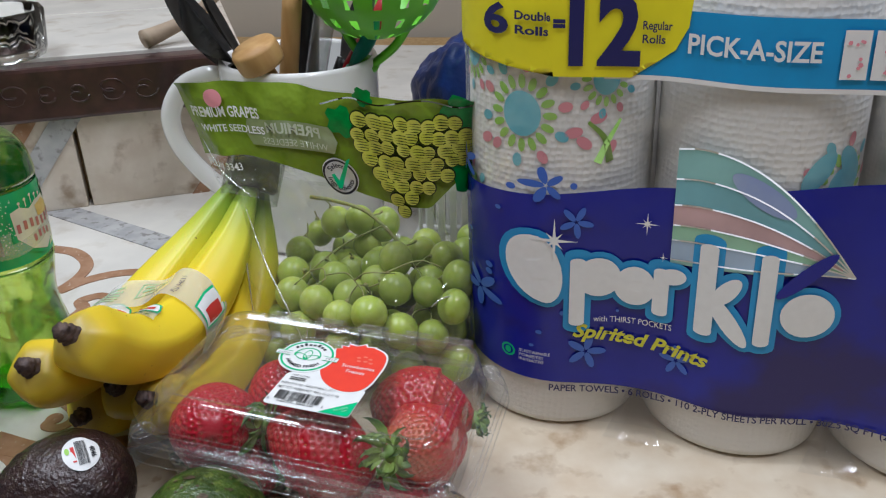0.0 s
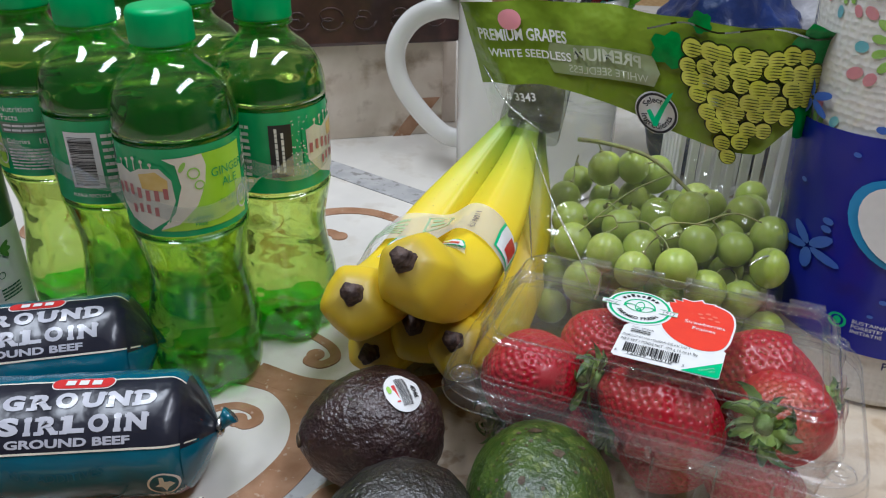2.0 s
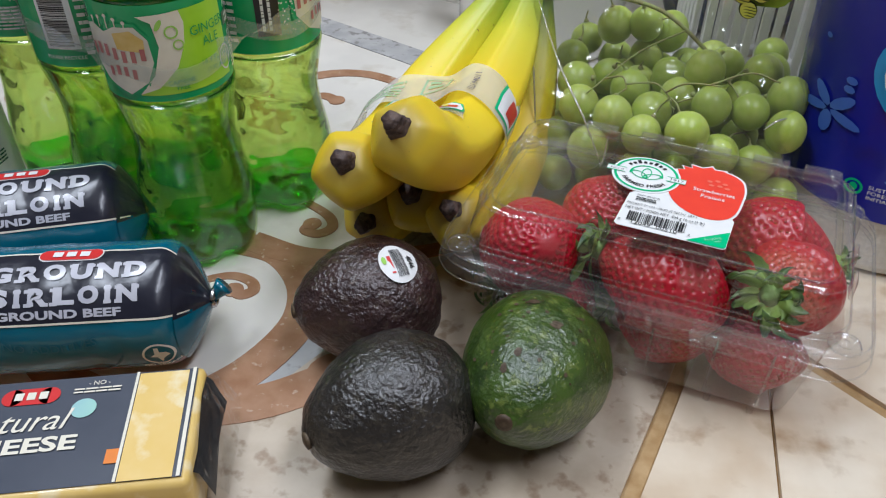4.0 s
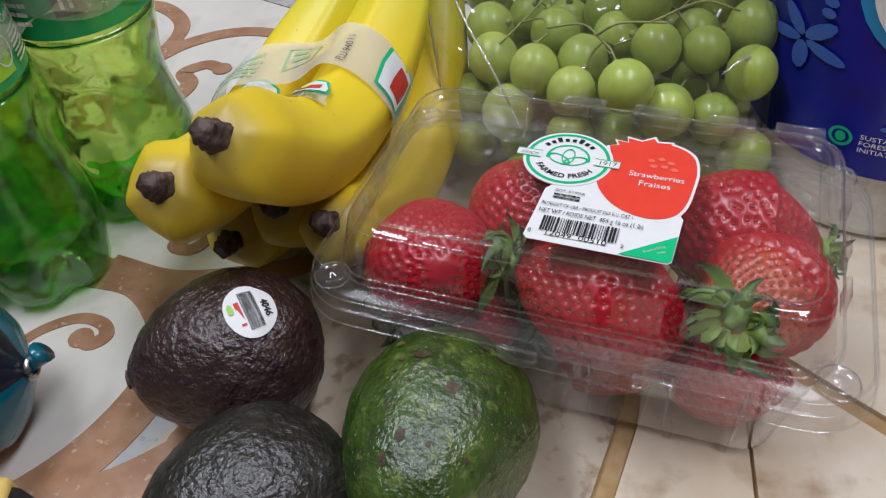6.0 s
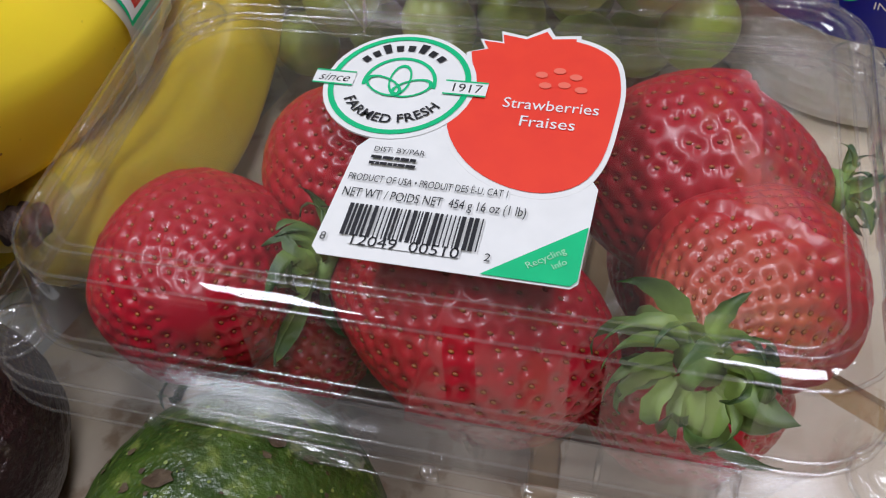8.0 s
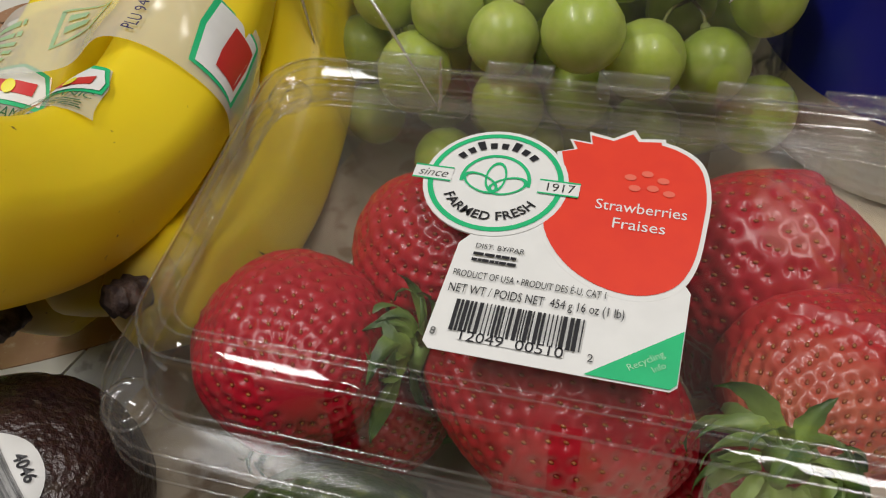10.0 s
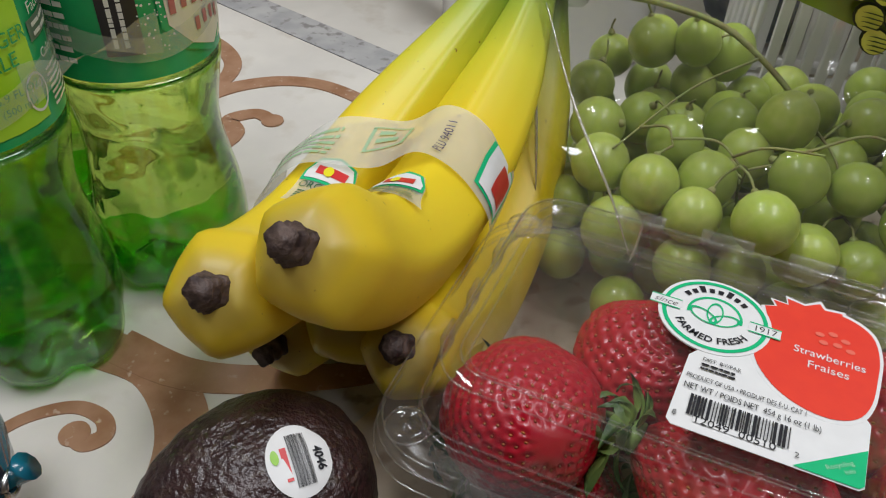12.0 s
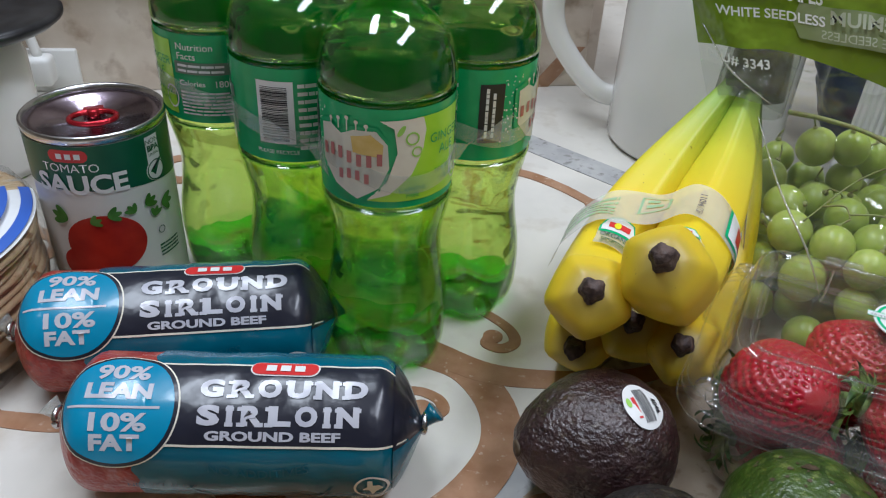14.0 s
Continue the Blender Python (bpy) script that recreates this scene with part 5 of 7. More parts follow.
def box_label():
    """The printed sticker on the lid; its own x runs along its lower edge."""
    M = pose(-0.0955, 0.4085, 0.0842, 0, 0, -13)
    c = new("label")
    c.parent = box
    c.matrix_basis = BOXM.inverted() @ M
    c["label"] = "die-cut paper label, white with a red berry"

    def on(lift):
        return lambda u, v: Vector((u, v, lift))

    def berry(k):
        """The outline of the printed berry: broad above, narrower below."""
        row = [(0.0172, 0.0500), (0.0168, 0.0430), (0.0180, 0.0330), (0.0235, 0.0250), (0.0310, 0.0205), (0.0390, 0.0195), (0.0455, 0.0225), (0.0488, 0.0290), (0.0500, 0.0390), (0.0502, 0.0480), (0.0480, 0.0560), (0.0420, 0.0603), (0.0340, 0.0610), (0.0250, 0.0570), (0.0172, 0.0500)]
        pts = smooth_path([(x, y, 0) for x, y in row], 56)[:-1]
        return [(0.0340 + (p.x - 0.0340) * k, 0.0405 + (p.y - 0.0405) * k) for p in pts]
    # one white ground under all
    ground = slab([(0.0015, 0), (0.0470, 0), (0.0483, 0.0012), (0.0490, 0.022), (0.040, 0.035), (0.010, 0.038), (0.0012, 0.026), (0.0, 0.0015)], 0, 0.0002)
    sheet = part("sheet", ground, INK_WHITE, c, smooth=False)
    part("sheet", slab(berry(1.06), 0, 0.00025), INK_WHITE, c, smooth=False)
    part("sheet", slab([(0.0050 + 0.0163 * math.cos(a), 0.0440 + 0.0155 * math.sin(a)) for a in (2 * math.pi * i / 40 for i in range(40))], 0, 0.0005), INK_WHITE, c, smooth=False)
    part("red_berry", lay(shape2(berry(1.0)), on(0.00045)), INK_BERRY, c)
    leaves = [(0.0190, 0.0520), (0.0180, 0.0555), (0.0214, 0.0568), (0.0200, 0.0592), (0.0245, 0.0588), (0.0238, 0.0616), (0.0290, 0.0606), (0.0330, 0.0634), (0.0345, 0.0612), (0.0395, 0.0618), (0.0400, 0.0540)]
    part("red_leaves", lay(shape2(leaves), on(0.00047)), INK_BERRY, c)
    part("leaf_border", lay(shape2([(0.0300 + (x - 0.0300) * 1.09, 0.0560 + (y - 0.0560) * 1.22) for x, y in leaves]), on(0.0003)), INK_WHITE, c)
    part("green_ring", lay(disc(0.0050, 0.0440, 0.0152, 0.0144, 48, inner=0.92), on(0.0007)), INK_GREEN, c)
    part("green_ring", lay(disc(0.0050, 0.0440, 0.0080, 0.0078, 36, inner=0.90, a0=-0.1, a1=3.3), on(0.0007)), INK_GREEN, c)
    for i, (t, k) in enumerate(((math.pi / 2, 1.0), (0.45, 0.95), (math.pi - 0.45, 0.95))):
        bm = disc(0.0050 + 0.0036 * k * math.cos(t), 0.0412 + 0.0038 * k * math.sin(t), 0.0046, 0.0024, 20, inner=0.82, turn=t)
        part("leaf_mark", lay(bm, on(0.0007 + 0.0001 * i)), INK_GREEN, c)
    for s in (-1, 1):
        part("side_flag", lay(bar(0.005 + s * 0.0098, 0.0420, 0.005 + s * 0.0188, 0.0460), on(0.0008)), INK_WHITE, c)
        bm = bar(0.005 + s * 0.0098, 0.0457, 0.005 + s * 0.0188, 0.0461)
        bar(0.005 + s * 0.0098, 0.0419, 0.005 + s * 0.0188, 0.0423, bm)
        part("flag_rule", lay(bm, on(0.0009)), INK_GREEN, c)
    bm = words("since", 0.0034, -0.0094, 0.0440, slant=0.3)
    words("1917", 0.0034, 0.0194, 0.0440, bm=bm)

    def arc(text, size, r, mid, below):
        own = words(text, size, 0, 0, bold=0.00006)
        for q in own.verts:
            a = mid - q.co.x / r * (1 if not below else -1)
            rr = r + (q.co.y if not below else -q.co.y)
            q.co = Vector((0.0050 + rr * math.cos(a), 0.0440 + 0.95 * rr * math.sin(a), 0))
        return own
    part("round_print", lay(arc("FARMED FRESH", 0.0034, 0.0110, -math.pi / 2, True), on(0.0008)), INK_BLACK, c)
    bm2 = bmesh.new()
    for k in range(8):
        mid, tall = 2.50 - 0.235 * k, 0.0130 if k in (2, 5) else 0.0120
        disc(0.0050, 0.0440, tall, tall * 0.95, 5, bm2, inner=0.0102 / tall, a0=mid - 0.07, a1=mid + 0.07)
    part("brand_arc", lay(bm2, on(0.0008)), INK_BLACK, c, "dark curved brand mark")
    words("DIST. BY/PAR", 0.0018, 0.0050, 0.0255, "LEFT", bm=bm)
    lines_of_bars(0.0050, 0.0145, 0.0212, 0.0243, 2, bm, 4)
    words("PRODUCT OF USA • PRODUIT DES É-U. CAT 1", 0.0024, 0.0020, 0.0180, "LEFT", width=0.031, bm=bm)
    words("NET WT / POIDS NET  454 g 16 oz (1 lb)", 0.0030, 0.0020, 0.0143, "LEFT", width=0.035, bm=bm)
    barcode(0.0045, 0.0300, 0.0045, 0.0118, bm, 12)
    part("code_gap", lay(bar(0.0065, 0.0028, 0.0272, 0.0052), on(0.0006)), INK_WHITE, c)
    words("12049  00510", 0.0032, 0.0168, 0.0036, width=0.020, bm=bm)
    words("8", 0.0024, 0.0016, 0.0036, bm=bm)
    words("2", 0.0024, 0.0322, 0.0036, bm=bm)
    part("black_print", lay(bm, on(0.0008)), INK_BLACK, c)
    bm = words("Strawberries", 0.0040, 0.0372, 0.0412, width=0.0190)
    words("Fraises", 0.0040, 0.0372, 0.0366, width=0.0108, bm=bm)
    part("white_print", lay(bm, on(0.0007)), INK_WHITE, c)
    bm = bmesh.new()
    for x, y in ((0.034, 0.0500), (0.0375, 0.0515), (0.041, 0.0500), (0.0352, 0.0470), (0.039, 0.0475), (0.0425, 0.0465)):
        disc(x, y, 0.0013, 0.0009, 12, bm)
    part("seed_dots", lay(bm, on(0.0007)), mat("pale_red_print", (0.80, 0.16, 0.11), 0.4), c)
    part("green_corner", lay(shape2([(0.0315, 0.0003), (0.0470, 0.0003), (0.0481, 0.0015), (0.0485, 0.0130)]), on(0.0006)), INK_GREEN, c)
    bm = words("Recycling", 0.0020, 0.0425, 0.0056)
    words("Info", 0.0018, 0.0440, 0.0034, bm=bm)
    bmesh.ops.rotate(bm, verts=bm.verts, cent=(0.0430, 0.0048, 0), matrix=Matrix.Rotation(0.62, 3, "Z"))
    part("corner_print", lay(bm, on(0.0008)), mat("pale_green_print", (0.35, 0.68, 0.45), 0.4), c)


box_label()


# ---- bunch of bananas ----
def banana_skin():
    m, t, N, L, p = nodes_of("banana_peel")
    at, ramp, n, mx = N.new("ShaderNodeAttribute"), N.new("ShaderNodeValToRGB"), N.new("ShaderNodeTexNoise"), N.new("ShaderNodeMix")
    at.attribute_name = "along"
    L.new(at.outputs["Fac"], ramp.inputs["Fac"])
    e = ramp.color_ramp.elements
    e[0].position, e[0].color = 0.0, (0.45, 0.33, 0.06, 1)
    e[1].position, e[1].color = 1.0, (0.20, 0.30, 0.05, 1)
    for pos, col in ((0.05, (0.66, 0.47, 0.02, 1)), (0.20, (0.80, 0.58, 0.018, 1)), (0.60, (0.82, 0.61, 0.02, 1)), (0.72, (0.64, 0.60, 0.035, 1)), (0.83, (0.28, 0.42, 0.045, 1))):
        k = e.new(pos)
        k.color = col
    co = N.new("ShaderNodeTexCoord")
    n.inputs["Scale"].default_value, n.inputs["Detail"].default_value = 35, 5
    L.new(co.outputs["Object"], n.inputs["Vector"])
    mx.data_type, mx.blend_type = "RGBA", "MULTIPLY"
    mx.inputs["Factor"].default_value = 0.3
    L.new(ramp.outputs["Color"], mx.inputs["A"])
    L.new(n.outputs["Color"], mx.inputs["B"])
    r = N.new("ShaderNodeMapRange")
    r.inputs["From Min"].default_value, r.inputs["From Max"].default_value = 0.73, 0.79
    n2 = N.new("ShaderNodeTexNoise")
    n2.inputs["Scale"].default_value = 330
    L.new(co.outputs["Object"], n2.inputs["Vector"])
    L.new(n2.outputs["Fac"], r.inputs["Value"])
    sp = N.new("ShaderNodeMix")
    sp.data_type = "RGBA"
    L.new(r.outputs[0], sp.inputs["Factor"])
    L.new(ramp.outputs["Color"], sp.inputs["A"])
    sp.inputs["B"].default_value = (0.20, 0.11, 0.02, 1)
    L.new(sp.outputs["Result"], p.inputs["Base Color"])
    p.inputs["Roughness"].default_value = 0.42
    p.inputs["Subsurface Weight"].default_value = 0.05
    b = N.new("ShaderNodeBump")
    b.inputs["Strength"].default_value, b.inputs["Distance"].default_value = 0.25, 0.0008
    L.new(n.outputs["Fac"], b.inputs["Height"])
    L.new(b.outputs[0], p.inputs["Normal"])
    return m


PEEL = banana_skin()
TIP = mat("dark_banana_tip", (0.035, 0.02, 0.018), 0.6, second=(0.12, 0.08, 0.065), amount=0.5, scale=250, bump=0.8, bscale=300, dist=0.002)
STEM_FILM = clear("stem_wrap_film", (0.86, 0.88, 0.84), 0.10, 1.45, 0.9, 60, 0.005, haze=0.12, haze_colour=(0.45, 0.48, 0.42))
BAND = clear("banana_band_film", (0.97, 0.97, 0.93), 0.15, 1.45, 0.3, 60, 0.001, haze=0.40, haze_colour=(0.84, 0.84, 0.78))
BAND_INK = mat("pale_green_band_print", (0.30, 0.46, 0.26), 0.45, second=(0.36, 0.52, 0.32), amount=0.4, scale=120)
bananas = thing("banana_bunch", "bunch of five yellow bananas with green stems and a clear band", "bananas", pose(0, 0, 0))


def banana(pts, r, spin, tip_dir):
    def rad(s):
        a = min(1.0, s / 0.16)
        b = min(1.0, max(0.0, (0.93 - s) / 0.36))
        return r * (0.36 + 0.64 * math.sin(a * math.pi / 2) ** 0.75) * (0.29 + 0.71 * (b * b * (3 - 2 * b)))
    bm = tube(pts, rad, 40, 60, shape=lambda a: 1 + 0.050 * math.cos(5 * (a - spin)) + 0.015 * math.cos(10 * (a - spin)) + 0.004 * math.cos(15 * (a - spin)))
    n = len(bm.verts)
    ob = part("banana", bm, PEEL, bananas)
    att = ob.data.attributes.new("along", "FLOAT", "POINT")
    att.data.foreach_set("value", [min(1.0, (i // 40) / 60) for i in range(n)])
    p, q = Vector(pts[0]), Vector(pts[1])
    d = (p - q).normalized()
    rnd = random.Random(int(spin * 10))
    bm = tube([p - d * 0.0015, p + d * 0.002, p + d * 0.0055, p + d * 0.0085], lambda s: r * (0.29 - 0.09 * s) * (1 + 0.12 * math.sin(14 * s)), 22, 9, shape=lambda a: 1 + 0.10 * math.cos(5 * a + spin) + 0.06 * math.sin(3 * a))
    part("blossom_tip", bm, TIP, ob, "dry dark tip")
    return ob


banana([(-0.1935, 0.4145, 0.1190), (-0.1905, 0.4265, 0.1060), (-0.184, 0.449, 0.086), (-0.177, 0.480, 0.0745), (-0.168, 0.520, 0.077), (-0.158, 0.560, 0.096), (-0.151, 0.592, 0.122), (-0.147, 0.612, 0.137)], 0.0195, 0.3, None)
banana([(-0.2190, 0.4130, 0.0985), (-0.2195, 0.4245, 0.0875), (-0.2205, 0.447, 0.073), (-0.218, 0.480, 0.0640), (-0.208, 0.520, 0.0690), (-0.188, 0.560, 0.092), (-0.165, 0.592, 0.122), (-0.152, 0.612, 0.138)], 0.0187, 0.9, None)
banana([(-0.222, 0.4505, 0.0365), (-0.221, 0.464, 0.032), (-0.216, 0.485, 0.0225), (-0.206, 0.515, 0.0215), (-0.190, 0.550, 0.036), (-0.170, 0.582, 0.072), (-0.155, 0.602, 0.108), (-0.150, 0.614, 0.132)], 0.0185, 1.3, None)
banana([(-0.197, 0.452, 0.0570), (-0.195, 0.462, 0.047), (-0.188, 0.485, 0.0330), (-0.180, 0.515, 0.0290), (-0.170, 0.550, 0.042), (-0.158, 0.582, 0.078), (-0.151, 0.602, 0.110), (-0.148, 0.614, 0.132)], 0.0185, 0.5, None)
banana([(-0.1735, 0.441, 0.0575), (-0.171, 0.451, 0.047), (-0.164, 0.475, 0.0330), (-0.156, 0.510, 0.0285), (-0.149, 0.548, 0.042), (-0.146, 0.582, 0.078), (-0.146, 0.602, 0.110), (-0.146, 0.614, 0.132)], 0.0180, 2.1, None)
bm = tube([(-0.1505, 0.600, 0.122), (-0.148, 0.613, 0.140), (-0.146, 0.624, 0.155), (-0.143, 0.630, 0.162)], lambda s: 0.017 - 0.004 * s, 18, 14, shape=lambda a: 1 + 0.12 * math.cos(3 * a) + 0.05 * math.cos(7 * a))
part("crown", bm, mat("banana_crown", (0.06, 0.05, 0.03), 0.7, second=(0.14, 0.13, 0.06), amount=0.5, scale=120, bump=0.6, bscale=200), bananas, "cut crown of the stems")
bm = tube([(-0.152, 0.594, 0.116), (-0.148, 0.612, 0.140), (-0.145, 0.625, 0.157)], 0.0195, 24, 16, cap=(False, False), shape=lambda a: 1 + 0.10 * math.cos(3 * a) + 0.05 * math.sin(8 * a))
part("stem_wrap", bm, STEM_FILM, bananas, "clear film round the stems")


def over_bananas(lift=0.0):
    """Across the two upper bananas, u from side to side, v along them."""
    row = [(-0.241, 0.508, 0.052), (-0.2345, 0.510, 0.074), (-0.2210, 0.513, 0.0865), (-0.2050, 0.516, 0.0880), (-0.1900, 0.517, 0.0905), (-0.1760, 0.516, 0.0975), (-0.1600, 0.513, 0.0935), (-0.1492, 0.509, 0.078), (-0.1530, 0.506, 0.060)]
    path = smooth_path(row, 60)

    def fn(u, v):
        s, v = max(0.0, min(59.99, u * 60)), v - 0.010
        p = path[int(s)].lerp(path[int(s) + 1], s - int(s))
        return p + Vector((0.16 * v, 0.97 * v, 0.10 * v + lift + 0.0012 * math.sin(u * 20 + v * 200)))
    return fn


band = part("paper_band", lay(patch(0.02, 1, -0.013, 0.016, 60, 6), over_bananas(0.0012)), BAND, bananas, "clear printed band holding the bananas together")
part("band_print", lay(lines_of_bars(0.10, 0.32, -0.008, 0.011, 5, seed=3), over_bananas(0.0016)), BAND_INK, band)
bm = bmesh.new()
for u0, v0, u1, v1 in ((0.41, -0.0045, 0.54, -0.0037), (0.41, 0.0075, 0.54, 0.0083), (0.41, -0.0045, 0.422, 0.0083), (0.528, -0.0045, 0.54, 0.0083), (0.44, -0.001, 0.51, 0.0012), (0.44, 0.003, 0.49, 0.0055)):
    bar(u0, v0, u1, v1, bm)
part("leaf_badge", lay(bm, over_bananas(0.0016), 0.02), BAND_INK, band)
bm = words("PLU 94011", 0.0040, 0, 0)
for q in bm.verts:
    q.co = Vector((0.665 - q.co.y * 9, -0.001 + q.co.x * 1.0, 0))
part("code_print", lay(bm, over_bananas(0.0024)), INK_NAVY, band)
part("green_edge", lay(shape2([(0.78, -0.010), (0.90, -0.0105), (0.955, -0.004), (0.955, 0.008), (0.90, 0.0135), (0.78, 0.0135)]), over_bananas(0.0020), 0.02), INK_GREEN, band)
part("white_patch", lay(shape2([(0.793, -0.0092), (0.898, -0.0096), (0.945, -0.0035), (0.945, 0.0075), (0.897, 0.0126), (0.793, 0.0126)]), over_bananas(0.0026), 0.02), INK_WHITE, band)
part("red_mark", lay(patch(0.835, 0.905, -0.0065, 0.0095, 6, 3), over_bananas(0.0032)), INK_RED, band, "red brand mark")


def banana_sticker(at, normal, along, pts, r):
    n, a = Vector(normal).normalized(), Vector(along)
    a = (a - n * a.dot(n)).normalized()
    b = n.cross(a)
    axis = smooth_path(pts, 200)

    def on(lift):
        def fn(u, v):
            p = Vector(at) + a * u + b * (v * 1.25)
            q = min(axis, key=lambda w: (w - p).length)
            d = (p - q).normalized()
            return q + d * (r * 1.06 + 0.0004 + lift)
        return fn
    st = part("sticker", lay(shape2([(-0.011, -0.010), (0.011, -0.010), (0.012, 0.004), (0.009, 0.010), (0, 0.012), (-0.009, 0.010), (-0.012, 0.004)]), on(0), 0.004), BAND, bananas, "small fruit sticker")
    bm = shape2([(-0.0112, 0.001), (0.0112, 0.001), (0.0115, 0.005), (0.008, 0.0102), (0, 0.0120), (-0.008, 0.0102), (-0.0115, 0.005)])
    part("sticker_edge", lay(bm, on(0.0003), 0.004), INK_GREEN, st)
    bm = shape2([(-0.0100, 0.002), (0.0100, 0.002), (0.0102, 0.005), (0.007, 0.0094), (0, 0.0110), (-0.007, 0.0094), (-0.0102, 0.005)])
    part("sticker_panel", lay(bm, on(0.0006), 0.004), INK_WHITE, st)
    part("red_mark", lay(bar(-0.0062, 0.0040, 0.0062, 0.0072), on(0.0009)), INK_RED, st, "red brand mark")
    part("sun_mark", lay(disc(-0.0015, 0.0054, 0.0019, n=16), on(0.0011)), INK_YELLOW, st)
    bm = words("ORGANIC", 0.0042, 0, -0.0012)
    lines_of_bars(-0.008, 0.008, -0.009, -0.0035, 4, bm, 6)
    part("sticker_print", lay(bm, on(0.0006)), TIN_GREEN, st)


banana_sticker((-0.2105, 0.4840, 0.0860), (0.10, -0.10, 1), (1, -0.12, 0), [(-0.2205, 0.447, 0.073), (-0.218, 0.480, 0.0640), (-0.208, 0.520, 0.0690)], 0.0187)
banana_sticker((-0.1835, 0.4720, 0.0990), (-0.15, -0.30, 1), (1, -0.05, 0), [(-0.190, 0.428, 0.108), (-0.184, 0.449, 0.086), (-0.177, 0.480, 0.0745), (-0.168, 0.520, 0.077)], 0.0195)

# ---- bag of white grapes ----
GRAPE = mat("white_grape_skin", (0.44, 0.54, 0.10), 0.34, second=(0.58, 0.64, 0.20), amount=0.5, scale=1.7, third=(0.33, 0.39, 0.08), tscale=0.9, tcut=(0.50, 0.70), sss=0.85, bump=0.08, bscale=14, coat=0.14)


def vary(m, to):
    """Let alike pieces differ a little from one another."""
    N, L = m.node_tree.nodes, m.node_tree.links
    p = N["Principled BSDF"]
    src = p.inputs["Base Color"].links[0].from_socket
    oi, mu, mx = N.new("ShaderNodeObjectInfo"), N.new("ShaderNodeMath"), N.new("ShaderNodeMix")
    mu.operation = "MULTIPLY"
    mu.inputs[1].default_value = 0.55
    L.new(oi.outputs["Random"], mu.inputs[0])
    mx.data_type = "RGBA"
    L.new(mu.outputs[0], mx.inputs["Factor"])
    L.new(src, mx.inputs["A"])
    mx.inputs["B"].default_value = (*to, 1)
    L.new(mx.outputs["Result"], p.inputs["Base Color"])


vary(GRAPE, (0.24, 0.34, 0.05))
TWIG = mat("grape_twig", (0.30, 0.36, 0.11), 0.6, second=(0.26, 0.22, 0.08), amount=0.5, scale=200, bump=0.4)
BAG = clear("clear_grape_bag", (0.97, 0.975, 0.97), 0.06, 1.45, 0.9, 38, 0.006, haze=0.018, gain=1.0)
BAG_GREEN = mat("olive_green_bag_print", (0.16, 0.25, 0.015), 0.26, second=(0.21, 0.31, 0.03), amount=0.5, scale=22, third=(0.10, 0.16, 0.01), tscale=40, tcut=(0.55, 0.75), bump=0.8, bscale=38, dist=0.006)
bunch = thing("grape_bunch", "bunch of pale green seedless grapes inside a clear bag", "grapes", pose(0, 0, 0))


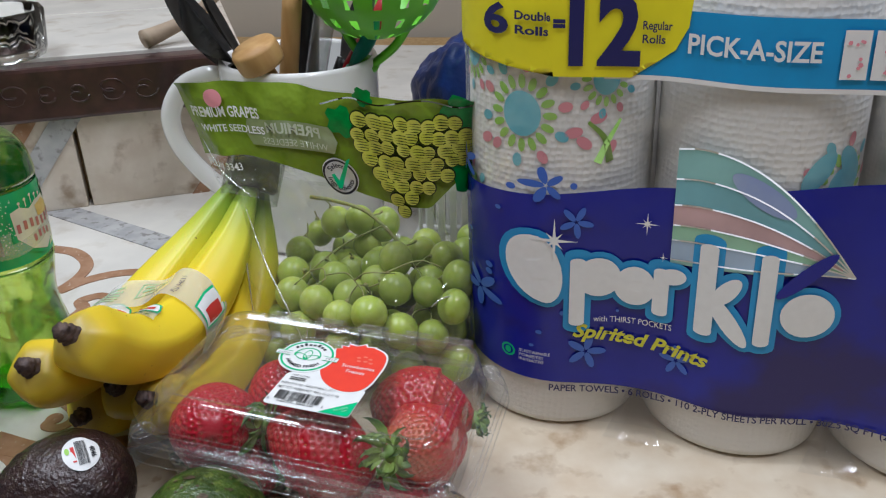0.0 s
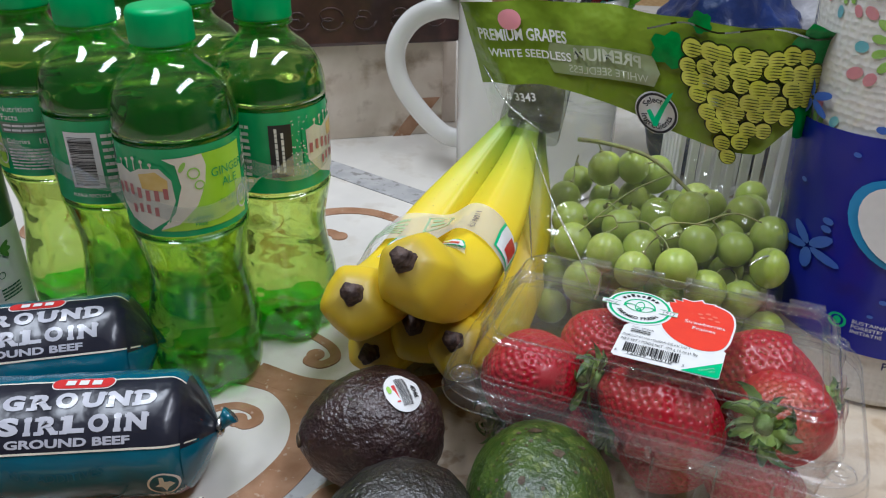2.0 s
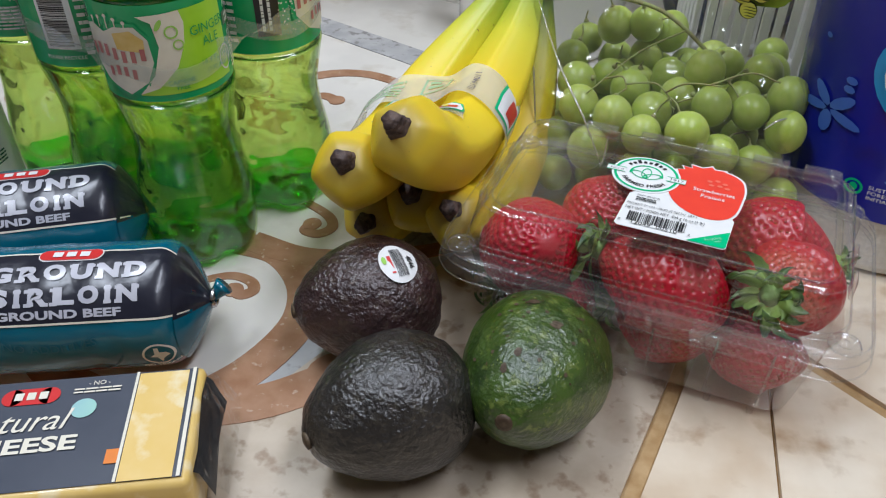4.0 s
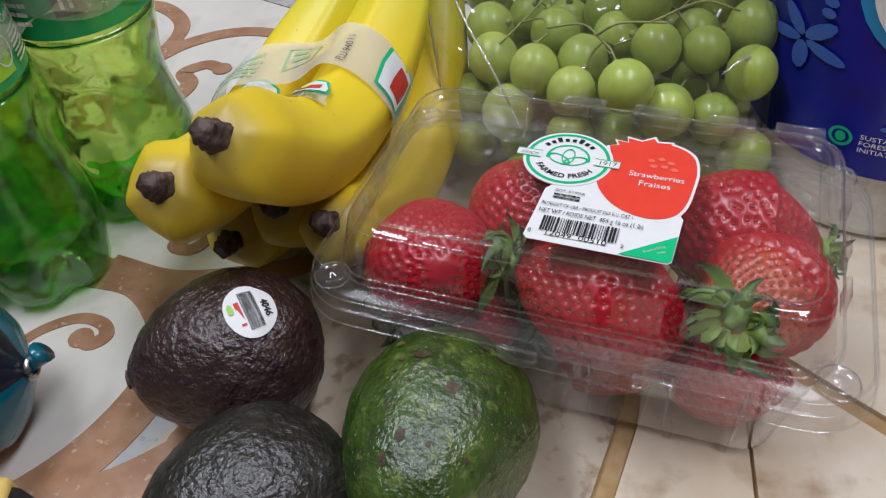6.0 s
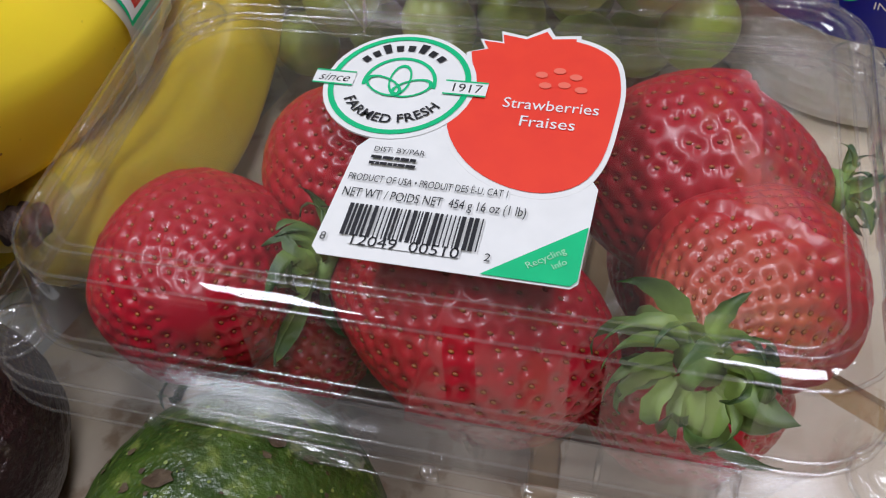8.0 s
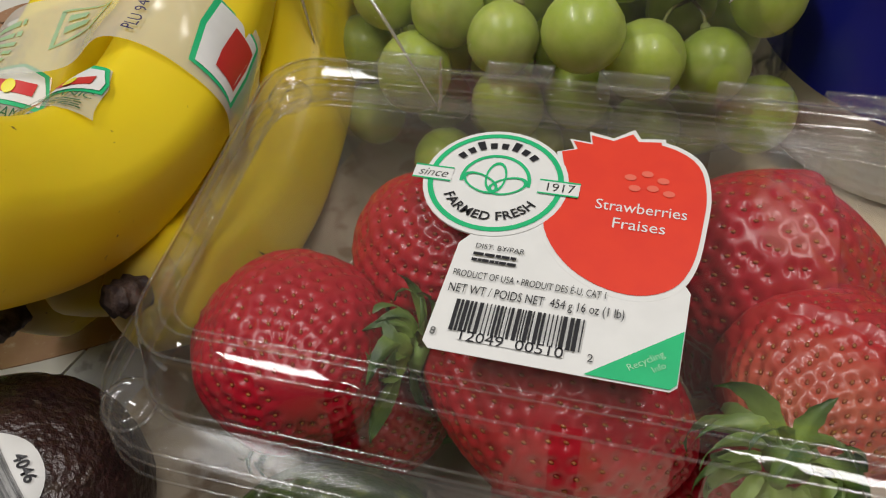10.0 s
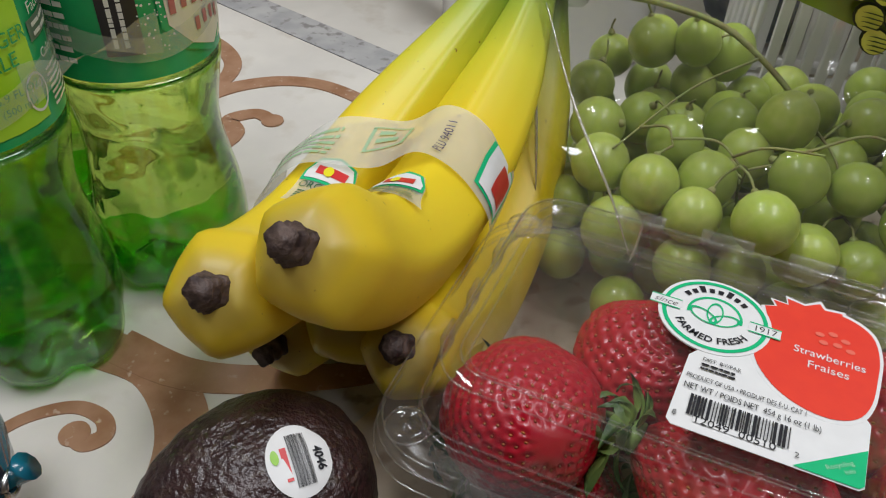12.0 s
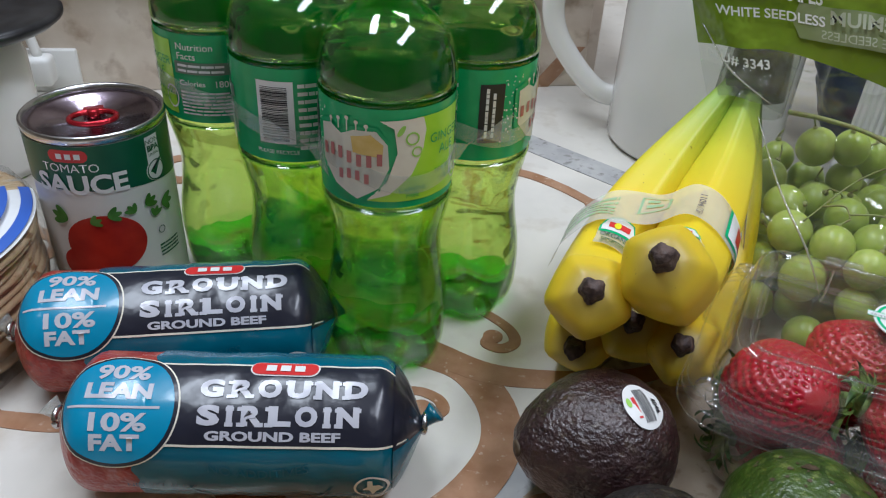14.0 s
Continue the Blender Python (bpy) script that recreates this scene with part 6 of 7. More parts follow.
def grapes():
    rnd = random.Random(12)
    base = bmesh.new()
    bmesh.ops.create_uvsphere(base, u_segments=20, v_segments=14, radius=1)
    first_grape = None
    placed = [(-0.045, 0.572, 0.083), (-0.010, 0.582, 0.080), (-0.020, 0.544, 0.074), (-0.042, 0.543, 0.076), (-0.056, 0.517, 0.072), (-0.079, 0.530, 0.061), (-0.096, 0.541, 0.065), (-0.116, 0.555, 0.063),
              (-0.087, 0.565, 0.071), (-0.074, 0.548, 0.066), (0.001, 0.554, 0.079), (-0.002, 0.530, 0.071), (-0.058, 0.566, 0.069), (-0.060, 0.610, 0.060), (-0.119, 0.574, 0.069), (-0.062, 0.640, 0.078),
              (-0.079, 0.628, 0.087), (-0.098, 0.632, 0.083), (-0.037, 0.521, 0.057), (-0.016, 0.523, 0.052), (-0.100, 0.590, 0.066), (-0.080, 0.596, 0.060), (-0.030, 0.600, 0.074), (-0.128, 0.553, 0.042), (-0.108, 0.532, 0.048)]
    tries = 0
    while len(placed) < 92 and tries < 6000:
        tries += 1
        p = (rnd.uniform(-0.128, 0.008), rnd.uniform(0.520, 0.650), rnd.uniform(0.0125, 0.068))
        if p[2] > 0.05 and p[1] < 0.550:
            continue
        if all((Vector(p) - Vector(q)).length > 0.0205 for q in placed):
            placed.append(p)
    for p in placed:
        s = rnd.uniform(0.0106, 0.0122)
        m = Matrix.Translation(p) @ Euler((rnd.uniform(-0.5, 0.5), rnd.uniform(-0.5, 0.5), 0)).to_matrix().to_4x4() @ Matrix.Diagonal((s, s, s * rnd.uniform(1.02, 1.16), 1))
        if first_grape is None:
            first_grape = part("grape", base, GRAPE, bunch, m=m)
        else:
            share(first_grape, bunch, m)
    stem = [(-0.118, 0.640, 0.100), (-0.098, 0.625, 0.104), (-0.072, 0.610, 0.103), (-0.050, 0.592, 0.093), (-0.034, 0.572, 0.082)]
    part("main_stem", tube(stem, lambda s: 0.0017 - 0.0006 * s, 8, 24), TWIG, bunch, "pale green stem")
    pts = smooth_path(stem, 24)
    # side twigs run between the grapes, and each grape hangs on a short stalk
    for k, end in enumerate(((-0.112, 0.550, 0.074), (-0.090, 0.548, 0.080), (-0.066, 0.537, 0.082), (-0.040, 0.532, 0.094), (-0.010, 0.538, 0.096), (-0.118, 0.560, 0.056), (-0.060, 0.552, 0.060), (-0.020, 0.545, 0.060))):
        e = Vector(end)
        q = min(pts[:-2], key=lambda c: (c - e).length)
        twig = smooth_path([q, (q + e) / 2 + Vector((rnd.uniform(-0.005, 0.005), rnd.uniform(-0.004, 0.006), 0.004)), e], 12)
        part("side_twig", tube(twig, lambda s: 0.00065 - 0.0002 * s, 6, 12), TWIG, bunch)
        pts = pts + twig
    for p in placed[:46]:
        v = Vector(p)
        q = min(pts, key=lambda c: (c - v).length)
        d = q - v
        if d.length > 0.034:
            q = v + d.normalized() * 0.022
        mid = (v + q) / 2 + Vector((rnd.uniform(-0.003, 0.003), rnd.uniform(0.001, 0.006), 0.004))
        n = (mid - v).normalized()
        stalk = part("stalk", tube([q, mid, v + n * 0.0118], 0.0006, 5, 8), TWIG, bunch)
        part("stalk_cap", tube([v + n * 0.0135, v + n * 0.0115], lambda s: 0.0012 + 0.0008 * s, 7, 3), TWIG, stalk)


grapes()


def bag_front(u, v, lift=0.0):
    """The front sheet of the bag: u 0..1 across, v 0..1 up."""
    v = max(0.0, v)
    z = 0.003 + 0.203 * v
    left = -0.142 + 0.0 * v + (-0.049 * max(0.0, (v - 0.35) / 0.65) ** 0.7 if v > 0.35 else 0)
    right = 0.014 - 0.010 * v
    x = left + (right - left) * u
    prof = ((0, 0.520), (0.18, 0.508), (0.32, 0.513), (0.45, 0.530), (0.62, 0.548), (0.8, 0.552), (1.0, 0.556))
    y = 0.556
    for (a, p), (b, q) in zip(prof, prof[1:]):
        if v <= b + 1e-9:
            k = (v - a) / (b - a)
            y = p + (q - p) * k
            break
    y += 0.060 * (1 - u) ** 2 * v
    x -= 0.010 * (1 - u) ** 2 * v
    z -= 0.010 * (1 - u) ** 2 * v
    edge = min(u, 1 - u)
    y += 0.030 * max(0.0, 1 - edge / 0.16) ** 2 * max(0.0, 1 - v) ** 0.5
    w = 0.0045 * noise.noise(Vector((u * 5, v * 3.2, 1.5))) + 0.0022 * noise.noise(Vector((u * 14 + v * 5, v * 9, 4)))
    z += 0.004 * math.sin(u * 5) * v + 0.003 * noise.noise(Vector((u * 6, 9, 0))) * v
    return Vector((x, y + w - lift, z))


def bag_back(u, v, lift=0.0):
    p = bag_front(u, v)
    d = 0.125 * max(0.0, 1 - v * 1.35) ** 0.8 + 0.004
    return Vector((p.x, p.y + d * min(1.0, min(u, 1 - u) * 6 + 0.02), p.z))


def grape_bag():
    c = thing("grape_bag", "clear plastic grape bag with a green printed band", "bag", pose(0, 0, 0))
    part("front_sheet", lay(patch(0, 1, 0, 0.70, 60, 46), bag_front), BAG, c, "clear front film")
    part("back_sheet", lay(patch(0, 1, 0, 1, 40, 40), bag_back), BAG, c, "clear back film")
    bm = bmesh.new()
    vs = []
    for i in range(61):
        u = i / 60
        low = 0.715 + 0.05 * math.sin(u * 5.2 + 0.6) - 0.05 * max(0.0, u - 0.55) + (0.10 if u > 0.86 else 0) * (u - 0.86) / 0.14
        vs.append([bm.verts.new((u, low + (1 - low) * j / 14, 0)) for j in range(15)])
    for a, b in zip(vs, vs[1:]):
        for j in range(14):
            bm.faces.new((a[j], b[j], b[j + 1], a[j + 1]))
    band = part("printed_band", lay(bm, lambda u, v: bag_front(u, v, 0.0008)), BAG_GREEN, c, "olive green printed band")
    on = lambda lift: (lambda u, v: bag_front(u, v, lift))
    # print: u counts 0..1 over about 0.19 m, v over 0.216 m
    su, sv = 1.12 / 0.19, 1.12 / 0.203

    def at(bm2, u, v, lift, cut=0.004):
        if cut:
            for _ in range(2):
                es = [e for e in bm2.edges if e.calc_length() > cut]
                if es:
                    bmesh.ops.subdivide_edges(bm2, edges=es, cuts=1)
                    bmesh.ops.triangulate(bm2, faces=[f for f in bm2.faces if len(f.verts) > 3])
        for q in bm2.verts:
            q.co = Vector((u + q.co.x * su, v + q.co.y * sv, 0))
        return lay(bm2, on(lift))
    bm2 = words("PREMIUM GRAPES", 0.0085, 0, 0.006, "LEFT", 0.0002, width=0.046)
    words("WHITE SEEDLESS", 0.0058, 0.004, -0.0035, "LEFT", 0.0001, bm=bm2)
    words("PLU# 3343", 0.0060, -0.002, -0.026, "LEFT", 0.0001, bm=bm2)
    part("lettering", at(bm2, 0.035, 0.872, 0.003), INK_WHITE, band)
    part("red_badge", at(disc(0, 0, 0.006, 0.0055, 16), 0.145, 0.950, 0.003), INK_PINK, band, "small red badge")
    part("window", at(shape2([(-0.026, -0.007), (0.024, -0.007), (0.027, 0.0), (0.024, 0.008), (-0.026, 0.008), (-0.029, 0)]), 0.41, 0.845, 0.0025), mat("pale_olive_bag_print", (0.24, 0.29, 0.12), 0.25, second=(0.3, 0.34, 0.2), amount=0.5, scale=40, bump=0.7, bscale=40, dist=0.005), band)
    bm2 = words("PREMIUM", 0.0080, 0.0, 0.004, bold=0.0002)
    words("WHITE SEEDLESS", 0.0052, 0.0, -0.0035, bm=bm2)
    for q in bm2.verts:
        q.co.x = -q.co.x
    part("mirrored_lettering", at(bm2, 0.42, 0.845, 0.0045), mat("grey_show_through_print", (0.45, 0.48, 0.36), 0.4), band)
    # drawn grapes
    rnd = random.Random(5)
    gl, gd = bmesh.new(), bmesh.new()
    fruit = []
    for row, n, x0 in ((0, 8, 0.0), (1, 9, -0.002), (2, 9, 0.0), (3, 8, 0.004), (4, 6, 0.008), (5, 4, 0.012), (6, 2, 0.016), (7, 1, 0.019)):
        for i in range(n):
            fruit.append((x0 + i * 0.0076 + rnd.uniform(-0.001, 0.001), 0.020 - row * 0.0072 + rnd.uniform(-0.001, 0.001), rnd.uniform(0.0041, 0.0050)))
    for x, y, r in fruit:
        disc(x, y, r * 1.08, r * 1.08, 14, gd)
    part("drawn_outline", at(gd, 0.655, 0.815, 0.0035, 0), mat("dark_olive_ink", (0.025, 0.04, 0.005), 0.35), band, kind="stuff")
    for x, y, r in fruit:
        disc(x, y, r * 0.93, r * 0.93, 14, gl)
    part("drawn_fruit", at(gl, 0.655, 0.815, 0.0046, 0), mat("yellow_green_ink", (0.50, 0.52, 0.05), 0.3, second=(0.58, 0.58, 0.10), amount=0.5, scale=100), band, "drawn yellow-green grapes", kind="stuff")
    gs = bmesh.new()
    for x, y, r in fruit:
        for k in (-0.55, -0.22, 0.11, 0.44):
            w = r * 0.9 * math.sqrt(1 - k * k)
            shape2([(x - w * 0.7, y + r * k - 0.0001), (x + w, y + r * (k - 0.10) - 0.0002), (x + w, y + r * (k - 0.10) + 0.0002), (x, y + r * k + 0.0002)], gs)
    part("drawn_shading", at(gs, 0.655, 0.815, 0.0054, 0), mat("dark_olive_ink_lines", (0.03, 0.05, 0.005), 0.35), band, kind="stuff")
    lf = bmesh.new()
    for cx, cy, s, t0 in ((0.062, 0.008, 0.017, -0.4), (0.060, -0.010, 0.014, -0.9), (-0.010, 0.018, 0.010, 2.5), (0.004, 0.033, 0.006, 2.0), (0.056, 0.026, 0.012, 0.6)):
        pts = []
        for i in range(30):
            a = 2 * math.pi * i / 30
            pts.append((cx + s * (0.62 + 0.30 * abs(math.cos(2.5 * (a - t0))) + (0.05 if i % 2 else 0)) * math.cos(a), cy + s * (0.62 + 0.30 * abs(math.cos(2.5 * (a - t0))) + (0.05 if i % 2 else 0)) * math.sin(a)))
        shape2(pts, lf)
    part("drawn_leaves", at(lf, 0.655, 0.815, 0.0030), mat("vine_leaf_ink", (0.0, 0.16, 0.025), 0.3, second=(0.0, 0.24, 0.04), amount=0.5, scale=150), band, "drawn green vine leaves")
    vine = ribbon([(-0.02, 0.024), (-0.004, 0.029), (0.012, 0.027), (0.032, 0.031), (0.055, 0.027), (0.070, 0.030)], 0.0009, 0, 0, 30)
    part("drawn_vine", at(vine, 0.655, 0.83, 0.0036, 0), mat("vine_ink", (0.03, 0.035, 0.008), 0.35), band)
    part("seal", at(disc(0, 0, 0.0108, n=36), 0.555, 0.735, 0.0030), INK_WHITE, band, "round white seal with a green tick")
    sd = disc(0, 0, 0.0103, n=36, inner=0.88)
    for word, mid, below in (("Select", math.pi / 2 + 0.3, False), ("Ingredients", -math.pi / 2, True)):
        own = words(word, 0.0042, 0, 0, bold=0.0001)
        for q in own.verts:
            a = mid + q.co.x / 0.0066 * (1 if below else -1)
            rr = 0.0066 + (-q.co.y if below else q.co.y)
            q.co = Vector((rr * math.cos(a), rr * math.sin(a), 0))
        tmp = bpy.data.meshes.new("letters")
        own.to_mesh(tmp)
        own.free()
        sd.from_mesh(tmp)
        bpy.data.meshes.remove(tmp)
    part("seal_print", at(sd, 0.555, 0.735, 0.0042, 0), INK_BLACK, band)
    part("tick", at(shape2([(-0.005, 0.001), (-0.003, 0.002), (-0.001, -0.002), (0.006, 0.011), (0.0085, 0.0125), (0.0, -0.0065), (-0.002, -0.0065)]), 0.555, 0.735, 0.0052), INK_GREEN, band, "green tick")
    # creases and the gathered fold at the bananas, bright highlights drawn as pale tubes
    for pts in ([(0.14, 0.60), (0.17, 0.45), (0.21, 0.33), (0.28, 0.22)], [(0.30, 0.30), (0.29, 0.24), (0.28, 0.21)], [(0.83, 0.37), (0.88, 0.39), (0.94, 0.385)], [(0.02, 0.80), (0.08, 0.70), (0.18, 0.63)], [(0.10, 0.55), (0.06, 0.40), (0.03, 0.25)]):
        part("crease", tube([bag_front(u, v, 0.0012) for u, v in pts], lambda s: 0.0002 + 0.0005 * math.sin(math.pi * s), 6, 20), CREASE_GLINT, c)


# pale haze puts the highlight of the folds into the film's colour
CREASE_GLINT = clear("folded_film_edge", (0.9, 0.9, 0.86), 0.12, 1.7, 0, haze=0.35, haze_colour=(0.8, 0.78, 0.68), gain=2.2)
grape_bag()


# ---- pack of paper towels ----
PAPER = mat("embossed_white_paper", (0.80, 0.78, 0.74), 0.85, second=(0.74, 0.72, 0.68), amount=0.4, scale=25)


def emboss(m):
    t = m.node_tree
    N, L = t.nodes, t.links
    co, vo, b = N.new("ShaderNodeTexCoord"), N.new("ShaderNodeTexVoronoi"), N.new("ShaderNodeBump")
    vo.inputs["Scale"].default_value, vo.inputs["Randomness"].default_value = 260, 0.35
    L.new(co.outputs["Object"], vo.inputs["Vector"])
    b.inputs["Strength"].default_value, b.inputs["Distance"].default_value = 0.6, 0.0012
    L.new(vo.outputs["Distance"], b.inputs["Height"])
    L.new(b.outputs[0], N["Principled BSDF"].inputs["Normal"])


emboss(PAPER)
NAVY_FILM = mat("deep_blue_print_film", (0.007, 0.012, 0.24), 0.26, second=(0.011, 0.018, 0.31), amount=0.5, scale=12, third=(0.02, 0.015, 0.12), tscale=9, bump=0.35, bscale=26, dist=0.004)
PACK_FILM = clear("clear_pack_film", (0.985, 0.985, 0.985), 0.08, 1.45, 0.7, 22, 0.006, haze=0.03)
D = 0.117
PACK = pose(-0.001, 0.512, 0, 0, 0, -13)
LEANX, LEANY = -0.045, 0.075


def lean(p):
    return Vector((p[0] + LEANX * p[2], p[1] + LEANY * p[2], p[2]))


def towel_pack():
    c = thing("paper_towel_pack", "plastic-wrapped pack of six printed paper towel rolls", "paper towels", PACK)
    r = D / 2 - 0.0012

    def face(lift=0.0):
        def fn(u, z):
            if u < D / 2:
                k = D / 2 - u
                a = min(math.pi / 2, k / (D / 2) * math.pi / 2)
                x, y = D / 2 - (D / 2 + lift) * math.sin(a), D / 2 - (D / 2 + lift) * math.cos(a)
            else:
                x = u
                y = 0.0045 * (1 - math.cos(2 * math.pi * (u - D / 2) / D)) - lift
            y += 0.0012 * noise.noise(Vector((u * 25, z * 12, 0)))
            return lean((x, y, z))
        return fn
    rolls = []
    for j in range(2):
        for i in range(3):
            bm = lathe([(0.022, 0.004), (r - 0.006, 0.001), (r - 0.001, 0.003), (r, 0.007), (r, 0.272), (r - 0.001, 0.276), (r - 0.006, 0.279), (0.022, 0.277), (0.020, 0.26)], 64, (True, True))
            for q in bm.verts:
                q.co = lean((q.co.x + D / 2 + i * D, q.co.y + D / 2 + 0.001 + j * D, q.co.z))
            rolls.append(part("paper_roll", bm, PAPER, c, "white embossed paper towel roll"))
    # flowers printed on the first two rolls

    def on_roll(i, lift=0.0007):
        def fn(u, z):
            a = -math.pi / 2 + u / r
            return lean((D / 2 + i * D + (r + lift) * math.cos(a), D / 2 + 0.001 + (r + lift) * math.sin(a), z))
        return fn

    def flower(i, u, z, s, petals=True):
        bm = disc(u, z, 0.0115 * s, 0.0130 * s, 24)
        part("flower_print", lay(bm, on_roll(i, 0.0010)), INK_AQUA, rolls[i])
        bm = bmesh.new()
        for k in range(16):
            a = 2 * math.pi * k / 16
            disc(u + 0.0165 * s * math.cos(a), z + 0.0182 * s * math.sin(a), 0.0042 * s, 0.0023 * s, 8, bm, turn=a)
        part("flower_print", lay(bm, on_roll(i, 0.0006)), INK_LEAF, rolls[i])
        for m, off in ((INK_PINK, 0), (INK_AQUA, 1)):
            bm = bmesh.new()
            for k in range(5):
                a = 2 * math.pi * (2 * k + off) / 10 + 0.2
                disc(u + 0.0255 * s * math.cos(a), z + 0.0275 * s * math.sin(a), 0.0042 * s, 0.0030 * s, 10, bm, turn=a)
            part("petal_print", lay(bm, on_roll(i, 0.0006)), m, rolls[i])
    flower(0, -0.014, 0.205, 1.0)
    flower(0, 0.034, 0.226, 0.72)
    flower(1, 0.048, 0.172, 1.0)
    flower(0, -0.055, 0.235, 0.8)
    flower(0, -0.062, 0.140, 0.9)
    bm = bmesh.new()
    for x, z, t in ((0.010, 0.232, 0.5), (0.022, 0.190, -0.6), (0.038, 0.186, 0.9), (0.016, 0.196, 0.2), (-0.040, 0.186, 0.4), (0.030, 0.204, 0.3)):
        disc(x, z, 0.0052, 0.0032, 12, bm, turn=t)
    part("petal_print", lay(bm, on_roll(0, 0.0006)), INK_PINK, rolls[0])
    bm = bmesh.new()
    for pts in ([(0.030, 0.178), (0.036, 0.190), (0.044, 0.202)], [(0.038, 0.178), (0.034, 0.192), (0.024, 0.202)]):
        ribbon(pts, lambda s: 0.005 * (1 - 0.6 * s), 0, 0, 12, bm)
    for q in bm.verts:
        q.co.z = 0
    part("leaf_print", lay(bm, on_roll(0, 0.0007)), INK_LEAF, rolls[0])
    bm = bmesh.new()
    for x, z, t in ((0.030, 0.172, 0.9), (0.052, 0.173, 2.2)):
        disc(x, z + 0.012, 0.0135, 0.0065, 18, bm, turn=t)
    part("leaf_print", lay(bm, on_roll(1, 0.0012)), INK_AQUA, rolls[1])
    # printed film
    blue = patch(-0.02, 3 * D, 0.0, 1.0, 110, 16)
    for q in blue.verts:
        u = q.co.x
        lo, hi = 0.038 - 0.02 * u, 0.153 + 0.12 * u
        q.co.y = lo + (hi - lo) * q.co.y
    film = part("blue_film", lay(blue, face(0.0016)), NAVY_FILM, c, "deep blue printed film band")
    part("yellow_film", lay(shape2([(-0.012, 0.242), (0.062, 0.238), (0.063, 0.2285), (0.104, 0.2285), (0.105, 0.237), (0.118, 0.238), (0.126, 0.244), (0.132, 0.256), (0.134, 0.278), (-0.012, 0.278)]), face(0.0030), 0.006), INK_YELLOW, c, "yellow printed film panel")
    part("cyan_film", lay(patch(0.090, 3 * D, 0.229, 0.264, 60, 4), face(0.0022)), INK_CYAN, c, "cyan printed film strip")
    part("white_rule", lay(patch(0.090, 3 * D, 0.2275, 0.2300, 60, 1), face(0.0024)), INK_WHITE, c)
    bm = words("6", 0.022, 0.0405, 0.2560, bold=0.0006)
    words("Double", 0.0062, 0.0480, 0.2595, "LEFT", 0.0002, width=0.0130, bm=bm)
    words("Rolls", 0.0062, 0.0480, 0.2520, "LEFT", 0.0002, bm=bm)
    words("=", 0.011, 0.0660, 0.2560, bold=0.0006, bm=bm)
    words("12", 0.050, 0.0860, 0.2515, bold=0.0018, width=0.037, bm=bm)
    words("Regular", 0.0062, 0.1085, 0.2560, "LEFT", 0.0001, width=0.0150, bm=bm)
    words("Rolls", 0.0062, 0.1085, 0.2490, "LEFT", 0.0001, bm=bm)
    part("lettering", lay(bm, face(0.0042), 0.008), INK_NAVY, c, "dark blue lettering")
    part("lettering", lay(words("PICK-A-SIZE", 0.0140, 0.1640, 0.2475, bold=0.0003, width=0.064), face(0.0036), 0.008), INK_WHITE, c)
    bm = bmesh.new()
    for k in range(3):
        bar(0.2055 + k * 0.0145, 0.235, 0.2180 + k * 0.0145, 0.259, bm)
    part("sheet_picture", lay(bm, face(0.0036)), INK_WHITE, c)
    bm = bmesh.new()
    rnd = random.Random(6)
    for k in range(3):
        for _ in range(9):
            disc(0.2075 + k * 0.0145 + rnd.uniform(0, 0.009), rnd.uniform(0.237, 0.257), rnd.uniform(0.0006, 0.0013), n=6, bm=bm)
    part("sheet_flowers", lay(bm, face(0.0042)), INK_PINK, c)
    # the large brand mark as plain rounded strokes with a bright rim
    def stroke(u, z, h, w, bm, grow=0.0):
        s = 0.10
        pts = [(u - w / 2 - grow, z - grow), (u + w / 2 + grow, z - grow), (u + w / 2 + grow, z + h + grow), (u - w / 2 - grow, z + h + grow)]
        shape2(pts, bm)
        disc(u, z - grow, (w / 2 + grow), (w / 2 + grow) * 0.5, 14, bm)
        disc(u, z + h + grow, (w / 2 + grow), (w / 2 + grow) * 0.5, 14, bm)
    rim, white = bmesh.new(), bmesh.new()
    for grow, bm in ((0.0035, rim), (0.0, white)):
        for u, z, h, w in ((0.055, 0.086, 0.040, 0.009), (0.103, 0.096, 0.026, 0.009), (0.128, 0.090, 0.052, 0.010), (0.160, 0.088, 0.052, 0.009)):
            stroke(u + 0.025, z + 0.027 * u - 0.0066, h, w, bm, grow)
        for u, z, a, b2, t in ((0.033, 0.120, 0.0125, 0.022, 0.25), (0.067, 0.116, 0.013, 0.0125, 0), (0.088, 0.111, 0.012, 0.0125, 0), (0.109, 0.120, 0.008, 0.005, 0.2), (0.140, 0.100, 0.0195, 0.0052, -0.9), (0.139, 0.117, 0.011, 0.005, 0.9), (0.183, 0.106, 0.0145, 0.0135, 0)):
            disc(u + 0.025, z + 0.027 * u - 0.0066, a + grow, b2 + grow, 26, bm, turn=t)
    part("mark_rim", lay(rim, face(0.0032), 0.010), INK_CYAN, film, "bright blue rim of the brand mark")
    part("brand_mark", lay(white, face(0.0044), 0.010), INK_WHITE, film, "large white brand mark")

    def star(u, z, s, bm):
        for k in range(4):
            a = math.pi / 4 * k
            L2 = s * (1 if k % 2 == 0 else 0.5)
            shape2([(u + L2 * math.cos(a), z + L2 * math.sin(a)), (u + 0.08 * s * math.cos(a + 1.57), z + 0.08 * s * math.sin(a + 1.57)), (u - L2 * math.cos(a), z - L2 * math.sin(a)), (u - 0.08 * s * math.cos(a + 1.57), z - 0.08 * s * math.sin(a + 1.57))], bm)
    bm = bmesh.new()
